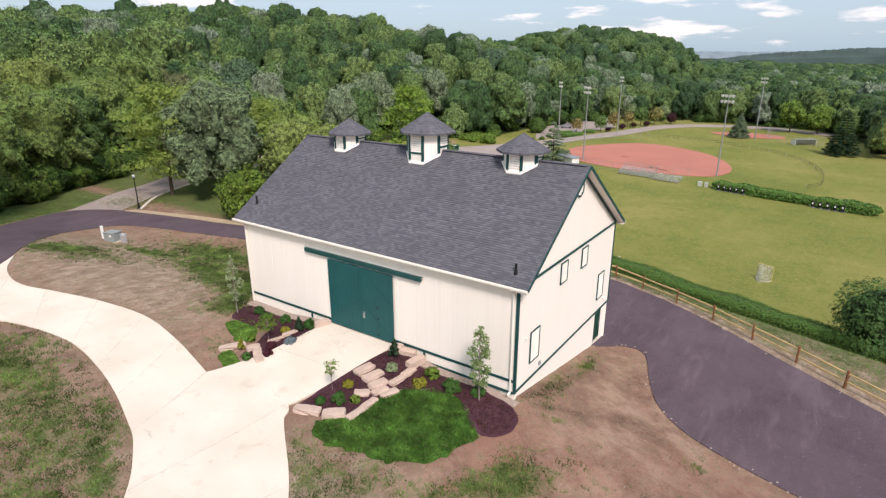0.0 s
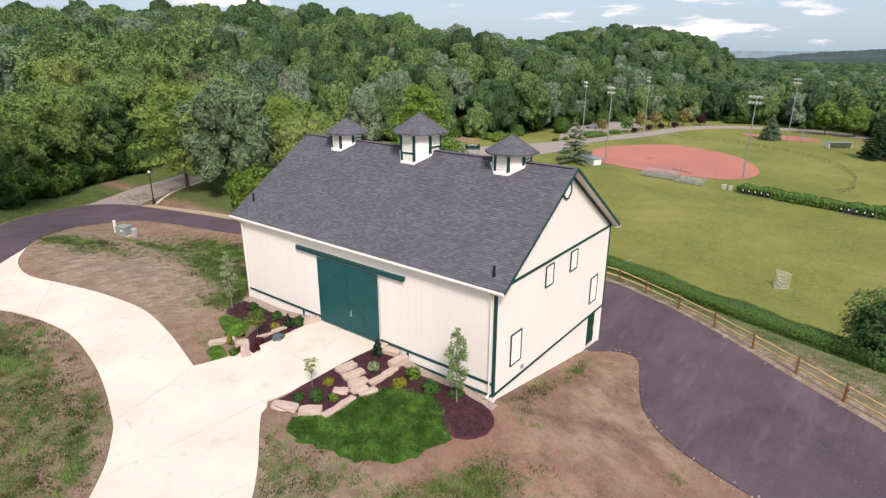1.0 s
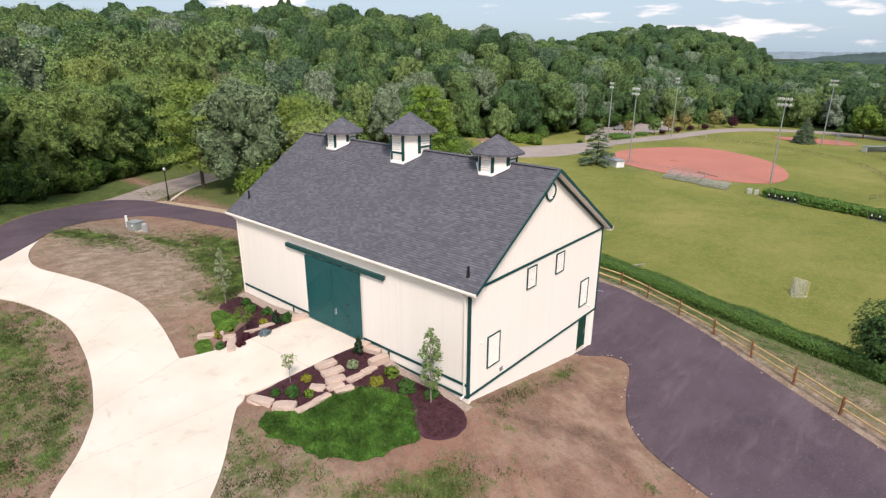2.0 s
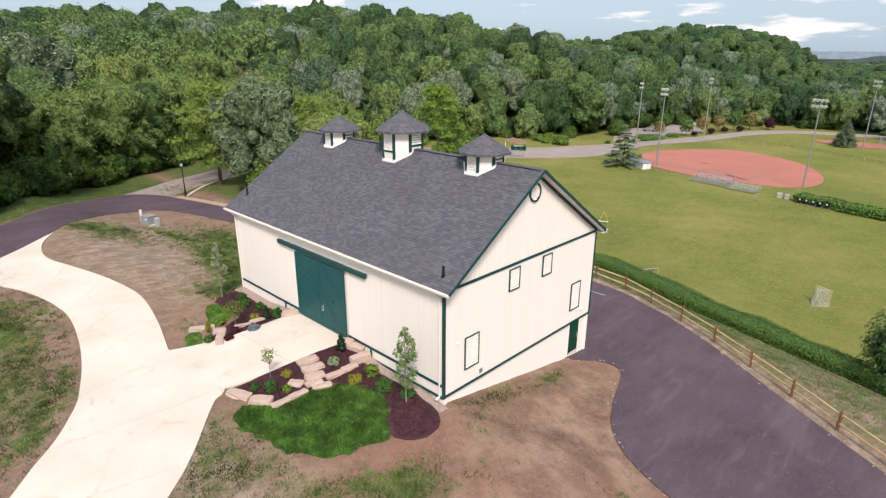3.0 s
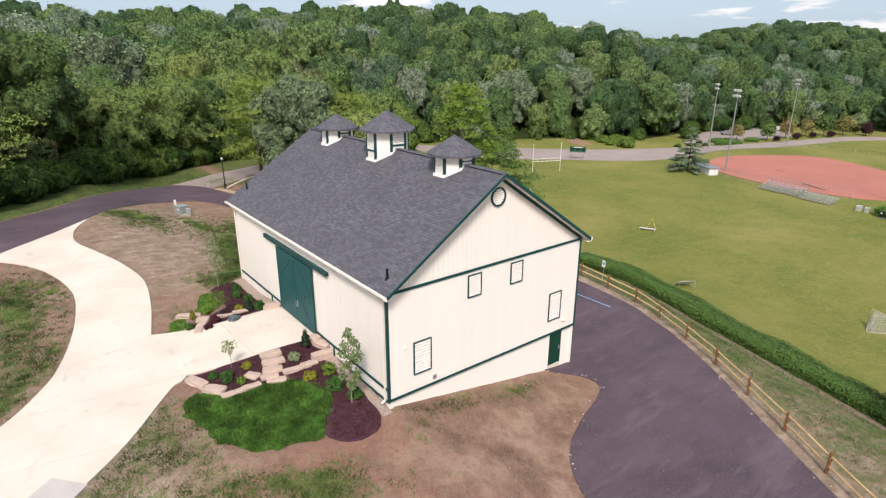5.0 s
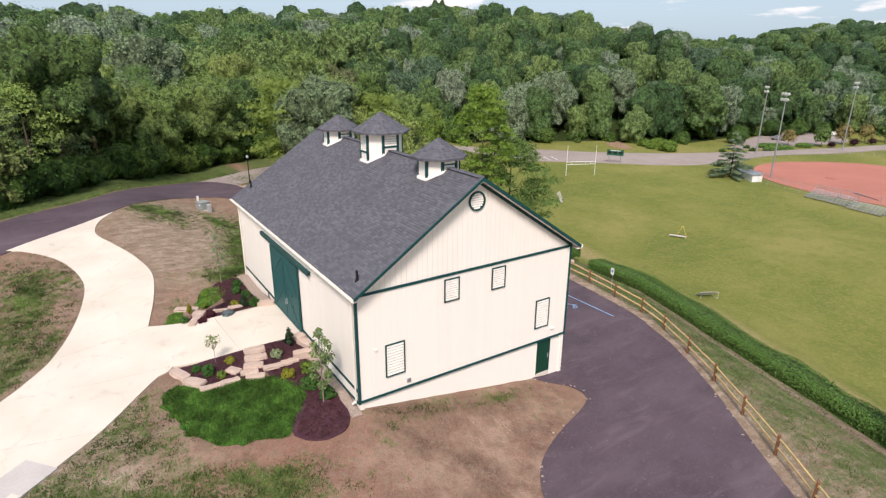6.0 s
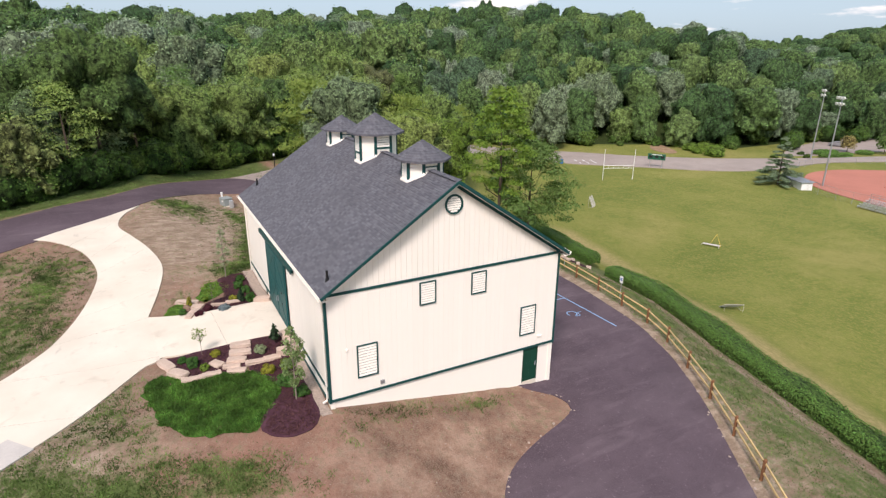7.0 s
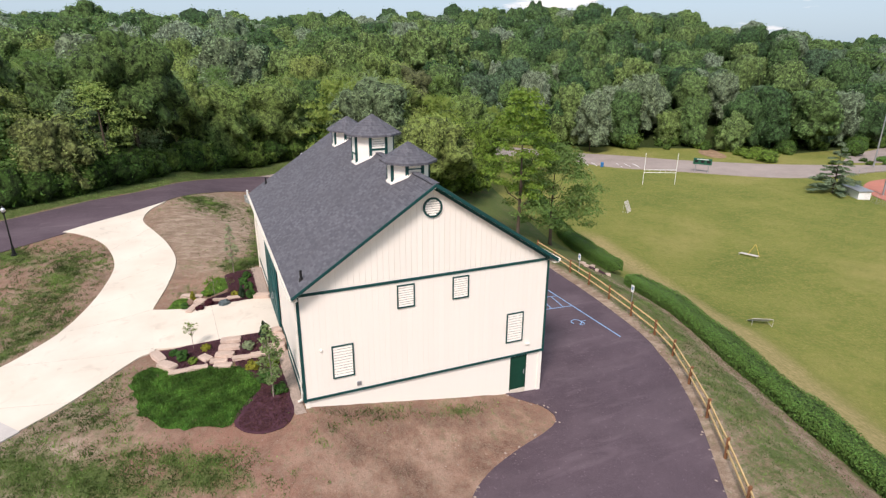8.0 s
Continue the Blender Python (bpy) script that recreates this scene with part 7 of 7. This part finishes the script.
M_SPRUCE = leaves("grey_green_needles", ((0, (0.160, 0.220, 0.130)), (1, (0.172, 0.235, 0.140))), "object")
conifer(-47.4, 111.6, 10.4, 4.5, 4, "loose grey-green pine beside the ball field", M_SPRUCE, 14, 300)
conifer(12.5, 164.5, 12.0, 4.3, 5, "dark green spruce by the ball field", M_CONIFER)
conifer(-15.5, 185.5, 8.0, 3.2, 6, "grey-green spruce by the far road", M_SPRUCE)
_orn = [tree_kind(81 + i, 6.0, 2.5, 700, 0.2, leaves("ornamental_leaves", c, "object"), M_BARK, base=b, trunk_r=0.1) for i, (c, b) in enumerate(((((0, (0.25, 0.25, 0.075)), (1, (0.30, 0.24, 0.09))), 0.16), (((0, (0.12, 0.21, 0.055)), (1, (0.15, 0.24, 0.065))), 0.16), (((0, (0.05, 0.015, 0.02)), (1, (0.06, 0.02, 0.025))), 0.0), (((0, (0.20, 0.28, 0.12)), (1, (0.22, 0.29, 0.13))), 0.16)))]
_told = ("small yellow-green ornamental tree by the road", "small green ornamental tree by the road", "rounded dark red ornamental bush by the road", "small pale green ornamental tree by the road")
for _i, (_x, _y, _k, _s, _q) in enumerate(((-64.2, 168.9, 0, 0.85, 1.0), (-57.8, 175.1, 1, 1.05, 1.0), (-55.6, 176.4, 2, 0.5, 0.6), (-56.9, 185.7, 0, 0.95, 1.1), (-53.7, 185.9, 2, 0.6, 0.65), (-54.5, 195, 0, 0.95, 1.05), (-52.1, 194.0, 2, 0.55, 0.6), (-51.6, 201.4, 1, 1.1, 1.1), (-48.9, 199.5, 2, 0.6, 0.65), (-61.5, 219, 3, 1.15, 1.05), (-48.3, 208.1, 0, 1.2, 0.95), (-48.0, 219, 3, 1.15, 1.0), (-43.4, 213.5, 2, 0.85, 0.95))):
    plant_tree(_orn[_k], _x, _y, _s, _i * 50, _told[_k], "ornamental trees", squash=_q)


# ---- ball field ----
INFIELD = [(-47, 119.5), (-51.4, 131), (-48.8, 143.5), (-36, 155.5), (-18, 146), (-8.6, 128), (-10.2, 114.5), (-23.2, 110.8), (-38, 114)]
laid("infield", blob("infield", INFIELD, M_DIRT, 0.10, rings=6), "red clay softball infield", "ball field")
laid("infield", blob("far_infield", [(-26, 196), (-14, 199), (-5, 197), (-3, 190), (-12, 187), (-22, 190)], M_DIRT, 0.12, rings=4), "far red clay infield", "ball field")


def light_pole(x, y, h, n):
    l = empty("sports_light_pole", x, y, H(x, y), -25)
    bm = bmesh.new()
    tube(bm, (0, 0, -0.3), (0, 0, h), 0.19, 0.09, 10)
    part("pole", bm, M_STEEL, l)
    bm = bmesh.new()
    for k in range(2):
        box(bm, -n * 0.42, n * 0.42, -0.06, 0.06, h - 0.25 - 1.15 * k, h - 0.13 - 1.15 * k)
    part("crossarm", bm, M_STEEL, l)
    for k in range(2):
        for i in range(n):
            bm = bmesh.new()
            cx = (i - (n - 1) / 2) * 0.84
            tube(bm, (cx, -0.05, h - 1.15 * k), (cx, -0.45, h - 0.12 - 1.15 * k), 0.16, 0.36, 10)
            part("floodlight", bm, M_WHITEPL, l)
    return tagged(l, "tall grey steel pole with sports floodlights", "light pole", "field light poles")


for _x, _y, _h, _n in ((-42.0, 118.4, 18.0, 3), (-9.6, 115.2, 17.4, 4), (-61.6, 147.4, 17.6, 2), (-51.2, 173.0, 18.5, 2), (-10.5, 183.5, 18.7, 3)):
    light_pole(_x, _y, _h, _n)


def bleacher(x, y, turn, length, rows, rail):
    b = empty("bleacher", x, y, H(x, y), turn)
    for i in range(rows):
        part("bench", boxed(-length / 2, length / 2, i * 0.62, i * 0.62 + 0.26, 0.40 + i * 0.26, 0.45 + i * 0.26, bevel=0.01), M_ALU, b)
        part("footboard", boxed(-length / 2, length / 2, i * 0.62 + 0.28, i * 0.62 + 0.52, 0.14 + i * 0.26, 0.18 + i * 0.26, bevel=0.01), M_ALU, b)
    for k in range(4):
        cx = -length / 2 + 0.3 + k * (length - 0.6) / 3
        bm = bmesh.new()
        for i in range(rows):
            beam(bm, (cx, i * 0.62 + 0.13, 0), (cx, i * 0.62 + 0.13, 0.40 + i * 0.26), 0.05, 0.05)
        beam(bm, (cx, 0, 0.1), (cx, rows * 0.62, 0.1 + rows * 0.26), 0.05, 0.05)
        part("support_frame", bm, M_STEEL, b)
    if rail:
        bm = bmesh.new()
        for z in (0.5, 1.0):
            beam(bm, (-length / 2, rows * 0.62, rows * 0.26 + z), (length / 2, rows * 0.62, rows * 0.26 + z), 0.05, 0.05)
        for k in range(6):
            cx = -length / 2 + k * length / 5
            beam(bm, (cx, rows * 0.62, 0), (cx, rows * 0.62, rows * 0.26 + 1.0), 0.05, 0.05)
        part("guard_rail", bm, M_STEEL, b)
    return tagged(b, "aluminium bleacher with bench rows on the grass", "bleacher", "bleachers")


bleacher(-25.2, 105.2, -12, 8.0, 5, True)
bleacher(-17.8, 102.6, -12, 6.2, 4, False)


def line_fence(name, pts, h, label, wire, gap=3.0):
    """Posts, a top rail and a screen or wire mesh along a line."""
    f = empty(name, pts[0][0], pts[0][1], H(*pts[0]))
    inv = f.matrix_basis.inverted()
    ln = smooth_line(pts, gap)
    post = bmesh.new()
    tube(post, (0, 0, -0.2), (0, 0, h), 0.03, 0.03, 6)
    pm = None
    for x, y in ln:
        p = part("post", post if pm is None else pm, M_STEEL, f)
        pm = p.data
        p.matrix_basis = inv @ pose(x, y, H(x, y))
    for (x0, y0), (x1, y1) in zip(ln, ln[1:]):
        a, b = Vector((x0, y0, H(x0, y0))), Vector((x1, y1, H(x1, y1)))
        up = Vector((0, 0, 1))
        bm = bmesh.new()
        beam(bm, a + up * h, b + up * h, 0.035, 0.035)
        n = int((b - a).length / 0.35)
        for k in range(n):
            q0, q1 = a.lerp(b, k / n), a.lerp(b, (k + 1) / n)
            beam(bm, q0 + up * 0.05, q1 + up * (h - 0.05), 0.006, 0.006)
            beam(bm, q1 + up * 0.05, q0 + up * (h - 0.05), 0.006, 0.006)
        for k in range(1, 5):
            beam(bm, a + up * h * k / 5, b + up * h * k / 5, 0.007, 0.007)
        part("mesh_panel", bm, wire, f).matrix_basis = inv
    return tagged(f, label, "fence")


line_fence("outfield_fence", [(7.6, 112), (9.9, 117), (10.2, 124), (9.6, 132), (6.3, 143.5), (0.7, 153.6), (-12, 164), (-26.6, 171.3), (-44, 174)], 0.9, "low dark outfield fence round the ball field", M_BLACK)
line_fence("chain_link_fence", [(-50, 118), (-42, 112), (-34, 108.5), (-24, 107.6), (-14, 108.4)], 2.2, "wire mesh fence beside the infield", M_STEEL)
line_fence("chain_link_fence", [(-52, 120), (-56, 131), (-56, 146), (-48, 162), (-40, 172)], 1.6, "wire mesh fence beside the road", M_STEEL)
line_fence("chain_link_fence", [(-8.5, 196), (-6, 184), (-1, 177), (5, 174), (8, 180)], 3.0, "tall wire mesh backstop by the far infield", M_STEEL)


def dugout(x, y, turn):
    d = empty("dugout", x, y, H(x, y), turn)
    part("back_wall", boxed(-3.2, 3.2, 1.0, 1.15, -0.1, 1.5), M_WHITEPL, d)
    for sx in (-3.2, 3.05):
        part("side_wall", boxed(sx, sx + 0.15, -1.0, 1.0, -0.1, 1.45), M_WHITEPL, d)
    bm = bmesh.new()
    beam(bm, (0, -1.3, 1.65), (0, 1.4, 1.55), 6.9, 0.09)
    part("roof", bm, M_STEEL, d)
    part("bench", boxed(-2.8, 2.8, 0.5, 0.85, 0.4, 0.46), M_ALU, d)
    return tagged(d, "small white dugout with a flat grey roof", "dugout", "dugouts")


dugout(-44.0, 113.2, 150)
dugout(3.0, 181, 35)


def goal_posts(x0, y0, x1, y1):
    g = empty("football_goal", (x0 + x1) / 2, (y0 + y1) / 2, H(x0, y0), math.degrees(math.atan2(y1 - y0, x1 - x0)))
    w = math.hypot(x1 - x0, y1 - y0) / 2
    for s in (-w, w):
        bm = bmesh.new()
        tube(bm, (s, 0, -0.3), (s, 0, 6.6), 0.055, 0.05, 8)
        part("upright", bm, M_WHITEPL, g)
    for z in (2.5, 3.1):
        bm = bmesh.new()
        tube(bm, (-w, 0, z), (w, 0, z), 0.05, 0.05, 8)
        part("crossbar", bm, M_WHITEPL, g)
    bm = bmesh.new()
    for k in range(5):
        cx = -w + (k + 1) * 2 * w / 6
        tube(bm, (cx, 0, 2.5), (cx, 0, 3.1), 0.035, 0.035, 6)
    part("stay", bm, M_WHITEPL, g)
    return tagged(g, "white steel football goal posts", "goal post")


goal_posts(-67.4, 81.3, -64.8, 87.5)


def scoreboard(x, y, turn):
    s = empty("scoreboard", x, y, H(x, y), turn)
    for cx in (-1.4, 1.4):
        bm = bmesh.new()
        tube(bm, (cx, 0, -0.3), (cx, 0, 3.3), 0.08, 0.08, 8)
        part("post", bm, M_STEEL, s)
    part("board", boxed(-2.0, 2.0, -0.12, 0.1, 1.9, 3.3, bevel=0.03), plain("scoreboard_green", (0.015, 0.10, 0.06), 0.5), s)
    for cx in (-1.3, 0.0, 1.3):
        part("panel", boxed(cx - 0.4, cx + 0.4, -0.135, -0.121, 2.3, 2.9), M_BLACK, s)
    part("lettering_bar", boxed(-1.2, 1.2, -0.135, -0.121, 3.02, 3.16), M_WHITEPL, s)
    return tagged(s, "small green scoreboard on two posts", "scoreboard")


scoreboard(-72.2, 102.6, 35)


def practice_net(x, y, turn, w, h, d, label):
    """A pipe frame with a slack net of white cord."""
    g = empty("practice_goal", x, y, H(x, y), turn)
    bm = bmesh.new()
    for s in (-w / 2, w / 2):
        tube(bm, (s, 0, 0), (s, 0, h), 0.016, 0.016, 6)
        tube(bm, (s, 0, 0.02), (s, d, 0.02), 0.016, 0.016, 6)
        tube(bm, (s, 0, h), (s, d, 0.02), 0.015, 0.015, 6)
    tube(bm, (-w / 2, 0, h), (w / 2, 0, h), 0.016, 0.016, 6)
    tube(bm, (-w / 2, d, 0.02), (w / 2, d, 0.02), 0.02, 0.02, 6)
    part("frame", bm, M_NET, g)
    bm = bmesh.new()
    n = 24
    for i in range(n + 1):
        t = i / n
        beam(bm, (-w / 2 + w * t, 0, h), (-w / 2 + w * t, d, 0.03), 0.016, 0.016)
        beam(bm, (-w / 2, d * t, h * (1 - t) + 0.03), (w / 2, d * t, h * (1 - t) + 0.03), 0.016, 0.016)
    part("netting", bm, M_NET, g)
    return tagged(g, label, "goal", "practice goals")


M_NET = plain("pale_net_cord", (0.56, 0.54, 0.49), 0.9)


def lacrosse_goal(x, y, turn):
    """A square pipe mouth with a net drawn back to a point on the ground."""
    g = empty("lacrosse_goal", x, y, H(x, y), turn)
    w, h, tip = 0.95, 1.85, Vector((0.25, -1.7, 0.04))
    bm = bmesh.new()
    for a, b in (((-w, 0, 0), (-w, 0, h)), ((w, 0, 0), (w, 0, h)), ((-w, 0, h), (w, 0, h))):
        tube(bm, a, b, 0.03, 0.03, 8)
    part("mouth_frame", bm, plain("yellow_goal_paint", (0.62, 0.47, 0.16), 0.5), g, "pale yellow pipe frame")
    bm = bmesh.new()
    for q in (-w, w):
        tube(bm, (q, 0, 0.03), tip, 0.025, 0.025, 6)
    part("base_bar", bm, M_NET, g)
    bm = bmesh.new()
    n = 20
    for i in range(n + 1):
        t = i / n
        back = Vector((0, 0, h)).lerp(tip, t) + Vector((0, 0.25, -0.12)) * math.sin(math.pi * t)
        for q in (-w, w):
            post = Vector((q, 0, h * (1 - t)))
            mid = post.lerp(back, 0.5) + Vector((0, 0.06, -0.08))
            beam(bm, post, mid, 0.011, 0.011)
            beam(bm, mid, back, 0.011, 0.011)
            top = Vector((q * t, 0, h))
            foot = Vector((q, 0, 0.04)).lerp(tip, 1 - t)
            beam(bm, top, foot, 0.011, 0.011)
    part("netting", bm, M_NET, g, "slack pale cord netting")
    return tagged(g, "square lacrosse goal with a slack pale net", "goal")


lacrosse_goal(6.75, 52.3, -23)
practice_net(-9.2, 44.9, 60, 1.9, 0.8, 1.2, "small folded practice goal on the grass")
practice_net(-26.3, 63.4, 25, 2.3, 0.28, 1.5, "small practice goal lying flat on the grass")
practice_net(-50.8, 62.9, -60, 1.8, 1.8, 0.8, "white practice goal with a slack net")
_t = bmesh.new()
for _p, _q in (((-0.75, 0, 0), (0, 0.1, 1.75)), ((0.75, 0, 0), (0, 0.1, 1.75)), ((-0.75, 0, 0.03), (0.75, 0, 0.03))):
    tube(_t, _p, _q, 0.035, 0.03, 6)
_o = tagged(part("goal_frame", _t, plain("yellow_pipe_paint", (0.62, 0.45, 0.10), 0.5)), "yellow triangular pipe frame on the grass", "frame")
_o.matrix_basis = pose(-26.2, 64.4, H(-26.2, 64.4), 0, 0, 25)


def stall_line(p, q):
    d = (Vector(q) - Vector(p)).normalized()
    n = Vector((-d.y, d.x)) * 0.09
    v = [(a.x, a.y, H(a.x, a.y) + 0.135) for a in (Vector(p) - n, Vector(p) + n, Vector(q) + n, Vector(q) - n)]
    tagged(part("stall_line", mesh_of("stall_line", v, [(0, 1, 2, 3)], M_WHITEPL), None), "white painted parking stall line on asphalt", "road marking", kind="structure")


for _k in range(8):
    _u = _k / 7
    stall_line((-93.0 + 6.2 * _u, 82.4 + 12.6 * _u), (-88.4 + 6.2 * _u, 80.7 + 12.6 * _u))


def litter_bin(x, y):
    b = empty("litter_bin", x, y, H(x, y) + 0.1)
    bm = bmesh.new()
    tube(bm, (0, 0, 0), (0, 0, 0.95), 0.36, 0.40, 14)
    blue = plain("blue_bin_plastic", (0.03, 0.17, 0.40), 0.5)
    part("barrel", bm, blue, b)
    bm = bmesh.new()
    tube(bm, (0, 0, 0.95), (0, 0, 1.1), 0.42, 0.25, 14)
    part("lid", bm, blue, b)
    tagged(b, "blue plastic litter barrel beside the car park", "litter bin")


litter_bin(-85.8, 85.0)
_m = boxed(-2.9, 2.9, -0.18, 0.18, 0.0, 0.06, bevel=0.01)
_o = tagged(part("drag_mat", _m, M_BLACK), "dark drag mat lying on the red infield", "mat")
_o.matrix_basis = pose(-22.5, 116.0, H(-22.5, 116.0) + 0.1, 0, 0, -29)
_m = boxed(-0.9, 0.9, -0.3, 0.3, 0.0, 0.12, bevel=0.02)
_o = tagged(part("base_pad", _m, M_DIRT), "low clay mound on the infield", "mound")
_o.matrix_basis = pose(-34.4, 128.6, H(-34.4, 128.6) + 0.1, 0, 0, 0)

hedge([(-8.2, 102.2), (-2, 100.6), (4, 99.2), (11, 97.6), (19.5, 95.6)], 1.3, 1.7, 9, "straggling green bushes along the field edge", size=0.2, per=160)


def tyre_row(x, y, n, turn):
    for i in range(n):
        a = radians(turn)
        px, py = x + math.cos(a) * i * 1.15, y + math.sin(a) * i * 1.15
        s = empty("blocking_dummy", px, py, H(px, py), turn)
        bm = bmesh.new()
        tube(bm, (0, 0, 0.25), (0, 0, 1.15), 0.26, 0.22, 10)
        part("pad", bm, M_BLACK, s)
        part("foot", boxed(-0.45, 0.45, -0.1, 0.7, 0.0, 0.1, bevel=0.02), M_STEEL, s)
        part("patch", boxed(-0.12, 0.12, -0.275, -0.245, 0.7, 1.0), M_WHITEPL, s)
        tagged(s, "black padded blocking dummy with white patch", "blocking dummy", "blocking dummies")


tyre_row(-6.6, 100.2, 5, -14)
tyre_row(9.6, 96.0, 5, -14)
pedestal(-10.6, 102.6, 0.45, 0.8, "pale metal cabinet on the grass", M_ALU)
pedestal(-9.3, 102.3, 0.35, 0.8, "pale metal cabinet on the grass", M_ALU)


def parked_car(x, y, turn, material, label):
    c = empty("car", x, y, H(x, y) + 0.15, turn)
    bm = bmesh.new()
    prof = [(-2.1, 0.35), (-2.1, 0.75), (-1.9, 0.9), (-1.2, 0.98), (-0.6, 1.42), (0.9, 1.45), (1.7, 1.0), (2.1, 0.92), (2.15, 0.35)]
    rows = []
    for w, k in ((-0.85, 0.0), (-0.9, 1.0), (0.9, 1.0), (0.85, 0.0)):
        rows.append([bm.verts.new((px, w * (0.82 if pz > 1.1 else 1.0), pz)) for px, pz in prof])
    n = len(prof)
    for r in range(3):
        for i in range(n):
            j = (i + 1) % n
            bm.faces.new((rows[r][i], rows[r][j], rows[r + 1][j], rows[r + 1][i]))
    bm.faces.new(rows[0])
    bm.faces.new(rows[3][::-1])
    part("body", bm, material, c)
    part("windows", boxed(-0.55, 1.0, -0.76, 0.76, 1.05, 1.36, bevel=0.05), M_BLACK, c)
    for wx in (-1.35, 1.35):
        for wy in (-0.85, 0.85):
            bm = bmesh.new()
            tube(bm, (wx, wy - 0.1, 0.2), (wx, wy + 0.1, 0.2), 0.33, 0.33, 14)
            part("wheel", bm, M_BLACK, c)
    return tagged(c, label, "car", "parked cars")


parked_car(-71.6, 177.5, 20, plain("silver_car_paint", (0.22, 0.22, 0.23), 0.35), "silver car parked beside the road")
parked_car(-66.5, 203.0, 20, M_WHITEPL, "white car parked beside the road")
M_BANK = plain("bare_bank_earth", (0.30, 0.20, 0.12), 0.95, vary=0.5, scale=3, bump=0.6)
_bankbush = dome_kind(91, 3.4, 2.4, 900, 0.16, M_YOUNGMAPLE, M_BARK, base=-0.15, sub=3, lumps=26, relief=0.6, limbs=3, trunk_r=0.06)
for _x, _y in ((-66.5, 146), (-67.5, 153), (-64, 150), (-68, 142)):
    plant_tree(BUSH_KINDS[0], _x, _y, 0.45, _x * 7, "low clipped green bush by the car park", "car park bushes", 0.1, "bush", 0.7)
laid("road_car_park", blob("car_park", [(-68.5, 146), (-75, 160), (-78.5, 175), (-81.5, 190), (-79, 204), (-67, 205), (-58, 192), (-62, 172), (-64, 158)], M_OLDROAD, 0.10, rings=4), "pale worn asphalt car park by the woods", "car park")
hedge([(-66.2, 156.1), (-65, 159.6), (-63.6, 163.3)], 1.0, 1.3, 31, "low clipped green hedge in the car park", size=0.2, per=110)
hedge([(-62.6, 153.0), (-61, 158), (-59.4, 162.6)], 1.0, 1.3, 32, "low clipped green hedge in the car park", size=0.2, per=110)
hedge([(-61.6, 168.0), (-59.8, 169.4), (-58.0, 170.4)], 1.0, 1.3, 33, "low clipped green hedge in the car park", size=0.2, per=110)
# open bank between the road and the woods
laid("bare_bank", blob("bare_bank", [(-97, 127.5), (-93, 123.5), (-88, 121.5), (-84.5, 122.5), (-86, 126), (-91, 129), (-95, 130.5)], M_BANK, 0.10, rings=5, rough=0.03), "bare brown earth bank beside the road", "bank")
for _x, _y, _s in ((-76.5, 130, 1.1), (-78.5, 132, 0.9), (-93, 133, 0.75), (-86, 131.5, 0.8), (-82, 129, 0.6), (-84, 135, 0.9), (-98, 129, 0.7), (-90, 133.5, 0.6)):
    plant_tree(_bankbush, _x, _y, _s, _x * 37 % 360, "light green bush on the bank beside the road", "bank bushes", 0.1, "bush", 0.8)
plant_tree(SPREAD, 22.5, 165, 0.72, 200, "broad green tree beyond the outfield")


# ---- siding boards of the barn ----
lay_boards()
